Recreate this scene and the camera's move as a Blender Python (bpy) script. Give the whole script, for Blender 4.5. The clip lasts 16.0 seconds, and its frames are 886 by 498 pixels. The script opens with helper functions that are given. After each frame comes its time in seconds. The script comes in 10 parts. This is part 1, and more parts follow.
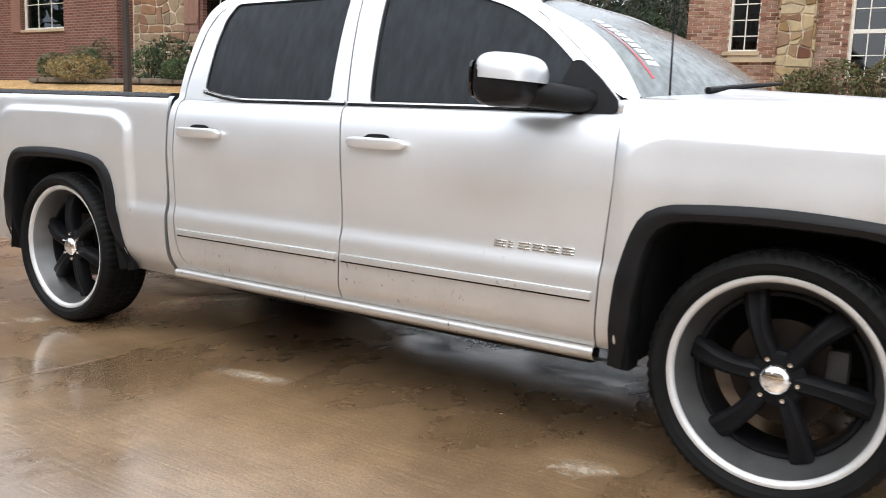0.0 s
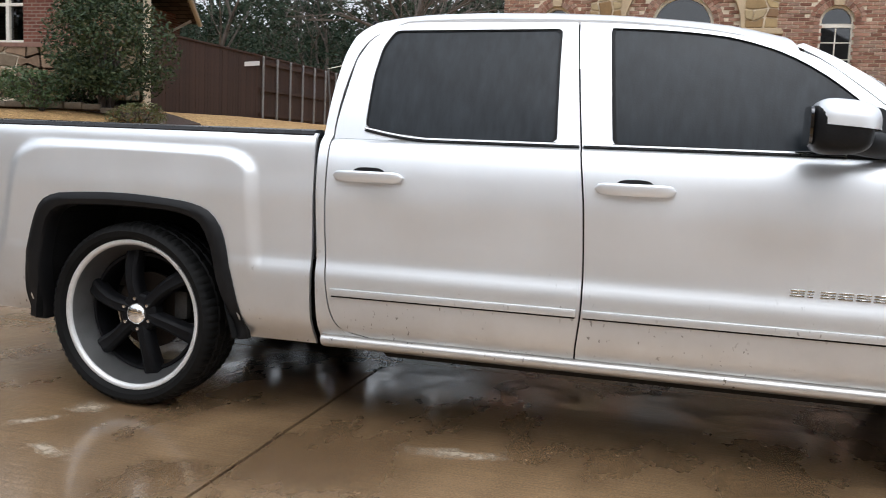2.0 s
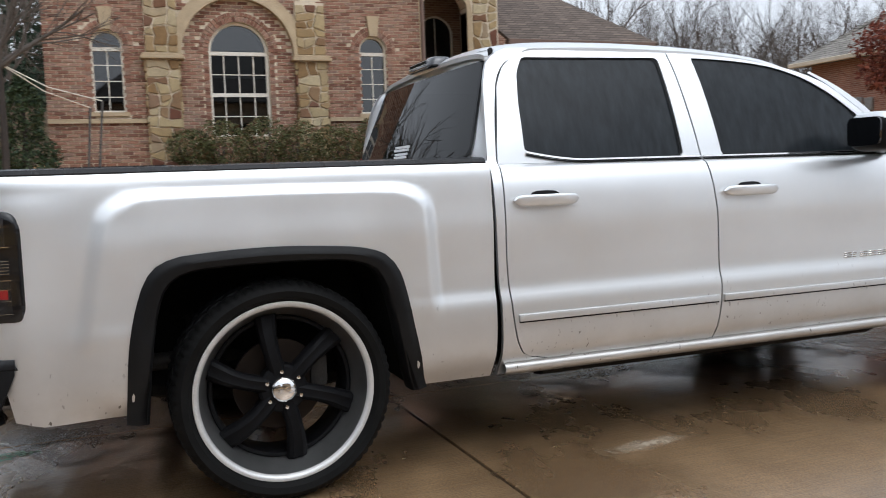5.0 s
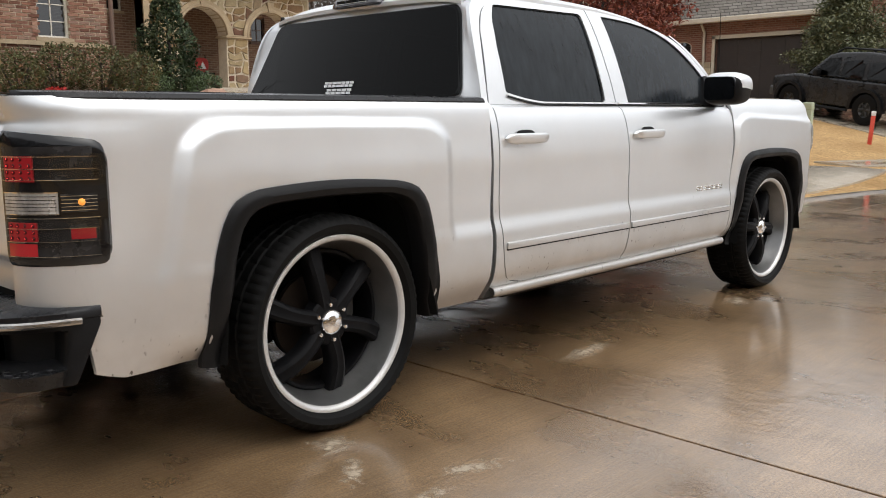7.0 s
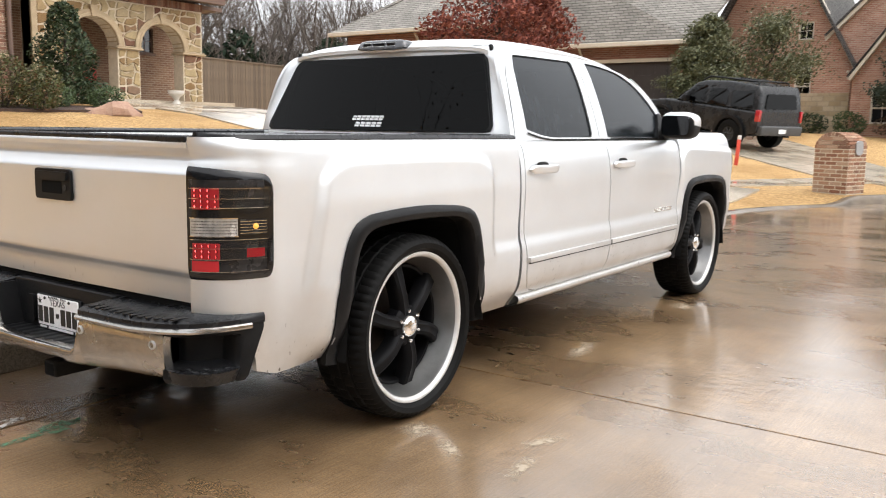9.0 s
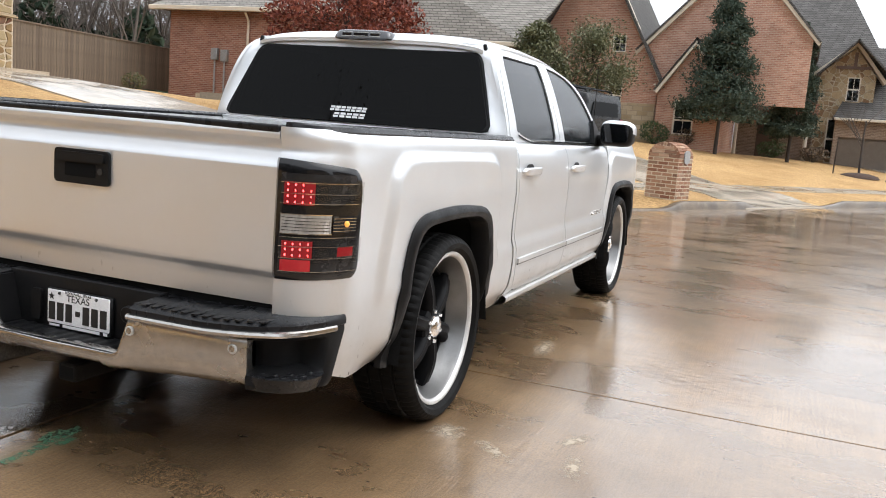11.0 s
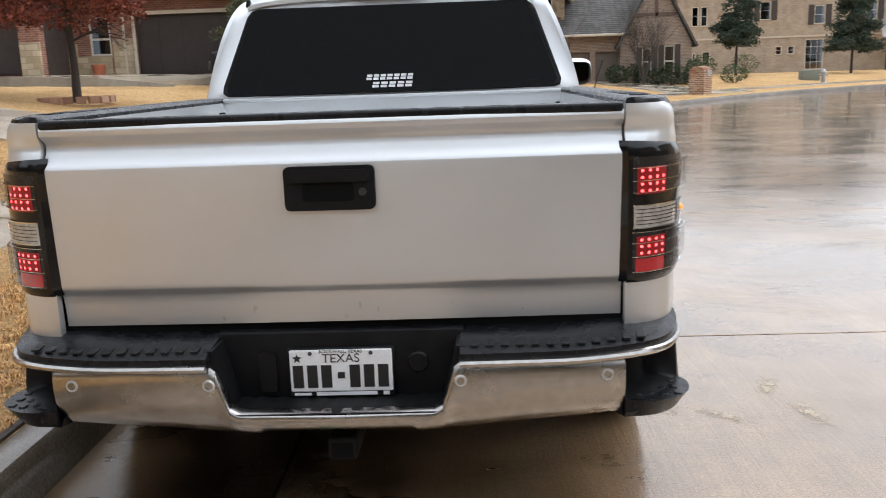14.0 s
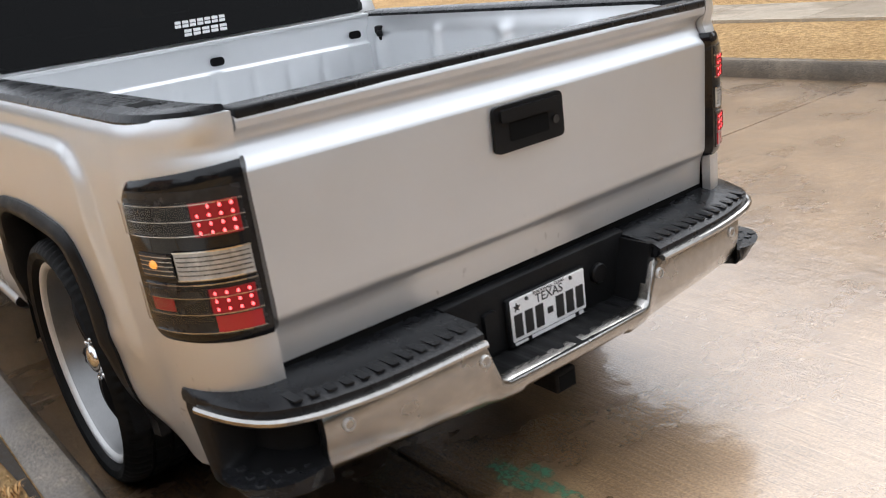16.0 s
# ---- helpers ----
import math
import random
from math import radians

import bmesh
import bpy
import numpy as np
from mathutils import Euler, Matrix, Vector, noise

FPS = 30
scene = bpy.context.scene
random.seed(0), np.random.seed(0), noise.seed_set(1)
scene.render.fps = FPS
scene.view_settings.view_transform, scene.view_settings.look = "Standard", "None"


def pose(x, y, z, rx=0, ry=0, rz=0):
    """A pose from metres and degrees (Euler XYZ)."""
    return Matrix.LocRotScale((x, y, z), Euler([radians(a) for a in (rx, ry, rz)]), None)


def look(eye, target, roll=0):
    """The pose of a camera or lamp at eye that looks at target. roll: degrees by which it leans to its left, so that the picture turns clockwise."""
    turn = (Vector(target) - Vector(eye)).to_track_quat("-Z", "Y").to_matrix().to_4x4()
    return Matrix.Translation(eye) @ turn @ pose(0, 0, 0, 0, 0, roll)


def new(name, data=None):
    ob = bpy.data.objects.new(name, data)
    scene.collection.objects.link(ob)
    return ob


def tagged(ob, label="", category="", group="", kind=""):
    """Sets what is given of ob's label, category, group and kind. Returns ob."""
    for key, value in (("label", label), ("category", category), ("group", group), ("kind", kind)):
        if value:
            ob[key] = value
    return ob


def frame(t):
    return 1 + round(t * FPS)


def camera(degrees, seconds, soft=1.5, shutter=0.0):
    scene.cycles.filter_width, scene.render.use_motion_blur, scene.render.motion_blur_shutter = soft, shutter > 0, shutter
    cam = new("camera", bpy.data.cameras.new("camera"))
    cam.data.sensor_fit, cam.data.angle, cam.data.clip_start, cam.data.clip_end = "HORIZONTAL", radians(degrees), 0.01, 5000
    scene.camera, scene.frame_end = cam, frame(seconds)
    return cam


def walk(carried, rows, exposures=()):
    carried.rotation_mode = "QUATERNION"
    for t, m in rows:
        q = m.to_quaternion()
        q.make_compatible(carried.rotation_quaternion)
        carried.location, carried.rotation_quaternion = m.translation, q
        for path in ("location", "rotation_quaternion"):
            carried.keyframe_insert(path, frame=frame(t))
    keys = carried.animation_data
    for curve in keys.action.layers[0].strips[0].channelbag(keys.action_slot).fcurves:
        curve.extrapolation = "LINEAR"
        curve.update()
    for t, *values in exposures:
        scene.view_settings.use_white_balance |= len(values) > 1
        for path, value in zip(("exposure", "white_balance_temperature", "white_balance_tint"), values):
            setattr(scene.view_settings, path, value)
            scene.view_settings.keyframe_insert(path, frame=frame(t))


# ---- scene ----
cam = camera(54.5, 16.0, 0.95, 0.25)
PATH = [
    (0, (3.633, 4.195, 1.154), (1.984, 3.103, 0.855), 2.2),
    (0.5, (3.755, 3.679, 1.165), (2.045, 2.68, 0.886), 2.7),
    (1, (3.876, 3.197, 1.15), (2.133, 2.245, 0.914), 4.5),
    (1.5, (4.048, 2.734, 1.166), (2.187, 2.039, 0.935), 3.1),
    (2, (4.152, 2.269, 1.15), (2.235, 1.741, 0.931), 2.4),
    (2.5, (4.233, 1.813, 1.13), (2.263, 1.514, 0.957), 3.2),
    (3, (4.273, 1.322, 1.137), (2.288, 1.152, 0.954), 2.9),
    (3.2, (4.257, 1.109, 1.135), (2.273, 0.956, 0.934), 2.6),
    (5.3, (3.956, -0.815, 1.142), (2.173, 0.075, 0.963), -1.4),
    (5.5, (3.894, -0.972, 1.134), (2.163, 0.01, 0.935), -0.5),
    (6, (3.714, -1.352, 1.145), (2.107, -0.187, 0.905), 0.1),
    (6.5, (3.568, -1.709, 1.165), (2.112, -0.367, 0.881), -0.0),
    (7, (3.377, -1.933, 1.16), (2.001, -0.516, 0.848), -0.2),
    (7.5, (3.163, -2.119, 1.153), (1.897, -0.609, 0.809), 0.9),
    (8, (3.113, -2.386, 1.175), (1.911, -0.83, 0.808), 1.0),
    (8.5, (3.166, -2.659, 1.2), (1.944, -1.104, 0.898), 0.0),
    (9, (3.15, -2.905, 1.258), (2.007, -1.287, 0.977), 0.9),
    (9.2, (3.115, -3.005, 1.27), (2.033, -1.342, 1.012), 1.1),
    (11.3, (2.14, -3.359, 1.253), (1.446, -1.507, 0.954), 3.6),
    (11.5, (2.056, -3.368, 1.265), (1.383, -1.515, 0.928), 2.3),
    (12, (1.792, -3.343, 1.312), (1.134, -1.504, 0.88), 0.9),
    (12.5, (1.488, -3.415, 1.322), (0.862, -1.561, 0.907), 0.9),
    (13, (1.157, -3.484, 1.338), (0.62, -1.596, 0.954), -0.5),
    (13.5, (0.774, -3.428, 1.32), (0.422, -1.496, 0.939), -1.9),
    (14, (0.386, -3.328, 1.302), (0.308, -1.369, 0.905), -2.0),
    (14.5, (-0.09, -3.181, 1.29), (-0.051, -1.235, 0.833), -1.9),
    (15, (-0.585, -3.092, 1.255), (-0.252, -1.207, 0.675), -1.5),
    (15.5, (-1.094, -2.961, 1.368), (-0.267, -1.275, 0.68), -4.9),
    (16, (-1.5, -2.641, 1.46), (-0.372, -1.125, 0.803), -7.7),
]
EXPOSURES = [(0.0, 1.00, 6200, 10), (1.0, 0.90, 6150, 10), (1.5, 0.68, 6150, 10), (3.0, 0.56, 5950, 9), (5.5, 0.32, 6100, 9), (7.0, 0.48, 6550, 10), (8.0, 1.02, 6650, 10), (9.0, 1.12, 6550, 10), (11.5, 0.95, 6200, 9), (12.5, 0.92, 6020, 8), (13.5, 0.74, 6100, 9), (15.0, 0.76, 6180, 10), (16.0, 0.86, 6180, 10)]
walk(cam, [(t, look(eye, target, roll)) for t, eye, target, roll in PATH], EXPOSURES)

SUN_AZ, SUN_EL = 75.0, 58.0
world = bpy.data.worlds.new("overcast_sky")
scene.world = world
world.use_nodes = True
wn, wl = world.node_tree.nodes, world.node_tree.links
wn.clear()
sky = wn.new("ShaderNodeTexSky")
sky.sky_type, sky.sun_disc = "NISHITA", False
sky.sun_elevation, sky.sun_rotation = radians(SUN_EL), radians(SUN_AZ)
sky.air_density, sky.dust_density, sky.ozone_density = 1.0, 4.0, 1.0
grey = wn.new("ShaderNodeHueSaturation")
grey.inputs["Saturation"].default_value = 0.12
cloud = wn.new("ShaderNodeMix")
cloud.data_type = "RGBA"
cloud.inputs[0].default_value = 0.5
cloud.inputs[7].default_value = (9.2, 9.5, 10.0, 1)
bg = wn.new("ShaderNodeBackground")
bg.inputs["Strength"].default_value = 0.115
wo = wn.new("ShaderNodeOutputWorld")
wl.new(sky.outputs[0], grey.inputs["Color"])
wl.new(grey.outputs[0], cloud.inputs[6])
zenith = wn.new("ShaderNodeSeparateXYZ")
wl.new(wn.new("ShaderNodeTexCoord").outputs["Generated"], zenith.inputs[0])
dome = wn.new("ShaderNodeMapRange")
for key, value in (("From Min", 0.0), ("From Max", 1.0), ("To Min", 0.86), ("To Max", 1.30)):
    dome.inputs[key].default_value = value
wl.new(zenith.outputs[2], dome.inputs["Value"])
overcast = wn.new("ShaderNodeVectorMath")
overcast.operation = "SCALE"
wl.new(cloud.outputs[2], overcast.inputs[0])
wl.new(dome.outputs[0], overcast.inputs["Scale"])
wl.new(overcast.outputs[0], bg.inputs["Color"])
wl.new(bg.outputs[0], wo.inputs["Surface"])
sun = new("sun", bpy.data.lights.new("sun", "SUN"))
sun.data.energy, sun.data.angle, sun.data.color = 0.6, radians(60), (1.0, 0.97, 0.93)
sun_dir = Vector((math.sin(radians(SUN_AZ)) * math.cos(radians(SUN_EL)), math.cos(radians(SUN_AZ)) * math.cos(radians(SUN_EL)), math.sin(radians(SUN_EL))))
sun.matrix_world = look(sun_dir * 60, (0, 0, 0))


# ---- material helpers ----
def material(name, color, rough=0.5, metal=0.0, coat=0.0, coat_rough=0.1, spec=0.5):
    m = bpy.data.materials.new(name)
    m.use_nodes = True
    b = m.node_tree.nodes["Principled BSDF"]
    b.inputs["Base Color"].default_value = (*color, 1)
    b.inputs["Roughness"].default_value = rough
    b.inputs["Metallic"].default_value = metal
    b.inputs["Coat Weight"].default_value = coat
    b.inputs["Coat Roughness"].default_value = coat_rough
    b.inputs["Specular IOR Level"].default_value = spec
    return m


def node(m, kind, **values):
    n = m.node_tree.nodes.new(kind)
    for key, value in values.items():
        n.inputs[key.replace("_", " ")].default_value = value
    return n


def wire(m, a, b):
    m.node_tree.links.new(a, b)


def bsdf(m):
    return m.node_tree.nodes["Principled BSDF"]


def noise_tex(m, scale, detail=4.0, rough=0.55, stretch=None, object_space=True):
    co = m.node_tree.nodes.new("ShaderNodeTexCoord")
    n = m.node_tree.nodes.new("ShaderNodeTexNoise")
    n.inputs["Scale"].default_value, n.inputs["Detail"].default_value, n.inputs["Roughness"].default_value = scale, detail, rough
    out = co.outputs["Object" if object_space else "Generated"]
    if stretch:
        mp = m.node_tree.nodes.new("ShaderNodeMapping")
        mp.inputs["Scale"].default_value = stretch
        wire(m, out, mp.inputs["Vector"])
        out = mp.outputs["Vector"]
    wire(m, out, n.inputs["Vector"])
    return n.outputs["Fac"]


def ramp(m, fac, stops):
    r = m.node_tree.nodes.new("ShaderNodeValToRGB")
    els = r.color_ramp.elements
    while len(els) < len(stops):
        els.new(0.5)
    for e, (p, c) in zip(els, stops):
        e.position = p
        e.color = (*c, 1) if len(c) == 3 else c
    wire(m, fac, r.inputs["Fac"])
    return r.outputs["Color"]


def grey_ramp(m, fac, stops):
    return ramp(m, fac, [(p, (v, v, v)) for p, v in stops])


def blend(m, fac, a, b, mode="MIX"):
    x = m.node_tree.nodes.new("ShaderNodeMix")
    x.data_type, x.blend_type = "RGBA", mode
    for sock, val in ((x.inputs[0], fac), (x.inputs[6], a), (x.inputs[7], b)):
        if isinstance(val, (int, float)):
            sock.default_value = val
        elif isinstance(val, tuple):
            sock.default_value = (*val, 1)
        else:
            wire(m, val, sock)
    return x.outputs[2]


def bump(m, height, strength=0.3, distance=0.01, after=None):
    b = m.node_tree.nodes.new("ShaderNodeBump")
    b.inputs["Strength"].default_value, b.inputs["Distance"].default_value = strength, distance
    wire(m, height, b.inputs["Height"])
    if after is not None:
        wire(m, after, b.inputs["Normal"])
    return b.outputs["Normal"]


def mottled(name, dark, light, scale=6.0, rough=(0.5, 0.8), bump_scale=60.0, bump_strength=0.3, bump_distance=0.004, metal=0.0, stretch=None, vary=0.0, spec=0.5):
    """A surface with stains at one scale, grain at another, and fine relief."""
    m = material(name, light, sum(rough) / 2, metal, spec=spec)
    big = noise_tex(m, scale, 5.0, 0.6, stretch)
    fine = noise_tex(m, bump_scale, 3.0, 0.6, stretch)
    c = ramp(m, big, [(0.3, dark), (0.7, light)])
    c = blend(m, 0.35, c, ramp(m, fine, [(0.25, tuple(v * 0.55 for v in dark)), (0.75, tuple(min(1, v * 1.25) for v in light))]))
    if vary:
        info = m.node_tree.nodes.new("ShaderNodeObjectInfo")
        c = blend(m, vary, c, grey_ramp(m, info.outputs["Random"], [(0.0, 0.35), (1.0, 1.0)]), "MULTIPLY")
    wire(m, c, bsdf(m).inputs["Base Color"])
    wire(m, grey_ramp(m, big, [(0.3, rough[0]), (0.7, rough[1])]), bsdf(m).inputs["Roughness"])
    wire(m, bump(m, fine, bump_strength, bump_distance), bsdf(m).inputs["Normal"])
    return m


def tinted_glass(name, tint, gloss_rough=0.03, ior=1.5, streaks=0.0, film_color=(0.05, 0.055, 0.06)):
    m = bpy.data.materials.new(name)
    m.use_nodes = True
    nt = m.node_tree
    nt.nodes.clear()
    out = nt.nodes.new("ShaderNodeOutputMaterial")
    mix = nt.nodes.new("ShaderNodeMixShader")
    lw = node(m, "ShaderNodeLayerWeight", Blend=0.5)
    base = ((ior - 1) / (ior + 1)) ** 2
    rise = nt.nodes.new("ShaderNodeMath")
    rise.operation = "POWER"
    wire(m, lw.outputs["Facing"], rise.inputs[0])
    rise.inputs[1].default_value = 5.0
    fr = nt.nodes.new("ShaderNodeMath")
    fr.operation = "MULTIPLY_ADD"
    wire(m, rise.outputs[0], fr.inputs[0])
    fr.inputs[1].default_value, fr.inputs[2].default_value = 1 - base, base
    tr = nt.nodes.new("ShaderNodeBsdfTransparent")
    tr.inputs["Color"].default_value = (*tint, 1)
    gl = nt.nodes.new("ShaderNodeBsdfGlossy")
    gl.inputs["Roughness"].default_value = gloss_rough
    wire(m, fr.outputs[0], mix.inputs[0])
    wire(m, tr.outputs[0], mix.inputs[1])
    wire(m, gl.outputs[0], mix.inputs[2])
    if streaks:
        drops = noise_tex(m, 160.0, 2.0, 0.5)
        runs = noise_tex(m, 26.0, 3.0, 0.6, (1, 1, 0.12))
        wire(m, grey_ramp(m, runs, [(0.35, gloss_rough), (0.75, gloss_rough + streaks)]), gl.inputs["Roughness"])
        wet = nt.nodes.new("ShaderNodeBsdfDiffuse")
        wet.inputs["Color"].default_value = (*film_color, 1)
        second = nt.nodes.new("ShaderNodeMixShader")
        wire(m, grey_ramp(m, runs, [(0.3, 0.35), (0.8, 0.75)]), second.inputs[0])
        wire(m, mix.outputs[0], second.inputs[1])
        film = nt.nodes.new("ShaderNodeMixShader")
        wire(m, fr.outputs[0], film.inputs[0])
        wire(m, wet.outputs[0], film.inputs[1])
        wire(m, gl.outputs[0], film.inputs[2])
        wire(m, film.outputs[0], second.inputs[2])
        n = bump(m, drops, 0.25, 0.003)
        wire(m, n, gl.inputs["Normal"])
        wire(m, second.outputs[0], out.inputs["Surface"])
    else:
        wire(m, mix.outputs[0], out.inputs["Surface"])
    return m


def glowing(name, color, strength, base=(0.3, 0.0, 0.0)):
    m = material(name, base, 0.3)
    bsdf(m).inputs["Emission Color"].default_value = (*color, 1)
    bsdf(m).inputs["Emission Strength"].default_value = strength
    return m


# ---- truck materials ----
def make_paint():
    m = material("pearl_silver_paint", (0.72, 0.74, 0.76), 0.38, 0.76, 0.6, 0.06)
    flake = noise_tex(m, 900.0, 2.0)
    film = noise_tex(m, 3.0, 5.0, 0.65)
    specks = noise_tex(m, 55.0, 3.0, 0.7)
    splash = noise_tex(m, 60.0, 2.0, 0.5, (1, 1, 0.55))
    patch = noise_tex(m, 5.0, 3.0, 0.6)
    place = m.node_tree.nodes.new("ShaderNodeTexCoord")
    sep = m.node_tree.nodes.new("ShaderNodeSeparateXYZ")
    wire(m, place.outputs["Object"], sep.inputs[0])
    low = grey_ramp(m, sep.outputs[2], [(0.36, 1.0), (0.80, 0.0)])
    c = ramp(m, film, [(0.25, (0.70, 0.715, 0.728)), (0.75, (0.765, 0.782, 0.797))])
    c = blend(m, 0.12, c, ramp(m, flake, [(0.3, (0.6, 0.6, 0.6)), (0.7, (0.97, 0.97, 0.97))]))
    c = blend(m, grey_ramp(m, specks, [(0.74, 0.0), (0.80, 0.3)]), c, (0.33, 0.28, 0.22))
    # Road dirt and painted shade together: the colour darkens toward the sills.
    film_and_shade = blend(m, low, (0, 0, 0), blend(m, grey_ramp(m, film, [(0.3, 0.45), (0.7, 0.85)]), (0, 0, 0), (1, 1, 1)))
    c = blend(m, film_and_shade, c, (0.39, 0.36, 0.32))
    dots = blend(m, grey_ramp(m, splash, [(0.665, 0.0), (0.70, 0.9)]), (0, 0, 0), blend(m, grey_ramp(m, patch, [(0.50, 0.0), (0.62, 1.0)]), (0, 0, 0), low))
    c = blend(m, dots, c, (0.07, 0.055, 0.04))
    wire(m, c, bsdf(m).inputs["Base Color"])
    wire(m, grey_ramp(m, film, [(0.3, 0.36), (0.7, 0.47)]), bsdf(m).inputs["Roughness"])
    wire(m, grey_ramp(m, film, [(0.3, 0.04), (0.7, 0.14)]), bsdf(m).inputs["Coat Roughness"])
    wire(m, bump(m, noise_tex(m, 420.0, 2.0), 0.04, 0.001), bsdf(m).inputs["Normal"])
    return m


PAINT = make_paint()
BLACK_PLASTIC = mottled("black_plastic", (0.005, 0.005, 0.0055), (0.013, 0.013, 0.0135), 8.0, (0.30, 0.52), 260.0, 0.25, 0.002, spec=0.15)
PAD_PLASTIC = mottled("wet_step_pad_plastic", (0.006, 0.006, 0.007), (0.015, 0.0155, 0.017), 12.0, (0.16, 0.40), 300.0, 0.3, 0.002, spec=0.24)
# Near-black: also paints the shade of holes and gaps that are not cut.
DARK = material("dark_cavity", (0.006, 0.006, 0.006), 0.9, spec=0.1)
LINER = mottled("wheel_well_felt", (0.006, 0.006, 0.006), (0.014, 0.014, 0.014), 14.0, (0.8, 0.95), 160.0, 0.4, 0.004, spec=0.15)
RUBBER = mottled("tyre_rubber", (0.004, 0.004, 0.004), (0.010, 0.0098, 0.0095), 9.0, (0.45, 0.68), 220.0, 0.3, 0.002, spec=0.09)
CHROME = mottled("chrome", (0.78, 0.77, 0.75), (0.86, 0.85, 0.83), 6.0, (0.04, 0.12), 90.0, 0.03, 0.001, metal=1.0)
BUMPER_CHROME = mottled("worn_bumper_chrome", (0.40, 0.385, 0.36), (0.50, 0.48, 0.455), 4.0, (0.14, 0.30), 40.0, 0.04, 0.002, metal=1.0)
LIP = mottled("polished_rim_lip", (0.58, 0.575, 0.56), (0.70, 0.69, 0.675), 20.0, (0.42, 0.55), 300.0, 0.05, 0.0004, metal=0.55)
BARREL = mottled("brushed_rim_barrel", (0.20, 0.198, 0.196), (0.30, 0.297, 0.293), 10.0, (0.28, 0.42), 500.0, 0.2, 0.001, metal=0.85)
SPOKE = mottled("satin_black_spoke", (0.004, 0.004, 0.0045), (0.008, 0.008, 0.009), 12.0, (0.45, 0.6), 180.0, 0.1, 0.001, spec=0.10)
ROTOR = mottled("rusty_brake_disc", (0.014, 0.009, 0.006), (0.034, 0.023, 0.016), 30.0, (0.4, 0.7), 200.0, 0.3, 0.001, metal=0.6)
CALIPER = mottled("cast_brake_caliper", (0.03, 0.027, 0.024), (0.07, 0.065, 0.06), 30.0, (0.6, 0.8), 150.0, 0.3, 0.002, metal=0.4)
SIDE_GLASS = tinted_glass("rain_wet_privacy_glass", (0.02, 0.022, 0.025), 0.06, 1.35, 0.16, (0.034, 0.041, 0.048))
REAR_GLASS = tinted_glass("dark_rear_glass", (0.008, 0.008, 0.009), 0.008, 1.24)
# Pale film colour stands in for the sky mirrored in the rain.
WINDSHIELD = tinted_glass("wet_windshield", (0.4, 0.42, 0.42), 0.05, 1.5, 0.22, (0.42, 0.46, 0.46))
# Dark colour stands in for the dim woods this mirror reflects.
MIRROR_GLASS = mottled("darkened_mirror", (0.07, 0.07, 0.074), (0.10, 0.10, 0.105), 9.0, (0.03, 0.06), 90.0, 0.02, 0.001, metal=1.0)
LAMP_BLACK = material("smoked_lamp_housing", (0.006, 0.006, 0.007), 0.12, coat=0.4, coat_rough=0.02, spec=0.25)
LAMP_CLEAR = mottled("clear_reverse_lens", (0.30, 0.30, 0.30), (0.72, 0.72, 0.71), 22.0, (0.12, 0.3), 90.0, 0.2, 0.002, metal=0.55, stretch=(1, 1, 0.4))
LAMP_BOWL = mottled("charcoal_lamp_bowl", (0.018, 0.018, 0.020), (0.05, 0.05, 0.053), 12.0, (0.18, 0.32), 60.0, 0.1, 0.002, metal=0.5)
LENS_COVER = tinted_glass("clear_lamp_cover", (0.80, 0.80, 0.80), 0.02, 1.45)
SMOKED = material("smoked_grey_lens", (0.05, 0.05, 0.055), 0.15, 0.3, 0.6, 0.03)
LAMP_RED = material("red_reflector", (0.42, 0.012, 0.02), 0.2, 0.0, 1.0, 0.05)
LAMP_AMBER = glowing("amber_marker", (1.0, 0.36, 0.07), 0.5, (0.6, 0.25, 0.03))
LED = glowing("red_led", (1.0, 0.07, 0.07), 3.8)
LED_CUP = material("red_tinted_led_cup", (0.045, 0.004, 0.005), 0.4, spec=0.2)
LED_FIELD = glowing("red_led_field", (1.0, 0.015, 0.03), 0.10, (0.085, 0.005, 0.007))
PLATE_WHITE = mottled("white_plate", (0.80, 0.80, 0.80), (0.88, 0.88, 0.88), 40.0, (0.3, 0.5), 300.0, 0.1, 0.001)
BLACK_INK = material("black_ink", (0.012, 0.012, 0.012), 0.5)
WHITE_INK = material("white_vinyl", (0.78, 0.78, 0.78), 0.5)
FRAME_BLACK = mottled("underbody", (0.008, 0.007, 0.006), (0.016, 0.014, 0.012), 10.0, (0.6, 0.9), 60.0, 0.3, 0.005, spec=0.15)


# ---- mesh helpers ----
def mk(name, verts, faces, mat, parent=None, label="", smooth=38.0, mats=None, slots=None):
    me = bpy.data.meshes.new(name)
    me.from_pydata([tuple(v) for v in verts], [], faces)
    me.validate()
    me.update()
    for m in mats or [mat]:
        me.materials.append(m)
    if slots:
        me.polygons.foreach_set("material_index", slots)
    if smooth:
        me.polygons.foreach_set("use_smooth", [True] * len(me.polygons))
        me.set_sharp_from_angle(angle=radians(smooth))
    ob = new(name, me)
    if parent is not None:
        ob.parent = parent
    if label:
        ob["label"] = label
    return ob


def part(name, bm, mat, parent=None, label="", smooth=38.0):
    me = bpy.data.meshes.new(name)
    bm.to_mesh(me)
    bm.free()
    me.materials.append(mat)
    if smooth:
        me.polygons.foreach_set("use_smooth", [True] * len(me.polygons))
        me.set_sharp_from_angle(angle=radians(smooth))
    ob = new(name, me)
    if parent is not None:
        ob.parent = parent
    if label:
        ob["label"] = label
    return ob


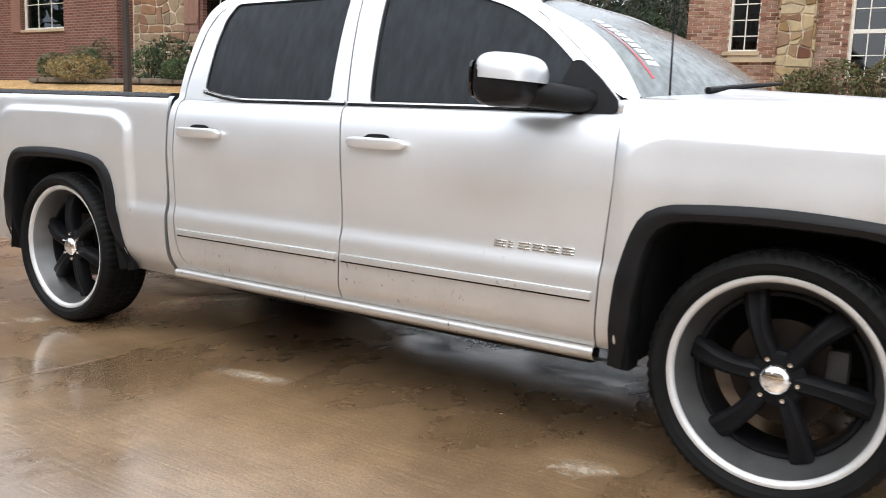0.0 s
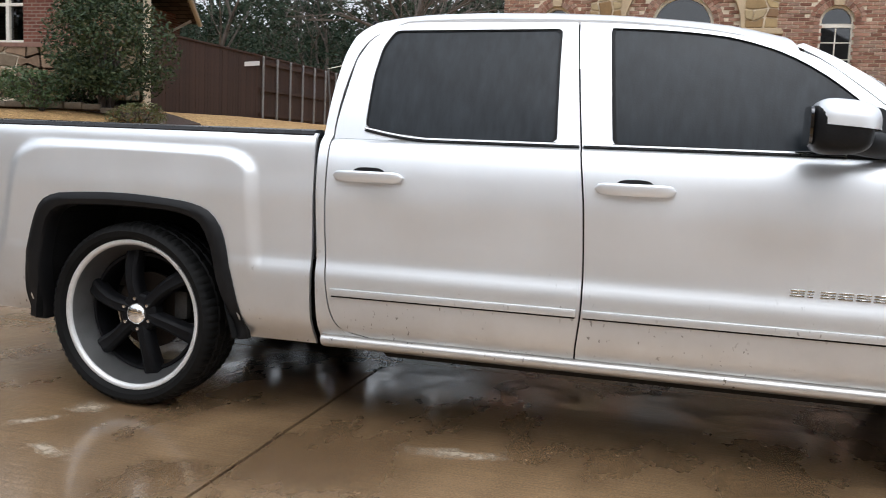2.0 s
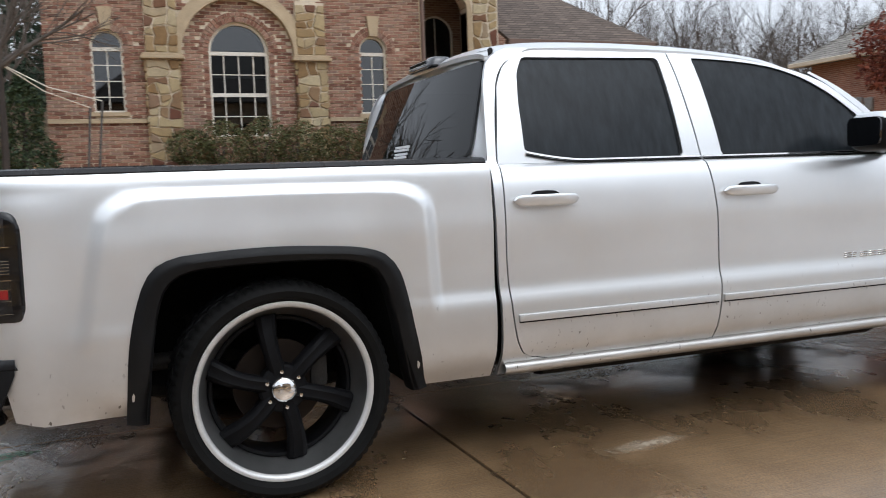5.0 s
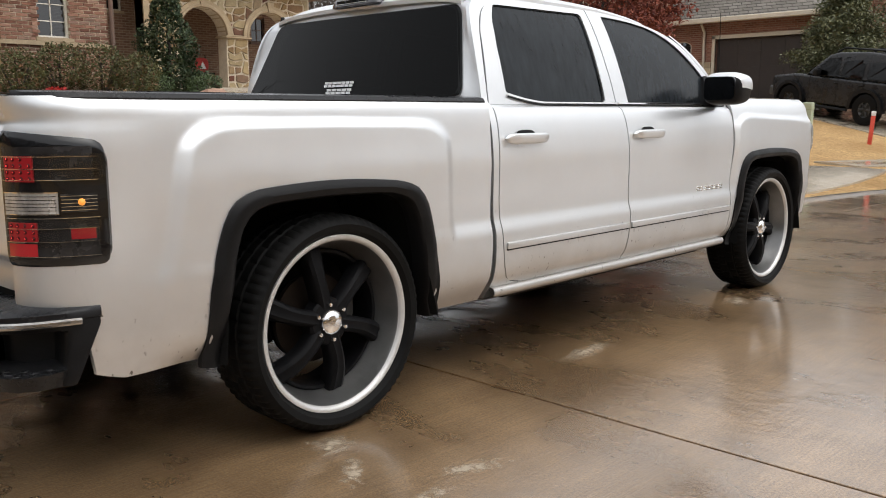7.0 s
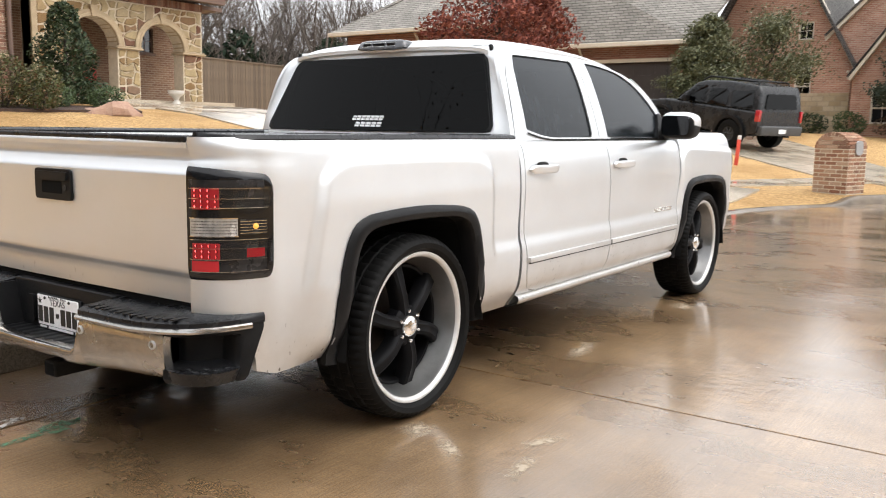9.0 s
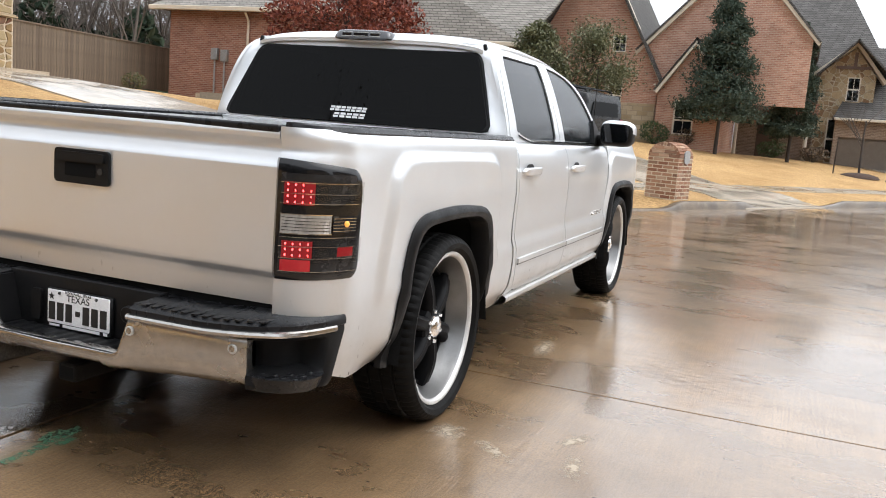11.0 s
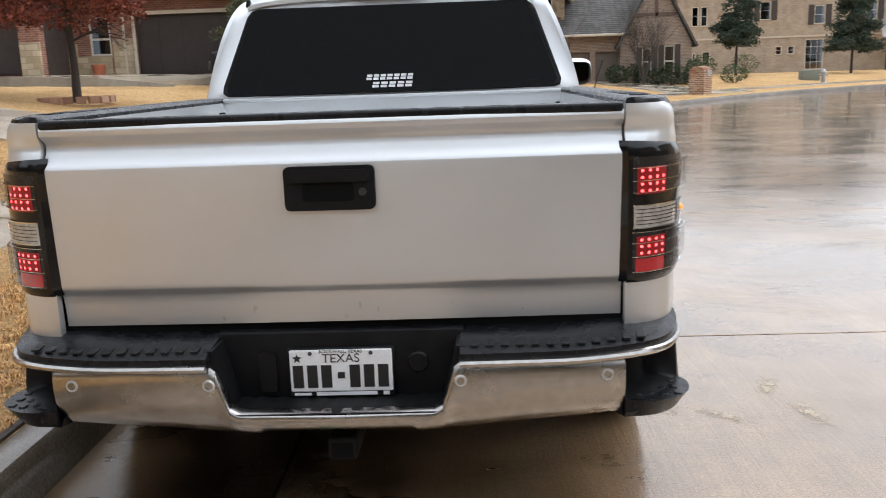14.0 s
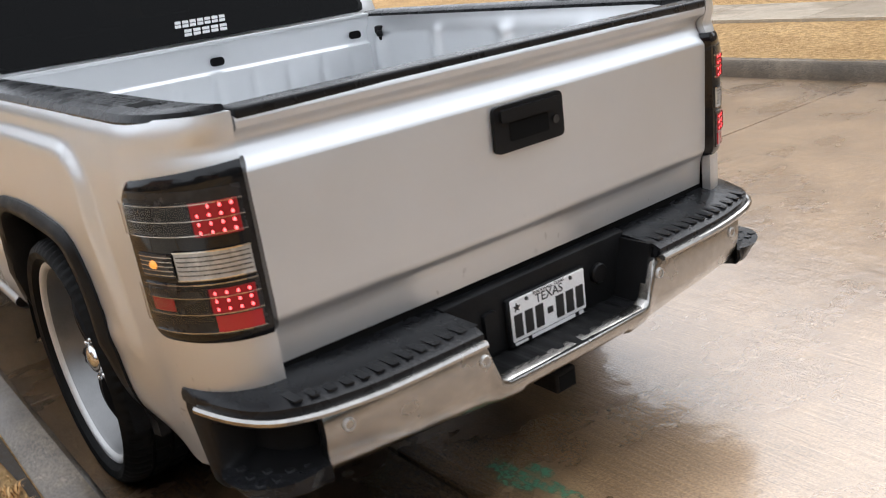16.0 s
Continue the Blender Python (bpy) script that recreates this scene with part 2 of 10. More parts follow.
def thing(name, label, category, group="", kind="", at=(0, 0, 0)):
    ob = new(name)
    ob.empty_display_size = 0.1
    ob.location = at
    return tagged(ob, label, category, group, kind)


def box(bm, lo, hi, bevel=0.0, seg=2, rot=None, about=None):
    c = [(a + b) / 2 for a, b in zip(lo, hi)]
    s = [abs(b - a) for a, b in zip(lo, hi)]
    made = bmesh.ops.create_cube(bm, size=1.0, matrix=Matrix.Translation(c) @ Matrix.Diagonal((*s, 1)))
    vs = made["verts"]
    if bevel:
        es = list({e for v in vs for e in v.link_edges})
        r = bmesh.ops.bevel(bm, geom=es, offset=bevel, segments=seg, affect="EDGES", profile=0.6)
        vs = list({v for f in r["faces"] for v in f.verts} | {v for v in vs if v.is_valid})
    if rot is not None:
        bmesh.ops.rotate(bm, verts=vs, cent=about or c, matrix=rot)
    return vs


def grid_mesh(fn, us, vs):
    """verts, faces of a sheet fn(u, v)."""
    verts = [fn(u, v) for u in us for v in vs]
    n = len(vs)
    faces = [(i * n + j, i * n + j + 1, (i + 1) * n + j + 1, (i + 1) * n + j) for i in range(len(us) - 1) for j in range(n - 1)]
    return verts, faces


def lathe(profile, n=64, axis="x", tweak=None):
    """Turn (r, a) points about an axis; a lies along it."""
    verts, faces = [], []
    k = len(profile)
    for i in range(n):
        t = 2 * math.pi * i / n
        for j, (r, a) in enumerate(profile):
            rr = tweak(i, j, r) if tweak else r
            p = (a, rr * math.cos(t), rr * math.sin(t)) if axis == "x" else (rr * math.cos(t), rr * math.sin(t), a)
            verts.append(p)
    for i in range(n):
        for j in range(k - 1):
            a, b = i * k + j, ((i + 1) % n) * k + j
            faces.append((a, a + 1, b + 1, b))
    return verts, faces


def tube(points, radii, n=8, caps=True):
    """A tapered tube along a line of points."""
    verts, faces = [], []
    pts = [Vector(p) for p in points]
    up = Vector((0.31, 0.17, 0.94))
    for i, p in enumerate(pts):
        d = (pts[min(i + 1, len(pts) - 1)] - pts[max(i - 1, 0)]).normalized()
        a = d.cross(up)
        a = a.normalized() if a.length > 1e-4 else d.orthogonal().normalized()
        b = d.cross(a)
        r = radii[i] if isinstance(radii, (list, tuple)) else radii
        for k in range(n):
            t = 2 * math.pi * k / n
            verts.append(p + r * (math.cos(t) * a + math.sin(t) * b))
    for i in range(len(pts) - 1):
        for k in range(n):
            k2 = (k + 1) % n
            faces.append((i * n + k, i * n + k2, (i + 1) * n + k2, (i + 1) * n + k))
    if caps:
        faces.append(tuple(range(n - 1, -1, -1)))
        faces.append(tuple((len(pts) - 1) * n + k for k in range(n)))
    return verts, faces


def join(*sheets):
    verts, faces = [], []
    for v, f in sheets:
        o = len(verts)
        verts += list(v)
        faces += [tuple(i + o for i in q) for q in f]
    return verts, faces


def moved(sheet, m):
    return [m @ Vector(v) for v in sheet[0]], sheet[1]


def prism(poly, lo, hi, place):
    """Extrude a closed polygon (a, b) from lo to hi; place(a, b, c) gives the point."""
    n = len(poly)
    verts = [place(a, b, lo) for a, b in poly] + [place(a, b, hi) for a, b in poly]
    faces = [(i, (i + 1) % n, n + (i + 1) % n, n + i) for i in range(n)]
    return verts, faces + [tuple(range(n - 1, -1, -1)), tuple(range(n, 2 * n))]


def rounded(poly, r, k=5):
    """Round the corners of a closed polygon of (a, b)."""
    out = []
    n = len(poly)
    for i in range(n):
        p, q, s = (Vector(poly[(i + d) % n]) for d in (-1, 0, 1))
        e1, e2 = (p - q), (s - q)
        rr = min(r, e1.length * 0.48, e2.length * 0.48)
        a, b = q + e1.normalized() * rr, q + e2.normalized() * rr
        for j in range(k + 1):
            t = j / k
            out.append(tuple((1 - t) ** 2 * a + 2 * t * (1 - t) * q + t * t * b))
    return out


def resample(loop, n):
    """n points spaced evenly along a closed loop of (a, b)."""
    pts = np.array(list(loop) + [loop[0]], float)
    d = np.r_[0, np.cumsum(np.hypot(*np.diff(pts, axis=0).T))]
    at = np.linspace(0, d[-1], n, endpoint=False)
    return np.c_[np.interp(at, d, pts[:, 0]), np.interp(at, d, pts[:, 1])]


def flange(ob, offset):
    """Turn the free edges of a sheet back, so that its edge has depth."""
    bm = bmesh.new()
    bm.from_mesh(ob.data)
    edges = [e for e in bm.edges if e.is_boundary]
    made = bmesh.ops.extrude_edge_only(bm, edges=edges)
    vs = [g for g in made["geom"] if isinstance(g, bmesh.types.BMVert)]
    bmesh.ops.translate(bm, verts=vs, vec=offset)
    bm.to_mesh(ob.data)
    bm.free()
    ob.data.set_sharp_from_angle(angle=radians(38))
    return ob


def sstep(t):
    t = min(1.0, max(0.0, t))
    return t * t * (3 - 2 * t)


def curve_through(points):
    """A smooth function through (a, b) points, with a rising."""
    a, b = np.array(points, float).T
    m = np.zeros(len(a))
    d = np.diff(b) / np.diff(a)
    m[1:-1] = np.where(d[1:] * d[:-1] > 0, 2 * d[1:] * d[:-1] / (d[1:] + d[:-1] + 1e-12), 0)
    m[0], m[-1] = d[0], d[-1]

    def f(x):
        x = min(max(x, a[0]), a[-1])
        i = min(int(np.searchsorted(a, x, "right")) - 1, len(a) - 2)
        h = a[i + 1] - a[i]
        t = (x - a[i]) / h
        return float((2 * t**3 - 3 * t * t + 1) * b[i] + (t**3 - 2 * t * t + t) * h * m[i] + (-2 * t**3 + 3 * t * t) * b[i + 1] + (t**3 - t * t) * h * m[i + 1])

    return f


# ---- pickup truck: forward is +y, its right side +x, rear axle at y = 0 ----
WHEELBASE, HUB_Z, TYRE_R = 3.645, 0.400, 0.402
PROFILE = [(0.30, 0.870), (0.345, 0.893), (0.38, 0.918), (0.41, 0.940), (0.46, 0.966), (0.53, 0.978), (0.60, 0.982), (0.635, 0.982), (0.66, 0.979), (0.683, 0.9725), (0.70, 0.968), (0.715, 0.966), (0.76, 0.9655), (0.86, 0.969), (0.95, 0.972), (1.05, 0.966)]
cab_profile = curve_through(PROFILE + [(1.12, 0.955), (1.17, 0.937), (1.20, 0.915), (1.225, 0.898)])
bed_profile = curve_through(PROFILE + [(1.12, 0.962), (1.17, 0.957), (1.195, 0.949), (1.212, 0.934)])
fender_profile = curve_through(PROFILE + [(1.12, 0.960), (1.18, 0.945), (1.22, 0.922), (1.245, 0.890)])
glass_x = curve_through([(1.19, 0.905), (1.30, 0.879), (1.42, 0.842), (1.54, 0.798), (1.62, 0.762), (1.69, 0.722)])
cab_rear_y = curve_through([(0.34, 0.874), (0.70, 0.864), (1.13, 0.854), (1.25, 0.860), (1.50, 0.890), (1.61, 0.925), (1.665, 0.985), (1.69, 1.05)])
door_rear_y = curve_through([(0.398, 1.12), (0.403, 1.06), (0.43, 0.972), (0.516, 0.930), (0.65, 0.911), (0.91, 0.899), (1.15, 0.900), (1.26, 0.906), (1.52, 0.952), (1.60, 0.995), (1.65, 1.07), (1.69, 1.16)])
b_seam_y = curve_through([(0.39, 1.910), (0.425, 1.913), (0.63, 1.930), (0.93, 1.920), (1.213, 1.888), (1.69, 1.834)])
door_front_y = curve_through([(0.39, 3.052), (0.415, 3.058), (0.747, 3.076), (1.01, 3.097), (1.24, 3.094), (1.26, 3.06)])
roof_edge_z = curve_through([(0.98, 1.652), (1.08, 1.678), (1.5, 1.692), (1.9, 1.686), (2.2, 1.666), (2.45, 1.632), (2.62, 1.588), (2.75, 1.535)])
roof_mid_z = curve_through([(0.95, 1.690), (1.03, 1.730), (1.25, 1.757), (1.6, 1.762), (2.0, 1.748), (2.3, 1.718), (2.52, 1.680)])
ARCH_OUT = [(-0.545, 0.345), (-0.525, 0.60), (-0.478, 0.80), (-0.425, 0.884), (-0.33, 0.917), (-0.05, 0.930), (0.25, 0.914), (0.372, 0.886), (0.445, 0.805), (0.494, 0.60), (0.550, 0.345)]
ARCH_IN = [(-0.470, 0.335), (-0.445, 0.60), (-0.402, 0.79), (-0.345, 0.848), (-0.25, 0.866), (-0.02, 0.872), (0.20, 0.866), (0.335, 0.830), (0.388, 0.74), (0.432, 0.55), (0.492, 0.335)]


def blister(y, z, y0, y1, top, lean=0.2, round_=0.11, soft=0.037):
    """The raised plate over a wheel, with rounded upper corners."""
    a = 0.55 * min(y - (y0 - 0.03 - lean * max(0.0, 1.09 - z)), y1 + 0.03 + 0.06 * max(0.0, 1.0 - z) - y)
    b = top - z
    d = round_ - math.hypot(round_ - a, round_ - b) if a < round_ and b < round_ else min(a, b)
    return 0.021 * sstep(d / soft) * sstep((z - 0.58) / 0.16)


def cab_x(y, z):
    return cab_profile(z) if z < 1.19 else glass_x(z)


def bed_x(y, z):
    groove = 0.003 * sstep((-0.62 - y) / 0.2) * math.exp(-(((z - 1.145) / 0.022) ** 2))
    calm = sstep((-0.56 - y) / 0.22)
    flat = float(np.interp(z, [0.36, 0.5, 0.65, 0.8, 1.05], [0.932, 0.955, 0.963, 0.963, 0.965]))
    body = bed_profile(z) if z > 1.05 else bed_profile(z) * (1 - calm) + flat * calm
    return body + blister(y, z, -0.585, 0.578, 1.150 - 0.016 * max(0, y)) - groove


def fender_x(y, z):
    return fender_profile(z) + blister(y, z, 3.10, 5.2, 1.160 - 0.035 * max(0, y - 3.3), 0.0, 0.13, 0.034) - 0.02 * sstep((y - 4.0) / 0.4)


def arch_z(y, centre, floor):
    pts = [((a[0] + b[0]) / 2 + centre, (a[1] * 0.45 + b[1] * 0.55)) for a, b in zip(ARCH_OUT, ARCH_IN)]
    ys, zs = zip(*pts)
    return max(floor, float(np.interp(y, ys, zs))) if ys[0] < y < ys[-1] else floor


def panel(name, fn, us, vs, s, parent, label="", mat=None, lip=0.02):
    v, f = grid_mesh(fn, us, vs)
    ob = mk(name, [(s * x, y, z) for x, y, z in v], f, mat or PAINT, parent, label)
    return flange(ob, (-s * lip, 0, 0)) if lip else ob


def ring(name, outer, inner, n, place, mat, parent, rows=3, label="", lip=None):
    a, b = resample(outer, n), resample(inner, n)
    k = min(range(n), key=lambda j: sum(np.hypot(*(a[i] - b[(i + j) % n])) for i in range(0, n, 3)))
    verts, faces = [], []
    for i in range(n):
        for r in range(rows + 1):
            t = r / rows
            verts.append(place(*(a[i] * (1 - t) + b[(i + k) % n] * t), t))
    m = rows + 1
    for i in range(n):
        for r in range(rows):
            p, q = i * m + r, ((i + 1) % n) * m + r
            faces.append((p, p + 1, q + 1, q))
    ob = mk(name, verts, faces, mat, parent, label)
    return flange(ob, lip) if lip else ob


def sheet_in(loop, n, place, rings=4):
    """A sheet that fills a closed loop."""
    a = resample(loop, n)
    c = a.mean(0)
    verts = [place(*c)]
    for r in range(1, rings + 1):
        verts += [place(*(c + (p - c) * r / rings)) for p in a]
    faces = [(0, 1 + i, 1 + (i + 1) % n) for i in range(n)]
    for r in range(rings - 1):
        o = 1 + r * n
        faces += [(o + i, o + n + i, o + n + (i + 1) % n, o + (i + 1) % n) for i in range(n)]
    return verts, faces


truck = thing("pickup_truck", "rain-wet silver-white crew cab pickup with black spokes at the kerb", "pickup truck")
FINE_Z = list(np.linspace(0, 1, 46))


def build_side(s):
    side = "right" if s > 0 else "left"
    # bed side, wrapped round the rear corner
    us = [("c", a) for a in np.linspace(90, 0, 19)[:-1]] + [("y", float(y)) for y in np.unique(np.r_[np.linspace(-0.80, -0.72, 5), np.linspace(-0.72, -0.44, 40), np.linspace(-0.44, 0.42, 36), np.linspace(0.42, 0.64, 32), np.linspace(0.64, 0.842, 10)])]

    def bed(u, v):
        kind, a = u
        if kind == "y":
            lo = arch_z(a, 0.0, 0.372 if a < -0.4 else 0.345)
            z = lo + (1.212 - lo) * v
            return bed_x(a, z), a, z
        lo = float(np.interp(a, [0, 22, 28], [0.372, 0.40, 0.605]))
        z = lo + (1.212 - lo) * v
        t = radians(a)
        xs = bed_x(-0.80, z)
        x, y = 0.785 + (xs - 0.785) * math.cos(t), -0.80 - 0.245 * math.sin(t)
        g = 0.013 * math.sin(t) ** 3 * math.exp(-(((z - 1.145) / 0.022) ** 2))
        return x - g * 0.1, y + g, z

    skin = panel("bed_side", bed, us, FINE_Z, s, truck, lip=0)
    bm = bmesh.new()
    bm.from_mesh(skin.data)
    made = bmesh.ops.extrude_edge_only(bm, edges=[e for e in bm.edges if e.is_boundary])
    for g in made["geom"]:
        if isinstance(g, bmesh.types.BMVert):
            g.co += Vector((0, 0.03, 0)) if g.co.y < -1.02 else Vector((-s * 0.02, 0, 0))
    bm.to_mesh(skin.data)
    bm.free()
    skin.data.set_sharp_from_angle(angle=radians(38))
    # strip of bed side below the lamp between corner and wheel
    # cab corner post
    zs = list(np.linspace(0.345, 1.685, 60))
    panel("cab_corner_post", lambda a, z: (cab_x(0, z), cab_rear_y(z) + (door_rear_y(z) - 0.006 - cab_rear_y(z)) * a, z), np.linspace(0, 1, 5), zs, s, truck)
    # doors
    zs = list(np.linspace(0.40, 1.1965, 44))
    door = {}
    for name, y0, y1 in (("rear_door", lambda z: door_rear_y(z), lambda z: b_seam_y(z)), ("front_door", lambda z: b_seam_y(z) + 0.007, lambda z: door_front_y(z) - 0.006)):
        door[name] = panel(name, lambda a, z: (cab_x(0, z), y0(z) + (y1(z) - y0(z)) * a, z), np.linspace(0, 1, 26), zs, s, truck)
    rear_out = [(0.902, 1.197), (0.906, 1.26), (0.952, 1.52), (0.995, 1.60), (1.07, 1.660), (1.16, 1.678), (1.5, 1.686), (1.834, 1.681), (1.860, 1.45), (1.889, 1.197)]
    rear_win = rounded([(1.027, 1.247), (1.034, 1.45), (1.054, 1.575), (1.095, 1.645), (1.778, 1.654), (1.800, 1.213), (1.45, 1.207), (1.29, 1.211), (1.14, 1.226)], 0.018)
    front_out = [(1.896, 1.197), (1.867, 1.45), (1.841, 1.680)] + resample_open([(2.0, 1.674), (2.2, 1.660), (2.45, 1.625), (2.60, 1.585), (2.70, 1.545), (2.826, 1.455), (2.96, 1.345), (3.055, 1.250)], 16) + [(3.088, 1.197)]
    front_win = rounded([(2.006, 1.211), (1.962, 1.657)] + resample_open([(2.03, 1.655), (2.14, 1.650), (2.36, 1.628), (2.55, 1.578), (2.70, 1.502), (2.83, 1.405), (2.965, 1.278)], 18) + [(2.99, 1.215), (2.955, 1.203)], 0.008)
    place = lambda y, z, t: (s * cab_x(y, z), y, z)
    for d, out, win in (("rear_door", rear_out, rear_win), ("front_door", front_out, front_win)):
        ring("window_frame", out, win, 120, place, PAINT, door[d], lip=(-s * 0.02, 0, 0))
        w = np.array(win)
        c = w.mean(0)
        inner = [tuple(c + (p - c) * 0.975) for p in w]
        ring("window_seal", [tuple(c + (p - c) * 1.004) for p in w], inner, 120, lambda y, z, t: (s * (cab_x(y, z) - 0.006), y, z), BLACK_PLASTIC, door[d], rows=1)
        v, f = sheet_in(win, 80, lambda y, z: (s * (cab_x(y, z) - 0.010), y, z))
        mk("window_glass", v, f, SIDE_GLASS, door[d], "dark tinted glass streaked with rain")
    # bright strip along the window sills
    for d, y0, y1, dip in (("rear_door", 1.03, 1.885, 0.036), ("front_door", 1.90, 2.80, 0.0)):
        pts = [(s * (cab_x(y, 1.2 + dip * max(0.0, (1.30 - y) / 0.27) ** 1.6) + 0.006), y, 1.206 + dip * max(0.0, (1.30 - y) / 0.27) ** 1.6) for y in np.linspace(y0, y1, 24)]
        v, f = tube(pts, 0.0065, 6)
        mk("sill_trim", v, f, CHROME, door[d], "bright sill trim")
        v, f = tube([(p[0] + s * 0.002, p[1], p[2] - 0.0105) for p in pts], 0.003, 6)
        mk("sill_seal", v, f, BLACK_PLASTIC, door[d])
    # mouldings, handles
    for d, y0, y1 in (("rear_door", 0.935, 1.918), ("front_door", 1.940, 3.045)):
        bm = bmesh.new()
        box(bm, (s * 0.976, y0, 0.569), (s * 0.994, y1, 0.598), 0.006, 2)
        part("moulding", bm, PAINT, door[d])
        # Black strip painted as the shadow line under the moulding.
        bm = bmesh.new()
        box(bm, (s * 0.974, y0 + 0.004, 0.563), (s * 0.9865, y1 - 0.004, 0.5695), 0.001, 1)
        part("moulding_shadow", bm, BLACK_PLASTIC, door[d])
    for d, y0 in (("rear_door", 0.941), ("front_door", 1.966)):
        w, n, m = 0.288, 25, 20
        secs = []
        for i in range(n):
            t = i / (n - 1)
            e = 0.0215 * (1 - abs(2 * t - 1) ** 9) ** 0.5 + 0.0008
            x = 0.966 + 0.012 + 0.022 * (1 - (2 * t - 1) ** 4)
            sup = lambda q: math.copysign(abs(q) ** 0.5, q)
            secs.append([(s * (x + 0.011 * sup(math.cos(q)) - 0.006 * max(0.0, -math.sin(q))), y0 - 0.008 + w * t, 1.050 + e * sup(math.sin(q))) for q in np.linspace(0, 2 * math.pi, m + 1)[:-1]])
        verts = [p for sec in secs for p in sec]
        faces = [(i * m + j, i * m + (j + 1) % m, (i + 1) * m + (j + 1) % m, (i + 1) * m + j) for i in range(n - 1) for j in range(m)]
        faces += [tuple(range(m)), tuple((n - 1) * m + j for j in range(m))]
        mk("handle", verts, faces, PAINT, door[d])
        loop = [(y0 + 0.135 + 0.070 * math.copysign(abs(math.cos(a)) ** 0.6, math.cos(a)), 1.052 + (0.031 if math.sin(a) > 0 else 0.043) * math.sin(a)) for a in np.linspace(0, 2 * math.pi, 29)[:-1]]
        v, f = sheet_in(loop, 28, lambda y, z: (s * (cab_x(y, z) + 0.0025), y, z), 2)
        mk("handle_recess", v, f, PAINT, door[d])
        # Black sheet painted as the shade in the cup above the handle.
        loop = [(y0 + 0.135 + 0.068 * math.copysign(abs(math.cos(a)) ** 0.6, math.cos(a)), 1.064 + 0.0225 * math.sin(a)) for a in np.linspace(0, 2 * math.pi, 29)[:-1]]
        v, f = sheet_in(loop, 28, lambda y, z: (s * (cab_x(y, z) + 0.0045), y, z), 2)
        mk("handle_gap", v, f, BLACK_PLASTIC, door[d])
    # model lettering, as plain slanted blocks
    for i in range(6):
        y0 = 2.650 + i * 0.0565
        w = 0.049 if i != 1 else 0.022
        y0 -= 0.014 if i > 1 else 0
        for z0, z1, dy in ((0.708, 0.715, 0.0), (0.718, 0.724, 0.001), (0.727, 0.734, 0.002)):
            bm = bmesh.new()
            box(bm, (s * 0.958, y0 + dy, z0), (s * 0.9705, y0 + w + dy, z1), 0.0012, 1)
            part("badge_bar", bm, CHROME, door["front_door"])
    # rocker
    rk = [(0.401, 0.915), (0.3985, 0.938), (0.393, 0.950), (0.383, 0.956), (0.370, 0.955), (0.356, 0.944), (0.344, 0.918), (0.334, 0.880), (0.324, 0.80)]
    panel("rocker_panel", lambda y, p: (p[1], y, p[0]), np.linspace(0.885, 3.05, 12), rk, s, truck, lip=0)
    # Dark strip painted as the shade in the gap below the doors.
    bm = bmesh.new()
    box(bm, (s * 0.88, 0.90, 0.3995), (s * 0.929, 3.05, 0.4065))
    part("door_gap_shade", bm, DARK, truck)
    v, f = prism([(0.72, 0.335), (0.86, 0.335), (0.80, 0.298), (0.74, 0.290)], 1.12, 2.98, lambda a, b, c: (s * a, c, b))
    mk("rocker_skirt", v, f, FRAME_BLACK, truck, smooth=0)
    # front fender and nose corner
    us = [("y", float(y)) for y in np.unique(np.r_[np.linspace(0, 1, 3) * 0.02, np.linspace(3.12, 3.30, 20), np.linspace(3.30, 4.05, 30), np.linspace(4.05, 4.25, 18)]) if y > 1] + [("c", a) for a in np.linspace(5, 90, 14)]

    def fender(u, v):
        kind, a = u
        if kind == "y":
            lo = arch_z(a, WHEELBASE, 0.40)
            z = lo + (1.245 - lo) * v
            y = a if a > 3.13 else door_front_y(min(z, 1.24))
            return fender_x(y, z), y, z
        z = 0.62 + (1.245 - 0.62) * v
        t = radians(a)
        xs = fender_x(4.25, z)
        return 0.62 + (xs - 0.62) * math.cos(t), 4.25 + (0.24 - 0.07 * v) * math.sin(t), z

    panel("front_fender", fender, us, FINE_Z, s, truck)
    # wheel arch flares
    for c, y_fn in ((0.0, bed_x), (WHEELBASE, fender_x)):
        out = resample_open(ARCH_OUT, 46)
        inn = resample_open(ARCH_IN, 46)
        verts = []
        for (ya, za), (yb, zb) in zip(out, inn):
            xa = y_fn(ya + c, max(za, 0.40)) + 0.001
            xb = max(xa, y_fn(yb + c, max(zb, 0.43)))
            ym, zm = (ya + yb) / 2, (za + zb) / 2
            tuck = 0.030 * sstep((0.66 - zm) / 0.32)
            xb -= tuck
            for x, y, z in ((xa - 0.02, ya, za), (xa + 0.006, ya, za), (xb + 0.020, ya * 0.75 + yb * 0.25, za * 0.75 + zb * 0.25), (xb + 0.024, ym, zm), (xb + 0.014, ya * 0.12 + yb * 0.88, za * 0.12 + zb * 0.88), (xb, yb, zb), (xb - 0.07, yb, zb)):
                verts.append((s * x, y + c, z))
        k = 7
        faces = [(i * k + j, i * k + j + 1, (i + 1) * k + j + 1, (i + 1) * k + j) for i in range(45) for j in range(k - 1)]
        faces += [tuple(range(k)), tuple(45 * k + j for j in range(k))]
        mk("wheel_arch_flare", verts, faces, BLACK_PLASTIC, truck, "black plastic wheel arch flare")
        # liner behind the wheel
        pts = [(y, z) for y, z in resample_open([(a[0] * 1.02, a[1] + 0.012) for a in ARCH_IN], 30)]
        verts = [(s * x, y + c, z) for y, z in pts for x in (0.985, 0.50)]
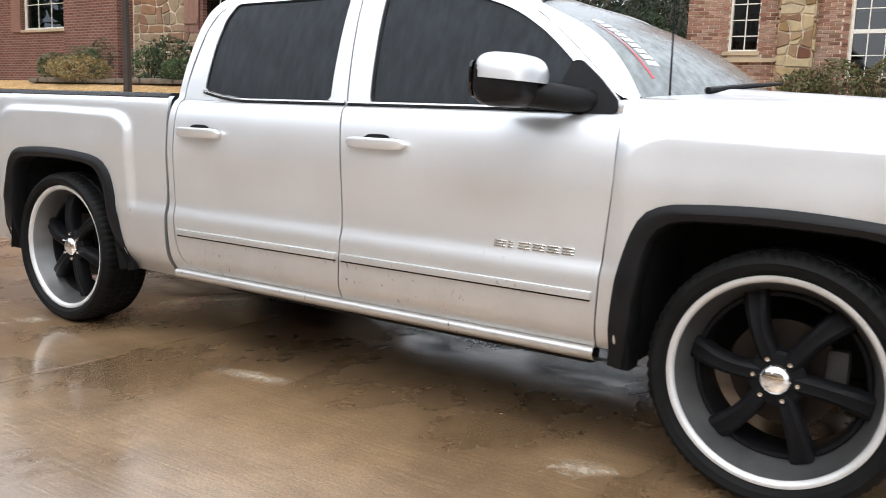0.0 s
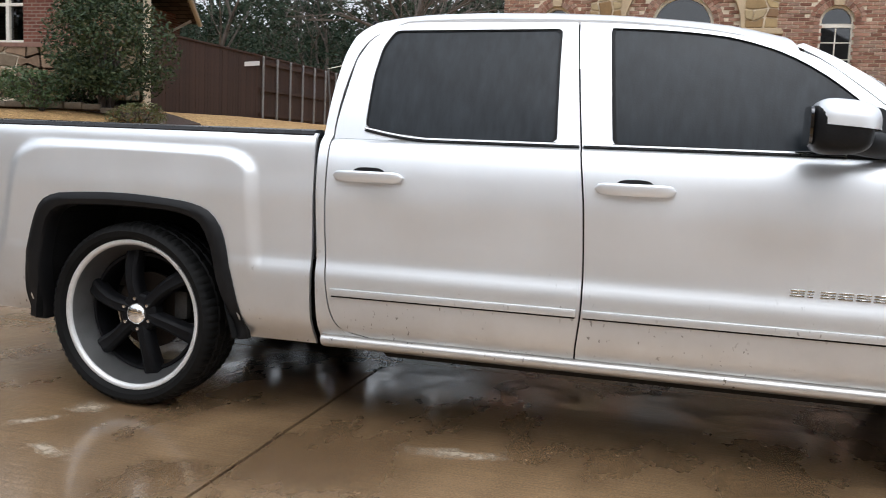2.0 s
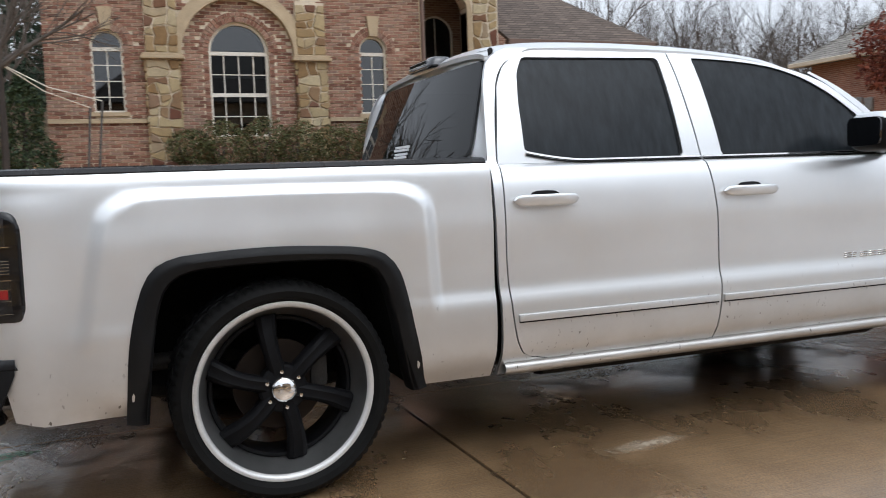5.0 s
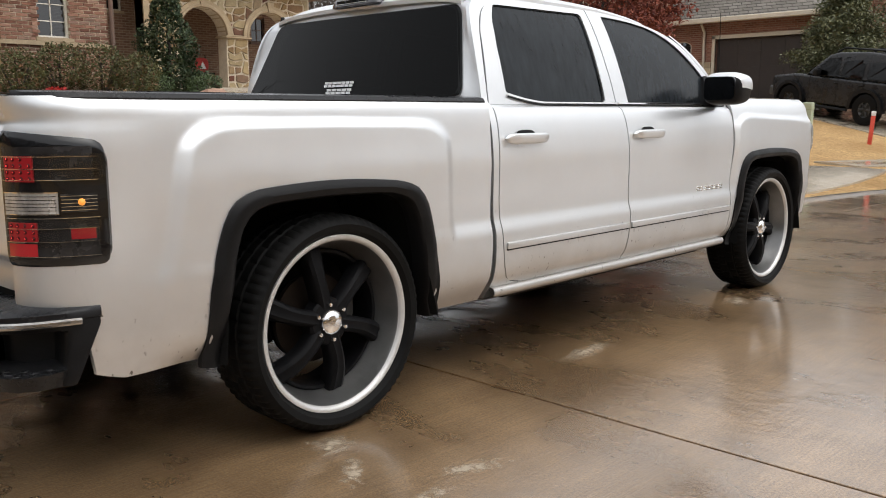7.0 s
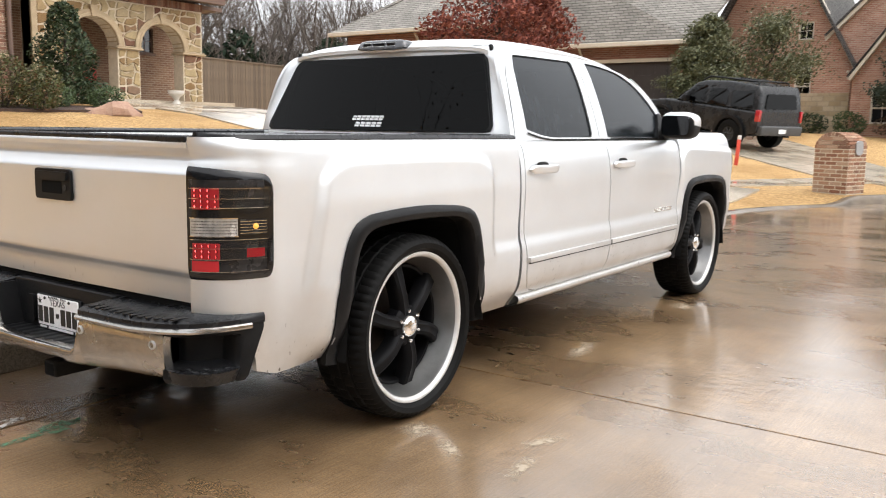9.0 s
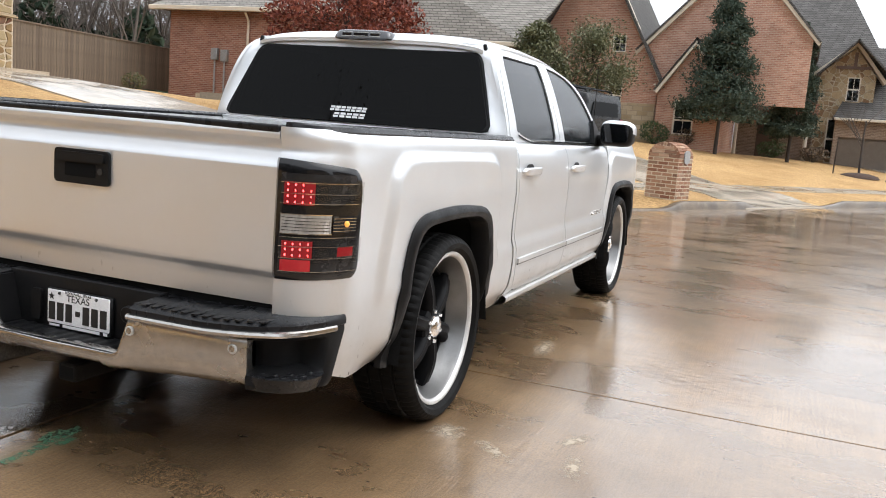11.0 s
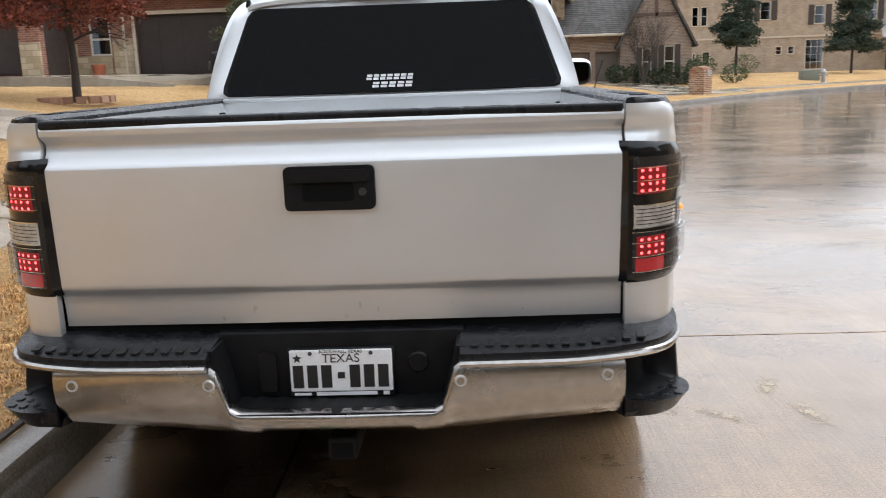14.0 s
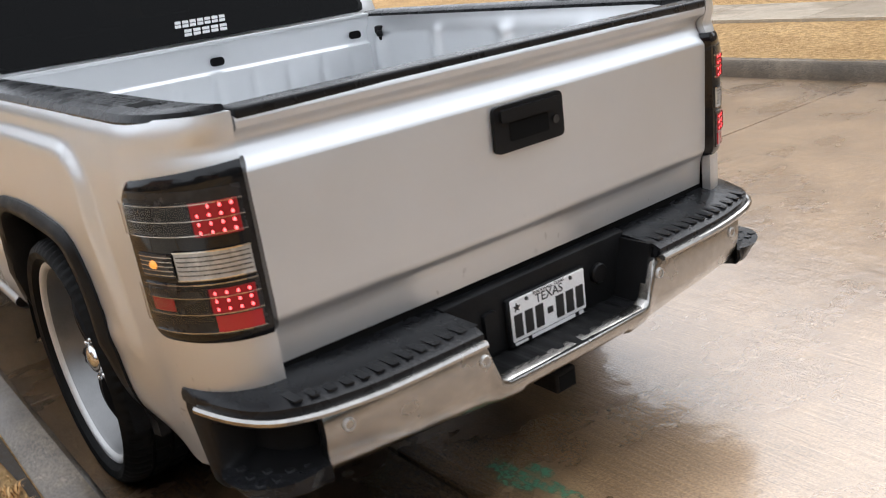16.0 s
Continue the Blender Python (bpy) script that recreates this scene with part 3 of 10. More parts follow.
        faces = [(2 * i, 2 * i + 1, 2 * i + 3, 2 * i + 2) for i in range(29)]
        verts += [(s * 0.50, c, 0.34)]
        faces += [(2 * i + 1, 2 * i + 3, len(verts) - 1) for i in range(29)]
        mk("wheel_liner", verts, faces, LINER, truck, smooth=0)
        # mud guard behind front wheel
    # mirror
    v, f = rounded_block((s * 1.084, 2.745, 1.288), (0.118, 0.098, 0.088), 3.6, 36, 22)
    mirror = mk("mirror", [(x, y, z + max(0.0, y - 2.745) * max(0.0, 1.29 - z)) for x, y, z in v], f, BLACK_PLASTIC, truck, "black door mirror with silver cap")
    v, f = rounded_block((s * 1.085, 2.757, 1.291), (0.1205, 0.1045, 0.0895), 3.5, 48, 24)
    keep = [i for i, p in enumerate(v) if i >= 12 * 48]
    idx = {k: n for n, k in enumerate(keep)}
    mk("mirror_cap", [(v[i][0], v[i][1], v[i][2] - 0.08 * (v[i][1] - 2.74)) for i in keep], [tuple(idx[i] for i in q) for q in f if all(i in idx for i in q)], PAINT, mirror)
    v, f = prism(rounded([(0.993, 1.226), (1.174, 1.230), (1.178, 1.352), (0.993, 1.356)], 0.03), 2.6445, 2.654, lambda a, b, c: (s * a, c, b))
    mk("mirror_glass", v, f, MIRROR_GLASS, mirror)
    sail = rounded([(2.795, 1.192), (3.062, 1.192), (3.066, 1.232), (2.985, 1.312), (2.905, 1.374), (2.872, 1.372), (2.845, 1.30)], 0.016)
    v, f = sheet_in(sail, 60, lambda y, z: (s * (cab_x(y, z) + 0.010), y, z))
    flange(mk("mirror_sail", v, f, BLACK_PLASTIC, mirror), (-s * 0.02, 0, 0))
    v, f = tube([(s * 0.885, 2.955, 1.232), (s * 0.945, 2.915, 1.236), (s * 1.01, 2.84, 1.246), (s * 1.06, 2.77, 1.258)], [0.040, 0.044, 0.046, 0.05], 14)
    mk("mirror_arm", v, f, BLACK_PLASTIC, mirror)
    mk("cowl_corner", *rounded_block((s * 0.855, 3.125, 1.212), (0.055, 0.085, 0.030), 4.0), PAINT, truck)
    # bed rail cap
    cap = [(0.800, 1.196), (0.800, 1.216), (0.815, 1.226), (0.90, 1.228), (0.932, 1.222), (0.944, 1.208), (0.940, 1.196)]
    ys = list(np.linspace(-0.80, 0.83, 20))
    rows = [[(s * x, y, z) for x, z in cap] for y in ys]
    for a in np.linspace(8, 80, 10):
        t = radians(a)
        rows.insert(0, [(s * (0.785 + (x - 0.785) * math.cos(t) if x > 0.785 else x), -0.80 - 0.228 * math.sin(t), z) for x, z in cap])
    verts = [p for r in rows for p in r]
    k = len(cap)
    faces = [(i * k + j, i * k + j + 1, (i + 1) * k + j + 1, (i + 1) * k + j) for i in range(len(rows) - 1) for j in range(k - 1)]
    faces += [tuple(range(k)), tuple((len(rows) - 1) * k + j for j in range(k))]
    rail = mk("bed_rail_cap", verts, faces, PAD_PLASTIC, truck, "black plastic bed rail cap")
    for i in range(5):
        bm = bmesh.new()
        box(bm, (s * 0.838 + s * 0.015 * i, -0.70, 1.2262), (s * 0.846 + s * 0.015 * i, -0.36, 1.2288), 0.0008, 1)
        part("rail_rib", bm, PAD_PLASTIC, rail)
    bm = bmesh.new()
    box(bm, (s * 0.842, -0.84, 1.2272), (s * 0.893, -0.755, 1.2285), 0.0)
    part("stake_hole", bm, DARK, rail)
    # bed inner wall with pressed ribs
    def inner(y, z):
        rib = 0.02 * max(0.0, math.cos((y + 0.15) * 2 * math.pi / 0.42)) ** 6 * sstep((1.17 - z) / 0.05)
        return 0.80 - 0.02 * sstep((1.19 - z) / 0.04) - rib + 0.0, y, z
    panel("bed_inner_wall", inner, list(np.linspace(-0.98, 0.79, 90)), list(np.linspace(0.905, 1.205, 12)), s, truck, lip=0)
    for y0, y1 in ((-0.98, -0.50), (0.50, 0.79)):
        panel("bed_lower_wall", inner, list(np.linspace(y0, y1, 24)), list(np.linspace(0.70, 0.905, 5)), s, truck, lip=0)
    # tail lamp round the corner
    def corner(a, z, off):
        t = radians(a)
        xs = bed_x(-0.80, z) + off
        return 0.785 + (xs - 0.785) * math.cos(t), -0.80 - (0.245 + off) * math.sin(t), z

    def rounding(a, r):
        d = (a - 8.5) * 0.0042
        return r - math.sqrt(max(0.0, r * r - (r - d) ** 2)) if d < r else 0.0

    tops = lambda a: 1.116 - 0.028 * ((90 - a) / 80) ** 1.5 - rounding(a, 0.034)
    lows = lambda a: 0.733 + rounding(a, 0.022)
    verts, faces = grid_mesh(lambda a, v: corner(a, lows(a) + (tops(a) - lows(a)) * v, 0.012 - 0.010 * (abs(2 * v - 1) ** 14)), np.r_[8.5, 8.7, 9.1, 9.7, 10.5, np.linspace(11.5, 88.5, 34)], np.linspace(0, 1, 44))
    lamp = mk("tail_lamp", [(s * x, y, z) for x, y, z in verts], faces, LAMP_BLACK, truck, "smoked LED tail lamp, lit red")
    flange(lamp, (-s * 0.02, 0.02, 0))

    def patch(name, a0, a1, z0, z1, mat, off=0.0155, n=10, m=4, label=""):
        v, f = grid_mesh(lambda a, z: corner(a, z, off), np.linspace(a0, a1, n), np.linspace(z0, z1, m))
        ob = mk(name, [(s * x, y, z) for x, y, z in v], f, mat, lamp, label)
        return flange(ob, (-s * 0.003, 0.003, 0))

    for z0, z1, a0 in ((0.978, 1.072, 17), (0.757, 0.874, 15)):
        patch("lamp_bowl", a0, 84, z0, z1, LAMP_BOWL, 0.0138, 24, 6)
    patch("reverse_lens", 39, 83, 0.884, 0.944, LAMP_CLEAR, 0.0165, label="clear reversing light lens")
    for z in (0.882, 0.943):
        patch("lens_rim", 38.5, 83.5, z, z + 0.0028, CHROME, 0.0185, 16, 2)
    for i in range(5):
        patch("lens_rib", 40, 82, 0.893 + i * 0.0100, 0.8945 + i * 0.0100, LAMP_BLACK, 0.0178, m=2)
    patch("marker_lens", 15, 37, 0.888, 0.940, LAMP_BOWL, 0.0155)
    for i in range(5):
        patch("lens_rib", 15, 37, 0.893 + i * 0.0100, 0.8944 + i * 0.0100, CHROME, 0.0168, m=2)
    bulb = corner(24.5, 0.916, 0.013)
    v, f = ball((s * bulb[0], bulb[1], bulb[2]), 0.0105, 14, 10)
    mk("amber_bulb", v, f, LAMP_AMBER, lamp, "glowing amber side bulb")
    patch("red_reflector", 55, 82, 0.764, 0.800, LAMP_RED, label="red reflector")
    patch("red_reflector", 17, 32, 0.811, 0.843, LAMP_RED, label="red side reflector")
    for z in (0.762, 0.804, 0.8415, 0.871, 0.978, 1.009, 1.043):
        patch("chrome_line", 14, 84, z, z + 0.0016, CHROME, 0.0172, 24, 2)
    for z0, rows_n in ((0.983, 4), (0.815, 3)):
        patch("led_field", 54, 81, z0 - 0.009, z0 + 0.018 * (rows_n - 1) + 0.009, LED_FIELD, 0.0150)
        for i in range(4):
            for j in range(rows_n):
                if j == 3 and i == 0:
                    continue
                x, y, z = corner(57.3 + i * 6.7, z0 + j * 0.018, 0.0118)
                v, f = lathe([(0.0062, 0.0), (0.0062, -0.0062), (0.0056, -0.0062), (0.0056, 0.0)], 10)
                mk("led_cup", [(s * x + p[1], y + p[0], z + p[2]) for p in v], f, LED_CUP, lamp)
                v, f = lathe([(0.0, -0.0046), (0.0032, -0.0040), (0.0055, -0.0015)], 10)
                mk("led", [(s * x + p[1], y + p[0], z + p[2]) for p in v], f, LED, lamp)
    for z0, z1 in ((0.985, 1.052), (0.790, 0.868)):
        v, f = grid_mesh(lambda a, q: corner(a, z0 + (z1 - z0) * q, 0.019 + 0.010 * sstep((a - 9) / 5) * sstep((52 - a) / 12)), np.linspace(9, 54, 20), np.linspace(0, 1, 5))
        flange(mk("lens_cover", [(s * x, y, z) for x, y, z in v], f, LENS_COVER, lamp, "clear bulging lens edge"), (-s * 0.004, 0.004, 0))


def resample_open(points, n):
    p = np.array(points, float)
    d = np.r_[0, np.cumsum(np.hypot(*np.diff(p, axis=0).T))]
    fy, fz = curve_through(list(zip(d, p[:, 0]))), curve_through(list(zip(d, p[:, 1])))
    return [(fy(t), fz(t)) for t in np.linspace(0, d[-1], n)]


def ball(c, r, n=12, m=8):
    v, f = [], []
    for i in range(m + 1):
        t = math.pi * i / m
        for k in range(n):
            a = 2 * math.pi * k / n
            v.append((c[0] + r * math.sin(t) * math.cos(a), c[1] + r * math.sin(t) * math.sin(a), c[2] + r * math.cos(t)))
    f = [(i * n + k, i * n + (k + 1) % n, (i + 1) * n + (k + 1) % n, (i + 1) * n + k) for i in range(m) for k in range(n)]
    return v, f


def rounded_block(c, half, power=4.0, n=28, m=16):
    """A block with softly rounded sides (a superellipsoid)."""
    v = []
    g = lambda w, e: math.copysign(abs(w) ** (2 / e), w)
    for i in range(m + 1):
        t = -math.pi / 2 + math.pi * i / m
        for k in range(n):
            a = 2 * math.pi * k / n
            v.append((c[0] + half[0] * g(math.cos(t), power) * g(math.cos(a), power), c[1] + half[1] * g(math.cos(t), power) * g(math.sin(a), power), c[2] + half[2] * g(math.sin(t), power)))
    f = [(i * n + k, i * n + (k + 1) % n, (i + 1) * n + (k + 1) % n, (i + 1) * n + k) for i in range(m) for k in range(n)]
    return v, f


for side_sign in (1, -1):
    build_side(side_sign)

# roof
v, f = [], []
ROOF_Y = np.r_[np.linspace(0.955, 1.12, 8), np.linspace(1.2, 2.52, 22)]
ROOF_X = np.r_[np.linspace(-1, -0.8, 7), np.linspace(-0.75, 0.75, 21), np.linspace(0.8, 1, 7)]


def roof_point(u, y):
    w = float(np.interp(y, [0.955, 1.05, 1.2, 2.3, 2.52], [0.690, 0.722, 0.728, 0.728, 0.722]))
    e, c = roof_edge_z(max(0.98, y)), roof_mid_z(y)
    front = 0.13 * u * u * sstep((y - 2.0) / 0.5)
    e = roof_edge_z(max(0.98, y + front)) + 0.003
    return (w * u, y + front, e + (c - e) * (1 - abs(u) ** 3.4) ** 0.62 - 0.020 * sstep((y - 2.30) / 0.22) * abs(u) ** 6)


v, f = grid_mesh(roof_point, ROOF_X, ROOF_Y)
roof = mk("roof", v, f, PAINT, truck)
flange(roof, (0, 0, -0.02))
# rear window wall
RW_OUT = [(-0.885, 1.12), (0.885, 1.12), (0.900, 1.20), (0.868, 1.33), (0.832, 1.445), (0.785, 1.56), (0.735, 1.65), (0.690, 1.690), (0.45, 1.690), (-0.45, 1.690), (-0.690, 1.690), (-0.735, 1.65), (-0.785, 1.56), (-0.832, 1.445), (-0.868, 1.33), (-0.900, 1.20)]
RW_IN = rounded([(-0.812, 1.234), (0.812, 1.234), (0.675, 1.640), (-0.675, 1.640)], 0.05)
rear_y = lambda z: 0.825 + (z - 1.235) * 0.36
rw = ring("rear_wall", RW_OUT, RW_IN, 120, lambda x, z, t: (x, (1 - t) * cab_rear_y(min(z, 1.67)) * 1.0 + t * rear_y(z) if abs(x) > 0.6 else rear_y(z) + (1 - t) * (0.02 if z < 1.3 else -0.012), z), PAINT, truck, rows=4)
v, f = sheet_in(RW_IN, 90, lambda x, z: (x, rear_y(z) - 0.004 - 0.03 * (1 - (x / 0.82) ** 2), z), 8)
rear_glass = mk("rear_window", v, f, REAR_GLASS, truck, "near-black tinted rear window")
ring("glass_edge", [(x * 1.012, 1.437 + (z - 1.437) * 1.02) for x, z in RW_IN], [(x * 0.985, 1.437 + (z - 1.437) * 0.97) for x, z in RW_IN], 120, lambda x, z, t: (x, rear_y(z) - 0.0045 - 0.03 * max(0, 1 - (x / 0.82) ** 2) * t, z), BLACK_PLASTIC, rear_glass, rows=1)
for x in (-0.694, 0.694):
    bm = bmesh.new()
    box(bm, (x - 0.010, 0.972, 1.635), (x + 0.010, 0.992, 1.690), 0.005, 1, Matrix.Rotation(-math.copysign(0.2, x), 3, "Y"))
    part("drip_seal", bm, BLACK_PLASTIC, rw)
# high brake lamp
v, f = rounded_block((-0.01, 0.965, 1.708), (0.172, 0.055, 0.030), 5.0)
chmsl = mk("high_brake_lamp", [(x * (1 - 1.6 * (z - 1.70)), y + (z - 1.70) * 0.5, z) for x, y, z in v], f, SMOKED, truck, "smoked grey high brake lamp")
for i, (x0, x1) in enumerate(((-0.125, -0.065), (-0.055, 0.035), (0.045, 0.105))):
    for z in (1.698, 1.718):
        bm = bmesh.new()
        box(bm, (x0, 0.907 + (z - 1.70) * 0.5, z), (x1, 0.914 + (z - 1.70) * 0.5, z + 0.0025), 0.0005, 1)
        part("brake_lamp_line", bm, LIP, chmsl)
    bm = bmesh.new()
    box(bm, (x0 + 0.003, 0.909, 1.702), (x1 - 0.003, 0.914, 1.716), 0.001, 1)
    part("brake_lamp_segment", bm, LAMP_BLACK, chmsl)
# brand sticker on the rear glass, as plain white bars in two rows
for row, (z0, z1, x0, x1, n) in enumerate(((1.289, 1.316, -0.113, 0.113, 7), (1.254, 1.280, -0.085, 0.110, 5))):
    w = (x1 - x0) / n
    for i in range(n):
        for k in range(2):
            bm = bmesh.new()
            z = z0 + k * 0.0145
            a = x0 + i * w + (z - z0) * 0.25
            y = rear_y(z) - 0.0365
            box(bm, (a, y - 0.002, z), (a + w * 0.78, y + 0.001, z + 0.0115))
            part("sticker_bar", bm, WHITE_INK, rear_glass, smooth=0)
# windshield, its pillars, cowl, hood
WS_TOP = lambda u: Vector((0.715 * u, 2.525 + 0.135 * u * u, 1.676 - 0.088 * u * u))
WS_BOT = lambda u: Vector((0.815 * u, 3.36 - 0.25 * u * u, 1.272 - 0.025 * u * u))
v, f = grid_mesh(lambda u, t: WS_TOP(u).lerp(WS_BOT(u), t) + Vector((0, 0.05, 0.035)) * math.sin(math.pi * t), np.linspace(-1, 1, 25), np.linspace(0, 1, 13))
windshield = mk("windshield", v, f, WINDSHIELD, truck, "wet windshield with beaded rain")
# sticker along the windshield's edge, as plain bars
glass_at = lambda u, t: WS_TOP(u).lerp(WS_BOT(u), t) + Vector((0, 0.05, 0.035)) * math.sin(math.pi * t)
for i in range(9):
    for u0, u1, mat, t0, t1 in ((0.80, 0.86, WHITE_INK, 0.30 + i * 0.052, 0.336 + i * 0.052),):
        q = [glass_at(u0, t0 + 0.012) , glass_at(u1, t0), glass_at(u1, t1), glass_at(u0, t1 + 0.012)]
        up = Vector((0, 0.4, 0.9)).normalized() * 0.003
        v = [tuple(p + up * k) for k in (0.3, 1) for p in q]
        mk("sticker_bar", v, [(4, 5, 6, 7), (0, 1, 5, 4), (1, 2, 6, 5), (2, 3, 7, 6), (3, 0, 4, 7)], mat, windshield, smooth=0)
q = [glass_at(u, t) for t in np.linspace(0.34, 0.86, 8) for u in (0.885, 0.900)]
up = Vector((0, 0.4, 0.9)).normalized() * 0.003
mk("sticker_line", [tuple(p + up) for p in q], [(2 * i, 2 * i + 1, 2 * i + 3, 2 * i + 2) for i in range(7)], LAMP_RED, windshield, "red sticker line", smooth=0)
for s in (1, -1):
    line = [(2.62, 1.592), (2.70, 1.549), (2.826, 1.459), (2.96, 1.349), (3.058, 1.254), (3.12, 1.235)]
    rows = []
    for i, (y, z) in enumerate(resample_open(line, 14)):
        t = i / 13
        g = WS_TOP(s).lerp(WS_BOT(s), t) + Vector((0, 0.05, 0.035)) * math.sin(math.pi * t)
        o = Vector((s * cab_x(y, max(1.2, z)), y, z))
        m = (g + o) / 2 + Vector((s * 0.012, 0.01, 0.012))
        rows.append([o, m, g, g - Vector((0, 0, 0.02))])
    verts = [tuple(p) for r in rows for p in r]
    mk("windshield_pillar", verts, [(i * 4 + j, i * 4 + j + 1, (i + 1) * 4 + j + 1, (i + 1) * 4 + j) for i in range(13) for j in range(3)], PAINT, truck)


def hood_point(u, t):
    x = 0.895 * u
    y0 = 3.42 - 0.27 * u * u
    y = y0 + (4.50 - 0.20 * u * u - y0) * t
    z = 1.285 - 0.036 * abs(u) ** 3 + 0.018 * sstep((0.70 - abs(u)) / 0.10) - 0.05 * t - 0.10 * t**5
    return x, y, z


v, f = grid_mesh(hood_point, np.linspace(-1, 1, 41), np.linspace(0, 1, 24))
hood = mk("hood", v, f, PAINT, truck)
flange(hood, (0, 0, -0.03))
v, f = grid_mesh(lambda u, t: (0.84 * u, 3.33 - 0.25 * u * u + 0.12 * t, 1.262 - 0.03 * u * u - 0.012 * math.sin(math.pi * t)), np.linspace(-1, 1, 21), np.linspace(0, 1, 5))
cowl = mk("cowl_grille", v, f, BLACK_PLASTIC, truck)
for pts in ([(0.62, 3.27, 1.285), (0.30, 3.33, 1.318), (-0.05, 3.36, 1.345)], [(-0.05, 3.36, 1.285), (-0.35, 3.32, 1.318), (-0.66, 3.20, 1.335)]):
    v, f = tube(pts, [0.013, 0.010, 0.006], 8)
    mk("wiper", v, f, BLACK_PLASTIC, truck, "black wiper arm")
v, f = tube([(0.80, 3.20, 1.24), (0.80, 3.195, 1.50), (0.80, 3.19, 1.78)], [0.004, 0.0028, 0.0018], 6)
mk("antenna", v, f, BLACK_PLASTIC, truck)
# grille, lamps and bumper at the front
bm = bmesh.new()
box(bm, (-0.60, 4.36, 0.72), (0.60, 4.46, 1.16), 0.03)
grille = part("grille", bm, CHROME, truck)
for i in range(5):
    bm = bmesh.new()
    box(bm, (-0.54, 4.45, 0.77 + i * 0.075), (0.54, 4.475, 0.80 + i * 0.075), 0.006, 1)
    part("grille_bar", bm, BLACK_PLASTIC, grille)
for s in (1, -1):
    v, f = rounded_block((s * 0.78, 4.33, 0.98), (0.17, 0.12, 0.13), 4)
    lamp = mk("headlamp", v, f, LAMP_CLEAR, truck)
    v, f = rounded_block((s * 0.925, 4.215, 1.02), (0.022, 0.05, 0.07), 4)
    mk("side_marker", v, f, LAMP_AMBER, lamp)
v, f = grid_mesh(lambda u, z: (0.95 * u, 4.56 - 0.30 * u**4, z), np.linspace(-1, 1, 25), np.linspace(0.42, 0.70, 5))
front_bumper = flange(mk("front_bumper", v, f, CHROME, truck), (0, -0.10, 0))
# tailgate
gate_profile = [(0.637, -1.020), (0.70, -1.024), (0.726, -1.030), (0.748, -1.046), (0.76, -1.049), (0.95, -1.053), (1.068, -1.055), (1.083, -1.0545), (1.094, -1.0495), (1.112, -1.036), (1.130, -1.025), (1.146, -1.022), (1.157, -1.028), (1.167, -1.045), (1.174, -1.055), (1.188, -1.057), (1.198, -1.053)]
gp = curve_through(gate_profile)
gz = sorted(set(np.r_[np.linspace(0.637, 1.198, 60), [p[0] for p in gate_profile]]))
v, f = grid_mesh(lambda x, z: (x, gp(z) + 0.012 * (x / 0.78) ** 2, z), np.linspace(-0.780, 0.780, 25), gz)
for s in (1, -1):
    bm = bmesh.new()
    box(bm, (s * 0.768, -1.000, 0.62), (s * 0.80, -0.975, 1.19))
    part("gate_seam", bm, DARK, truck)
gate = flange(mk("tailgate", v, f, PAINT, truck), (0, 0.045, 0))
bm = bmesh.new()
box(bm, (-0.778, -1.050, 1.193), (0.778, -0.978, 1.217), 0.008, 3)
part("tailgate_cap", bm, PAD_PLASTIC, gate, "black plastic tailgate cap")
bm = bmesh.new()
box(bm, (-0.775, -0.99, 0.66), (0.775, -0.975, 1.20))
part("gate_inner_skin", bm, PAINT, gate)
v, f = prism(rounded([(-0.123, 0.957), (0.121, 0.957), (0.121, 1.076), (-0.123, 1.076)], 0.018), -1.066, -1.045, lambda a, b, c: (a, c, b))
handle = mk("gate_handle_bezel", v, f, BLACK_PLASTIC, gate, "black tailgate handle bezel")
v, f = prism(rounded([(-0.105, 1.034), (0.105, 1.034), (0.105, 1.066), (-0.105, 1.066)], 0.01), -1.076, -1.062, lambda a, b, c: (a, c, b))
mk("gate_handle", v, f, BLACK_PLASTIC, handle)
v, f = prism(rounded([(-0.073, 0.982), (0.064, 0.982), (0.064, 1.030), (-0.073, 1.030)], 0.008), -1.0675, -1.060, lambda a, b, c: (a, c, b))
mk("gate_handle_cavity", v, f, DARK, handle)
v, f = lathe([(0.0, 0.0), (0.011, 0.0), (0.011, -0.01)], 16)
mk("gate_lock", [(0.088 + p[1], -1.072 - p[0] * 0.2, 1.006 + p[2]) for p in v], f, CALIPER, handle)
# Dark box painted as the shade in the gap under the tailgate.
bm = bmesh.new()
box(bm, (-0.80, -1.005, 0.595), (0.80, -0.93, 0.640), 0.004, 1)
part("gate_sill", bm, DARK, truck)
# bed: front panel, floor
def bed_front(x, z):
    return x, 0.785 - 0.018 * sstep((1.098 - z) / 0.012) + (0.010 * max(0.0, math.cos(x * 2 * math.pi / 0.17)) ** 4) * sstep((1.07 - z) / 0.03), z


v, f = grid_mesh(bed_front, np.linspace(-0.80, 0.80, 110), sorted(np.r_[np.linspace(0.66, 1.08, 14), 1.088, 1.094, 1.10, 1.106, 1.15, 1.2, 1.208]))
front_panel = mk("bed_front_panel", v, f, PAINT, truck)
bm = bmesh.new()
box(bm, (-0.80, 0.775, 1.206), (0.80, 0.838, 1.222), 0.006, 2)
part("front_panel_rim", bm, PAINT, front_panel)
for x in (-0.70, 0.022, 0.71):
    v, f = prism(rounded([(x - 0.03, 1.118), (x + 0.03, 1.118), (x + 0.03, 1.152), (x - 0.03, 1.152)], 0.016), 0.775, 0.7835, lambda a, b, c: (a, c, b))
    mk("panel_hole", v, f, DARK, front_panel)
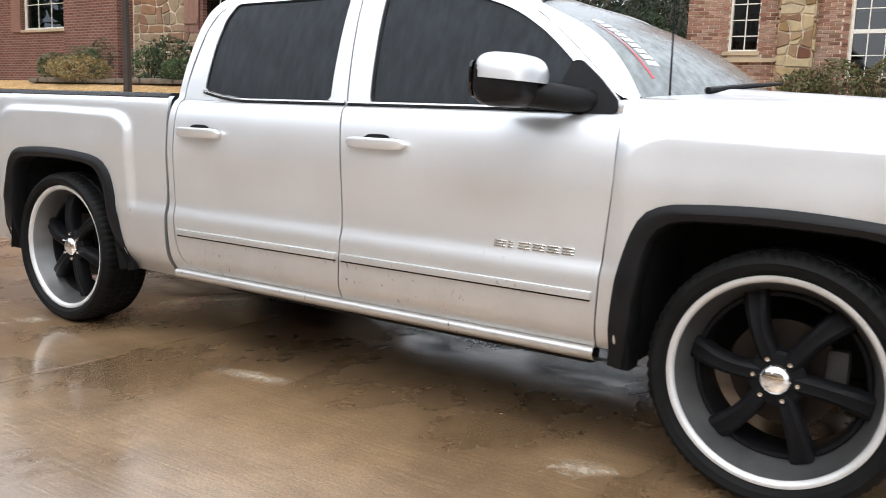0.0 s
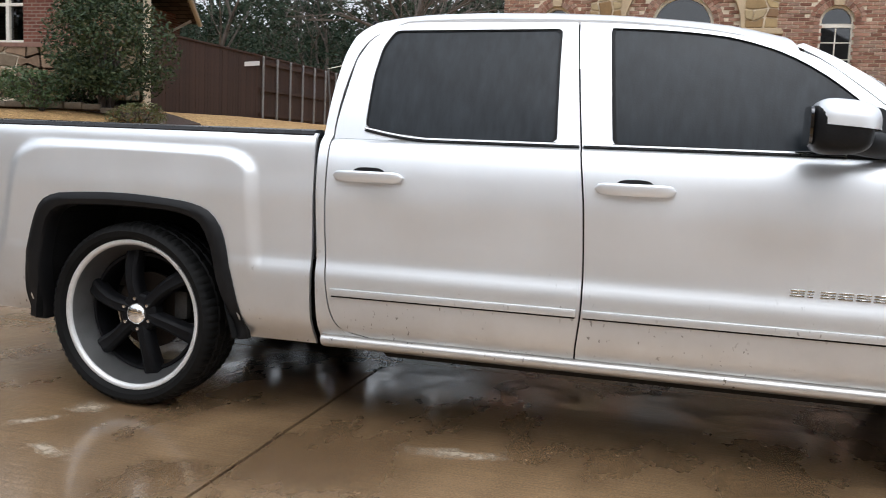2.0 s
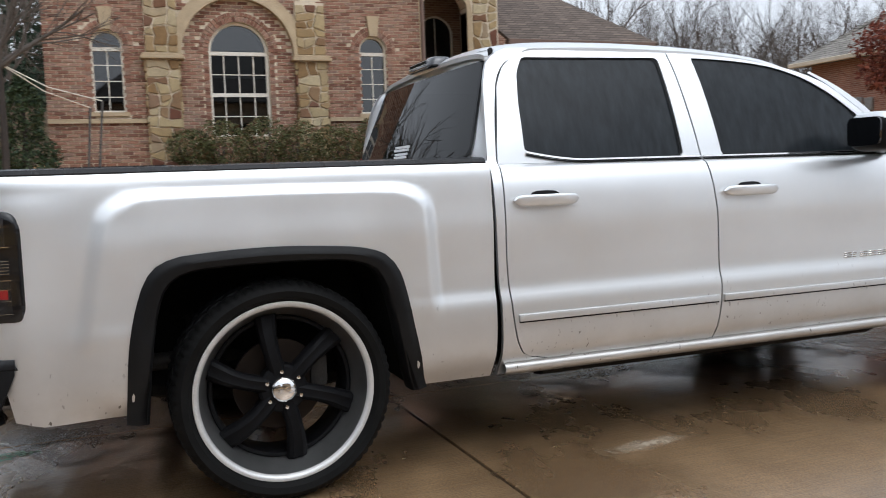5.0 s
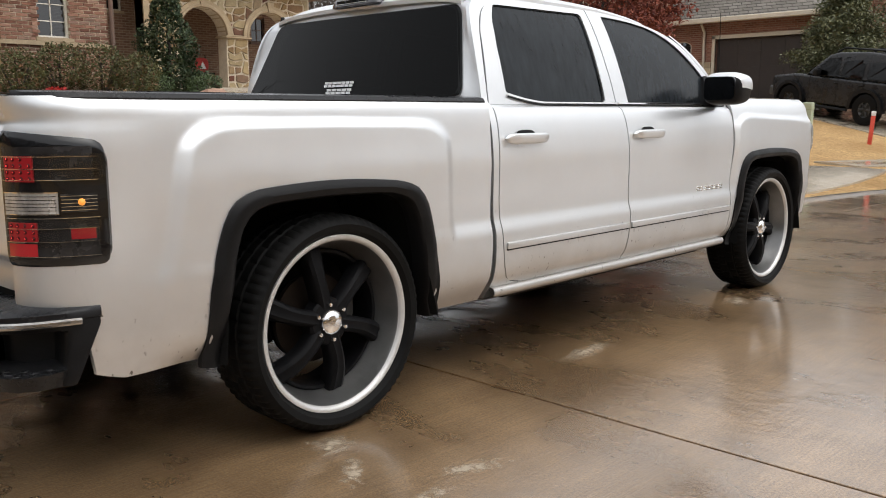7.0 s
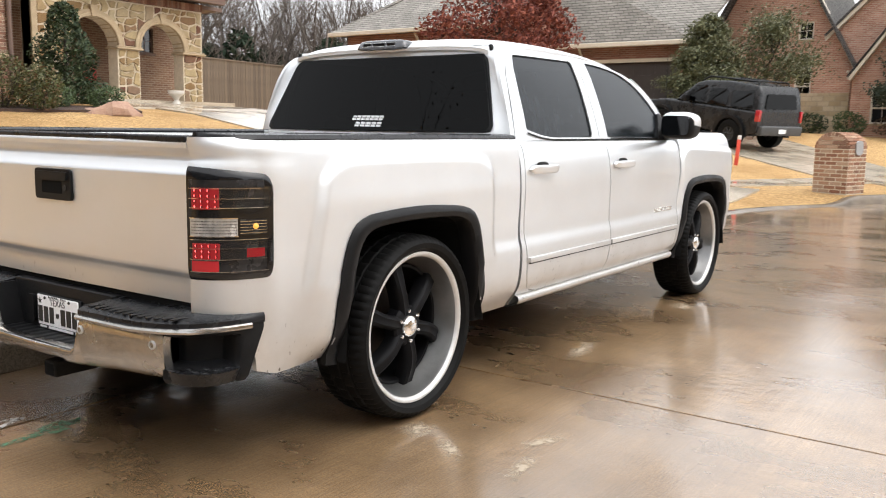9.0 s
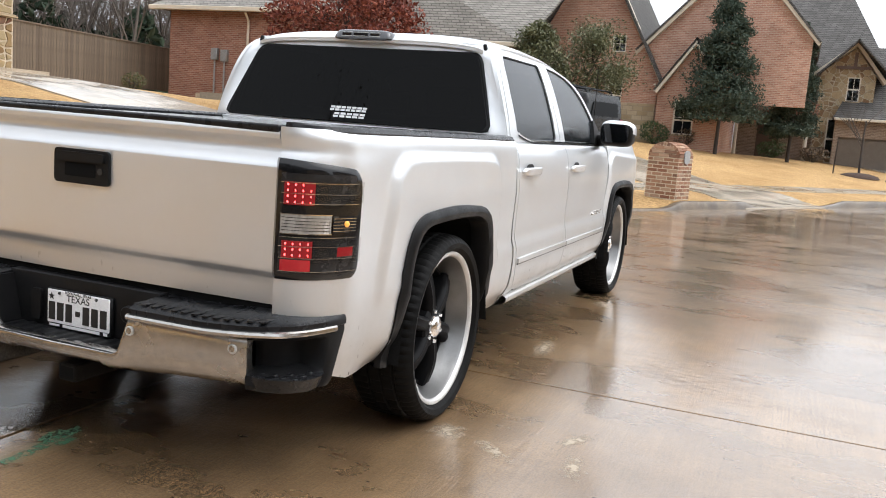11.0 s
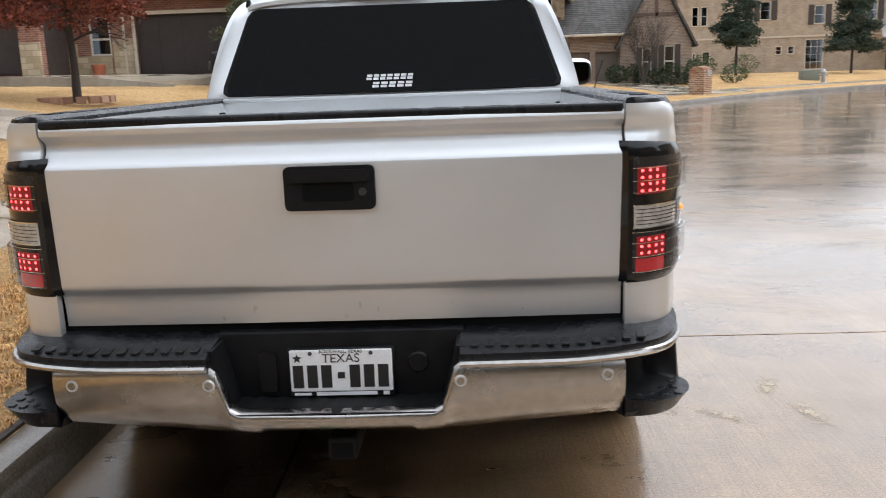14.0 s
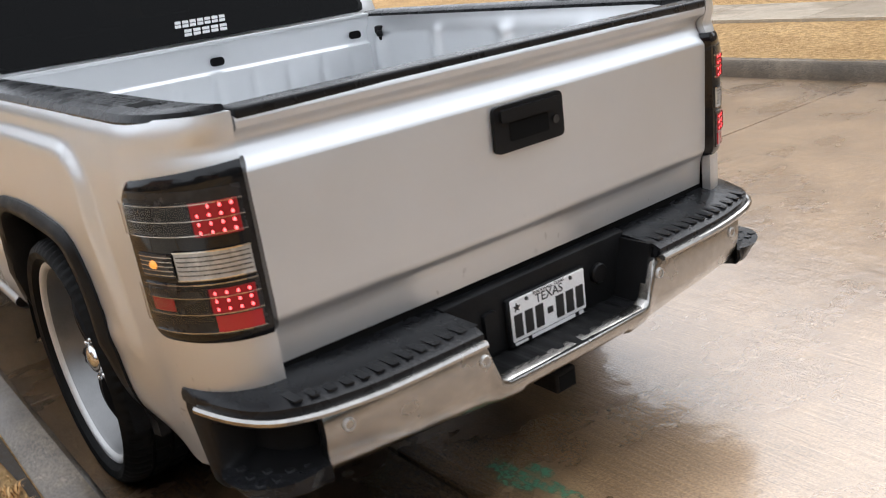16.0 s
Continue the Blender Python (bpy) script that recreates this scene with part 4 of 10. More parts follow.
v, f = grid_mesh(lambda x, y: (x, y, 0.70 + 0.012 * sstep(0.5 + 1.6 * math.cos(x * 2 * math.pi / 0.16))), np.linspace(-0.49, 0.49, 70), np.linspace(-0.98, 0.79, 6))
mk("bed_floor", v, f, PAINT, truck)
for s in (1, -1):
    bm = bmesh.new()
    box(bm, (s * 0.47, -0.50, 0.69), (s * 0.488, 0.50, 0.90))
    box(bm, (s * 0.47, -0.50, 0.885), (s * 0.785, 0.50, 0.90))
    box(bm, (s * 0.48, 0.50, 0.69), (s * 0.785, 0.79, 0.71))
    box(bm, (s * 0.48, -0.98, 0.69), (s * 0.785, -0.50, 0.71))
    part("wheel_tub", bm, PAINT, truck)
    bm = bmesh.new()
    box(bm, (s * 0.765, 0.655, 1.10), (s * 0.79, 0.70, 1.165), 0.008, 2)
    box(bm, (s * 0.745, 0.64, 1.12), (s * 0.77, 0.66, 1.145), 0.006, 2)
    part("tie_down", bm, BLACK_PLASTIC, truck)
# rear bumper
def bumper_y(x):
    return -1.187 + 0.030 * (abs(x) / 0.75) ** 2.5


half = [(0.0, 0.428), (0.262, 0.432), (0.285, 0.445), (0.318, 0.548), (0.335, 0.562), (0.55, 0.562), (0.778, 0.556), (0.738, 0.393), (0.46, 0.380), (0.215, 0.358), (0.20, 0.368), (0.0, 0.368)]
bumper = thing("rear_bumper", "chrome rear bumper with black plastic step pads", "bumper")
bumper.parent = truck
for key in ("category", "label"):
    del bumper[key]


def chrome_columns():
    tops = lambda x: float(np.interp(abs(x), [0, 0.262, 0.285, 0.318, 0.335, 0.55, 0.778], [0.428, 0.432, 0.445, 0.548, 0.562, 0.562, 0.557]))
    lows = lambda x: float(np.interp(abs(x), [0, 0.20, 0.215, 0.46, 0.738, 0.742, 0.778], [0.368, 0.368, 0.358, 0.380, 0.393, 0.393, 0.396]))
    xs = sorted(set(np.r_[np.linspace(-0.771, 0.771, 70), [m * p for m in (1, -1) for p in (0.20, 0.215, 0.262, 0.275, 0.285, 0.30, 0.318, 0.326, 0.335, 0.738, 0.745, 0.76)]]))
    return grid_mesh(lambda x, t: (x, bumper_y(x) + 0.012 * (2 * t - 1) ** 6 + 0.03 * (1 - t) ** 3, lows(x) + (tops(x) - lows(x)) * t), xs, np.linspace(0, 1, 14))


v, f = chrome_columns()
chrome = flange(mk("bumper_face", v, f, BUMPER_CHROME, bumper, "chrome bumper face, lightly dented"), (0, 0.03, 0))
for x, z in ((-0.715, 0.512), (-0.335, 0.513), (0.335, 0.513), (0.722, 0.514)):
    v, f = lathe([(0.0105, -0.004), (0.0135, -0.005), (0.0165, -0.002), (0.0165, 0.004)], 20)
    sensor = mk("parking_sensor", [(x + p[1], bumper_y(x) + p[0], z + p[2]) for p in v], f, LIP, bumper)
    v, f = lathe([(0.0, -0.003), (0.0105, -0.003), (0.0105, 0.003)], 16)
    mk("sensor_face", [(x + p[1], bumper_y(x) + p[0], z + p[2]) for p in v], f, BUMPER_CHROME, sensor)
for s in (1, -1):
    # pad on the bumper's top, wrapped round the corner
    outer = [(0.335, -1.190), (0.55, -1.184), (0.76, -1.165), (0.86, -1.125), (0.910, -1.06), (0.942, -0.97), (0.957, -0.91), (0.962, -0.872)]
    inner_ = [(0.335, -1.005), (0.55, -1.0), (0.72, -0.995), (0.80, -0.98), (0.86, -0.94), (0.89, -0.915), (0.91, -0.89), (0.925, -0.872)]
    o, i_ = resample_open(outer, 30), resample_open(inner_, 30)
    verts = []
    for (xo, yo), (xi, yi) in zip(o, i_):
        lift = 0.012 * sstep((xo - 0.6) / 0.3)
        for x, y, z in ((xi, yi, 0.56), (xi, yi, 0.612 + lift), (xi * 0.6 + xo * 0.4, yi * 0.6 + yo * 0.4, 0.606 + lift), (xi * 0.12 + xo * 0.88, yi * 0.12 + yo * 0.88, 0.598 + lift), (xo, yo, 0.588 + lift), (xo, yo, 0.570 + lift), (xo * 0.985, yo * 0.985, 0.560 + lift)):
            verts.append((s * x, y, z))
    faces = [(a * 7 + b, a * 7 + b + 1, (a + 1) * 7 + b + 1, (a + 1) * 7 + b) for a in range(29) for b in range(6)] + [tuple(range(7)), tuple(29 * 7 + b for b in range(7))]
    pad = mk("bumper_pad", verts, faces, PAD_PLASTIC, bumper, "black ribbed step pad")
    for k in range(12):
        x = 0.362 + k * 0.040
        zt = 0.5985 + 0.012 * sstep((x - 0.6) / 0.3)
        yo = 0.025 * sstep((x - 0.6) / 0.3)
        v, f = prism(rounded([(s * x, -1.166 + yo), (s * (x + 0.022), -1.166 + yo), (s * (x + 0.028), -1.075), (s * (x + 0.006), -1.075)], 0.006, 3), zt, zt + 0.0045, lambda a, b, c: (a, b, c))
        mk("pad_rib", v, f, PAD_PLASTIC, pad, smooth=0)
    # chrome strip under the pad
    pts = [(s * x, y - 0.004, 0.563 + 0.012 * sstep((x - 0.6) / 0.3)) for x, y in resample_open([(0.335, -1.192), (0.55, -1.187), (0.76, -1.168), (0.86, -1.130), (0.911, -1.063), (0.944, -0.973), (0.956, -0.925)], 30)]
    v, f = tube(pts, 0.0105, 8)
    mk("bumper_strip", v, f, BUMPER_CHROME, bumper)
    # corner step
    path = resample_open([(0.772, -1.158), (0.81, -1.148), (0.86, -1.120), (0.907, -1.065), (0.937, -0.99), (0.950, -0.94), (0.958, -0.90), (0.961, -0.875)], 34)
    path = np.array(path)
    tang = np.gradient(path, axis=0)
    tang /= np.linalg.norm(tang, axis=1)[:, None]
    section = [(0.03, 0.590), (0.004, 0.585), (0.0, 0.562), (0.010, 0.550), (0.072, 0.542), (0.085, 0.505), (0.085, 0.450), (0.03, 0.442), (0.002, 0.436), (0.0, 0.405), (0.012, 0.388), (0.08, 0.384)]
    verts = []
    for i in range(34):
        shut = sstep((i / 33 - 0.66) / 0.12)
        for d, z in section:
            d2 = d * (1 - shut) + (0.002 if 0.39 < z < 0.58 else d) * shut
            back = 0.085 * sstep((i / 33 - 0.6) / 0.4) * max(0.0, (0.56 - z) / 0.18)
            verts.append((s * (path[i][0] - tang[i][1] * d2), path[i][1] + tang[i][0] * d2 - back, z))
    k = len(section)
    faces = [(i * k + j, i * k + j + 1, (i + 1) * k + j + 1, (i + 1) * k + j) for i in range(33) for j in range(k - 1)] + [tuple(range(k)), tuple(33 * k + j for j in range(k))]
    mk("bumper_end", verts, faces, BLACK_PLASTIC, bumper, "black plastic bumper end with a foot recess")
    step_loop = rounded([(0.774, -1.162), (0.875, -1.162), (0.958, -1.095), (0.968, -1.00), (0.92, -0.94), (0.774, -0.94)], 0.06)
    v, f = prism([(s * a, b) for a, b in step_loop], 0.388, 0.438, lambda a, b, c: (a * (1 - 0.03 * (0.438 - c) / 0.05), b + 0.02 * (0.438 - c) / 0.05, c))
    step = mk("corner_step", v, f, PAD_PLASTIC, bumper, "black corner foot step")
    for a in range(4):
        for b in range(3):
            bm = bmesh.new()
            x, y = 0.80 + a * 0.036, -1.125 + b * 0.046 + 0.010 * (a % 2)
            box(bm, (s * x, y, 0.436), (s * (x + 0.020), y + 0.020, 0.4415), 0.002, 1)
            part("step_stud", bm, PAD_PLASTIC, step)
# recess with the plate
bm = bmesh.new()
box(bm, (-0.345, -1.052, 0.41), (0.345, -1.005, 0.616), 0.008, 2)
part("plate_recess", bm, BLACK_PLASTIC, bumper)
v, f = grid_mesh(lambda x, y: (x, y, 0.428 + 0.0028 * sstep(0.5 + 1.5 * math.cos(x * 2 * math.pi / 0.055)) * sstep((y + 1.17) / 0.02)), np.linspace(-0.29, 0.29, 90), np.linspace(-1.185, -1.045, 8))
mk("recess_step", v, f, BLACK_PLASTIC, bumper)
for s in (1, -1):
    v, f = prism([(0.285, 0.43), (0.345, 0.43), (0.345, 0.60), (0.325, 0.60)], -1.160, -1.04, lambda a, b, c: (s * a, c, b))
    mk("recess_cheek", v, f, BLACK_PLASTIC, bumper)
v, f = prism(rounded([(-0.226, 0.448), (-0.180, 0.448), (-0.180, 0.560), (-0.226, 0.560)], 0.012), -1.066, -1.045, lambda a, b, c: (a, c, b))
mk("trailer_plug", v, f, BLACK_PLASTIC, bumper)
v, f = lathe([(0.0, -0.022), (0.026, -0.022), (0.030, -0.018), (0.030, 0.0)], 24)
mk("spare_lock", [(0.217 + p[1], -1.046 + p[0], 0.527 + p[2]) for p in v], f, BLACK_PLASTIC, bumper)
bm = bmesh.new()
box(bm, (-0.60, -1.14, 0.392), (0.60, -1.04, 0.42), 0.01)
part("bumper_beam", bm, FRAME_BLACK, bumper)
# number plate: its characters as plain bars
plate = thing("number_plate", "white number plate in a black dealer frame", "number plate")
plate.parent = bumper
for key in ("category", "label"):
    del plate[key]
bm = bmesh.new()
box(bm, (-0.148, -1.068, 0.432), (0.152, -1.052, 0.573), 0.004, 1)
part("plate_frame", bm, BLACK_PLASTIC, truck, "black number plate frame").parent = bumper
bm = bmesh.new()
box(bm, (-0.140, -1.072, 0.449), (0.145, -1.067, 0.570), 0.003, 1)
plate_face = part("plate_face", bm, PLATE_WHITE, bumper, "white number plate")
bpy.data.objects.remove(plate)
for i in range(7):
    x = -0.132 + i * 0.0395
    bm = bmesh.new()
    if i == 3:
        box(bm, (x + 0.006, -1.074, 0.487), (x + 0.026, -1.0715, 0.505))
    else:
        box(bm, (x, -1.074, 0.461), (x + 0.029, -1.0715, 0.526))
    part("plate_bar", bm, BLACK_INK, plate_face, smooth=0)


def lettering(text, size, place, mat, parent, name="lettering"):
    c = bpy.data.curves.new(name, "FONT")
    c.body, c.size, c.align_x, c.extrude = text, size, "CENTER", 0.0006
    ob = new(name, c)
    me = bpy.data.meshes.new_from_object(ob)
    bpy.data.objects.remove(ob)
    o = new(name, me)
    me.materials.append(mat)
    o.matrix_world = place
    o.parent = parent
    return o


lettering("TEXAS", 0.036, pose(0.003, -1.0725, 0.5335, 90, 0, 0), BLACK_INK, plate_face)
lettering("ROCKWALL, TEXAS", 0.0135, pose(0.003, -1.0725, 0.5605, 90, 0, 0), BLACK_INK, plate_face)
for x0, x1, z0, z1 in ((-0.132, -0.085, 0.4375, 0.445), (-0.070, 0.100, 0.4365, 0.4465), (0.117, 0.134, 0.436, 0.447)):
    bm = bmesh.new()
    box(bm, (x0, -1.0695, z0), (x1, -1.0675, z1))
    part("frame_bar", bm, WHITE_INK, plate_face, smooth=0)
for x in (-0.082, 0.087):
    v, f = ball((x, -1.073, 0.560), 0.006, 8, 6)
    mk("plate_screw", v, f, CALIPER, plate_face)
star = [(-0.119 + (0.014 if i % 2 == 0 else 0.006) * math.sin(i * math.pi / 5), 0.546 + (0.014 if i % 2 == 0 else 0.006) * math.cos(i * math.pi / 5)) for i in range(10)]
v, f = prism(star, -1.0735, -1.0715, lambda a, b, c: (a, c, b))
mk("plate_star", v, f, BLACK_INK, plate_face, smooth=0)
# hitch, chassis
bm = bmesh.new()
box(bm, (-0.040, -1.115, 0.262), (0.040, -0.80, 0.325), 0.006, 1)
box(bm, (-0.055, -1.05, 0.325), (0.055, -0.9, 0.375), 0.006, 1)
hitch = part("tow_hitch", bm, FRAME_BLACK, truck, "black tow hitch receiver")
bm = bmesh.new()
box(bm, (-0.030, -1.1165, 0.270), (0.030, -1.10, 0.315))
part("hitch_socket", bm, DARK, hitch)
bm = bmesh.new()
for s in (1, -1):
    box(bm, (s * 0.38, -0.95, 0.36), (s * 0.48, 4.30, 0.50), 0.01, 1)
box(bm, (-0.78, 0.90, 0.355), (0.78, 3.10, 0.42), 0.02, 1)
box(bm, (-0.48, -1.0, 0.60), (0.48, 0.85, 0.68))
for s in (1, -1):
    box(bm, (s * 0.48, 0.56, 0.60), (s * 0.80, 0.85, 0.68))
    box(bm, (s * 0.48, -1.0, 0.60), (s * 0.80, -0.56, 0.68))
box(bm, (-0.47, 3.2, 0.40), (0.47, 4.30, 0.60), 0.02, 1)
part("chassis", bm, FRAME_BLACK, truck)
v, f = join(tube([(-0.75, 0, HUB_Z), (0.75, 0, HUB_Z)], 0.045, 12), rounded_block((0.0, 0.0, HUB_Z), (0.16, 0.15, 0.14), 3))
mk("rear_axle", v, f, FRAME_BLACK, truck)
for s in (1, -1):
    sheet = [tube([(s * 0.55, -0.78 + 1.56 * t, 0.31 + 0.16 * (2 * t - 1) ** 2 + 0.010 * k) for t in np.linspace(0.1 * k, 1 - 0.1 * k, 12)], 0.016, 6) for k in range(3)]
    v, f = join(*sheet)
    mk("leaf_spring", v, f, FRAME_BLACK, truck)
    v, f = join(tube([(s * 0.66, -0.10, 0.30), (s * 0.60, -0.30, 0.66)], 0.028, 8))
    mk("shock_absorber", v, f, FRAME_BLACK, truck)
bm = bmesh.new()
box(bm, (-0.72, 1.05, 0.275), (-0.18, 2.35, 0.37), 0.05, 3)
part("fuel_tank", bm, FRAME_BLACK, truck)
bm = bmesh.new()
box(bm, (-0.25, 2.45, 0.275), (0.30, 3.05, 0.40), 0.06, 3)
part("transmission", bm, FRAME_BLACK, truck)
v, f = tube([(0.0, 2.5, 0.36), (0.0, 0.12, 0.40)], 0.05, 12)
mk("driveshaft", v, f, FRAME_BLACK, truck)
v, f = tube([(0.30, 2.0, 0.33), (0.32, 0.9, 0.33), (0.36, 0.4, 0.45), (0.55, -0.45, 0.48), (0.62, -0.75, 0.40)], 0.035, 10)
mk("exhaust_pipe", v, f, CALIPER, truck)
bm = bmesh.new()
box(bm, (-0.86, 0.83, 0.42), (0.86, 0.86, 1.2))
box(bm, (-0.88, 0.86, 0.40), (-0.86, 3.1, 1.19))
box(bm, (0.86, 0.86, 0.40), (0.88, 3.1, 1.19))
box(bm, (-0.85, 3.05, 0.42), (0.85, 3.10, 1.22))
part("cab_inner_lining", bm, DARK, truck)
for x in (-0.42, 0.42):
    for y in (1.25, 2.25):
        seat = part("seat", (lambda b: (box(b, (x - 0.26, y, 0.62), (x + 0.26, y + 0.5, 0.80), 0.05, 3), box(b, (x - 0.25, y - 0.10, 0.75), (x + 0.25, y + 0.06, 1.30), 0.05, 3), box(b, (x - 0.13, y - 0.10, 1.31), (x + 0.13, y, 1.46), 0.04, 3), b)[-1])(bmesh.new()), BLACK_PLASTIC, truck)
bm = bmesh.new()
box(bm, (-0.80, 2.90, 0.95), (0.80, 3.25, 1.20), 0.06, 3)
part("dashboard", bm, BLACK_PLASTIC, truck)


# ---- wheels ----
def build_wheel(y, s):
    w = new("wheel")
    turned = 10 if y < 1 else 20
    w.parent = truck
    w.location = (s * 0.0, y, HUB_Z)
    R, L = TYRE_R, 0.331
    prof = [(0.318, 0.950), (0.331, 0.968), (0.346, 0.988), (0.368, 0.994), (0.386, 0.982), (0.396, 0.964), (0.400, 0.945), (0.4015, 0.925), (0.394, 0.921), (0.394, 0.914), (0.402, 0.910), (0.402, 0.870), (0.394, 0.867), (0.394, 0.859), (0.402, 0.855), (0.402, 0.815), (0.394, 0.812), (0.394, 0.804), (0.402, 0.800), (0.400, 0.745), (0.388, 0.728), (0.360, 0.715), (0.325, 0.725)]
    tread = lambda i, j, r: r - (0.006 if (i % 3 == 0 and 4 <= j <= 7) or ((i + 1) % 3 == 0 and 17 <= j <= 19) or (i % 6 == 0 and 10 <= j <= 11) or (i % 6 == 3 and 14 <= j <= 15) else 0.0)
    v, f = lathe(prof, 216, tweak=tread)
    mk("tyre", [(s * p[0], p[1], p[2]) for p in v], f, RUBBER, w, "low-profile black tyre", smooth=30)
    v, f = lathe([(0.303, 0.946), (0.308, 0.963), (0.314, 0.970), (0.322, 0.973), (0.329, 0.971), (0.331, 0.963), (0.327, 0.951), (0.318, 0.944)], 96)
    rim = mk("rim_lip", [(s * p[0], p[1], p[2]) for p in v], f, LIP, w, "polished silver rim lip")
    v, f = lathe([(0.306, 0.957), (0.301, 0.944), (0.298, 0.925), (0.272, 0.868), (0.266, 0.850), (0.266, 0.72)], 96)
    mk("rim_barrel", [(s * p[0], p[1], p[2]) for p in v], f, BARREL, w, "brushed grey rim barrel")
    v, f = lathe([(0.268, 0.862), (0.262, 0.868), (0.252, 0.866), (0.246, 0.850), (0.246, 0.78), (0.25, 0.72)], 72)
    mk("inner_ring", [(s * p[0], p[1], p[2]) for p in v], f, SPOKE, w)
    for k in range(6):
        secs = []
        for i in range(10):
            t = i / 9
            r = 0.050 + 0.226 * t
            wd = 0.035 - 0.006 * math.sin(math.pi * min(1, t * 1.2)) + 0.006 * t
            bend = 0.13 * math.sin(math.pi * t * 0.9) + 0.04
            fx = 0.918 + 0.014 * math.sin(math.pi * t) - 0.030 * t**1.4
            for a, b in ((-1, -0.022), (-0.8, -0.004), (-0.45, 0.004), (0, 0.0), (0.45, 0.004), (0.8, -0.004), (1, -0.024), (0.8, -0.070), (-0.8, -0.070)):
                secs.append((fx + b, r, a * wd + bend * 0.10))
        n = 9
        faces = [(i * n + j, i * n + (j + 1) % n, (i + 1) * n + (j + 1) % n, (i + 1) * n + j) for i in range(9) for j in range(n)]
        t = radians(60 * k + 88 + turned)
        verts = [(s * x, r * math.cos(t) - q * math.sin(t), r * math.sin(t) + q * math.cos(t)) for x, r, q in secs]
        mk("spoke", verts, faces, SPOKE, w, "satin black spoke")
    v, f = lathe([(0.0, 0.922), (0.05, 0.922), (0.080, 0.918), (0.089, 0.908), (0.091, 0.86)], 48)
    mk("hub", [(s * p[0], p[1], p[2]) for p in v], f, SPOKE, w)
    v, f = lathe([(0.0, 0.949), (0.017, 0.948), (0.032, 0.944), (0.043, 0.937), (0.048, 0.929), (0.048, 0.912)], 40)
    mk("hub_cap", [(s * p[0], p[1], p[2]) for p in v], f, CHROME, w, "chrome hub cap")
    for k in range(6):
        t = radians(60 * k + 18 + turned * 1.8)
        v, f = lathe([(0.0, 0.934), (0.007, 0.933), (0.0095, 0.926), (0.0095, 0.91)], 12)
        mk("lug_nut", [(s * p[0], p[1] + 0.067 * math.cos(t), p[2] + 0.067 * math.sin(t)) for p in v], f, CHROME, w, "chrome lug nut")
    v, f = lathe([(0.05, 0.815), (0.17, 0.815), (0.17, 0.795), (0.05, 0.795)], 48)
    mk("brake_disc", [(s * p[0], p[1], p[2]) for p in v], f, ROTOR, w)
    bm = bmesh.new()
    box(bm, (s * 0.775, 0.12, -0.03), (s * 0.83, 0.19, 0.10), 0.02, 2)
    part("brake_caliper", bm, CALIPER, w)
    v, f = lathe([(0.0, 0.790), (0.13, 0.785), (0.165, 0.775), (0.165, 0.765), (0.0, 0.77)], 40)
    mk("dust_shield", [(s * p[0], p[1], p[2]) for p in v], f, DARK, w)


for wy in (0.0, WHEELBASE):
    for side_sign in (1, -1):
        build_wheel(wy, side_sign)


# ---- street, kerbs, lawns ----
LEFT_KERB = [(-1.05, -70), (-1.05, -20), (-1.05, 0), (-1.05, 8.0), (-0.80, 11.0), (-0.05, 13.0), (0.9, 15.0), (2.6, 18.6), (5.2, 23.4), (8.2, 27.6), (13.0, 33.2), (20.0, 39.0), (32.0, 46.0), (70.0, 60.0)]
RIGHT_KERB = [(5.50, -70), (5.50, -20), (5.50, 0), (5.55, 4.0), (6.0, 7.0), (7.3, 10.7), (8.6, 13.6), (10.4, 17.0), (13.6, 22.0), (17.0, 26.5), (22.0, 31.5), (29.0, 36.5), (41.0, 42.5), (76.0, 54.0)]


def along(points, n):
    p = np.array(points, float)
    fx, fy = curve_through([(i, x) for i, (x, _) in enumerate(points)]), curve_through([(i, y) for i, (_, y) in enumerate(points)])
    return [Vector((fx(t), fy(t), 0)) for t in n]


STEPS = np.unique(np.r_[np.linspace(0, 1, 12), np.linspace(1, 2, 20), np.linspace(2, 3, 18), np.linspace(3, 10, 60), np.linspace(10, 13, 16)])
KL, KR = along(LEFT_KERB, STEPS), along(RIGHT_KERB, STEPS)


def normals(line, s):
    out = []
    for i in range(len(line)):
        d = (line[min(i + 1, len(line) - 1)] - line[max(i - 1, 0)]).normalized()
        out.append(Vector((-d.y, d.x, 0)) * s)
    return out


NL = normals(KL, 1)
NR = [Vector((0.954, -0.30, 0)) if p.y > 4 else Vector((1, 0, 0)).lerp(Vector((0.954, -0.30, 0)), sstep(p.y / 4)) for p in KR]


def dropped(y):
    """How far the kerb is lowered for the two driveways."""
    return max(sstep((y - 8.3) / 0.6) * sstep((13.9 - y) / 0.6), sstep((y - 15.9) / 0.6) * sstep((20.2 - y) / 0.6))


def left_height(d, y):
    k = float(np.interp(y, [-60, 13, 19, 25, 30, 38, 60], [1.0, 1.0, 0.80, 0.77, 0.80, 0.55, 0.25]))
    base = float(np.interp(d, [0, 0.3, 1.75, 3.25, 11.0, 13.0, 18.0, 30, 120, 500], [0.150, 0.165, 0.20, 0.225, 1.45, 1.62, 1.85, 1.9, 3.0, 6.0]))
    bank = float(np.interp(d, [0, 3.25, 7.5, 12.0, 18.0, 30, 120, 500], [0.15, 0.225, 1.72, 1.82, 1.80, 1.85, 3.0, 6.0]))
    base += (max(bank, base) - base) * sstep((-4.5 - y) / 3.5)
    base *= 1 - 0.85 * dropped(y) * (1 - sstep((d - 0.2) / 1.4))
    return base if d < 3.25 else 0.225 + (base - 0.225) * k


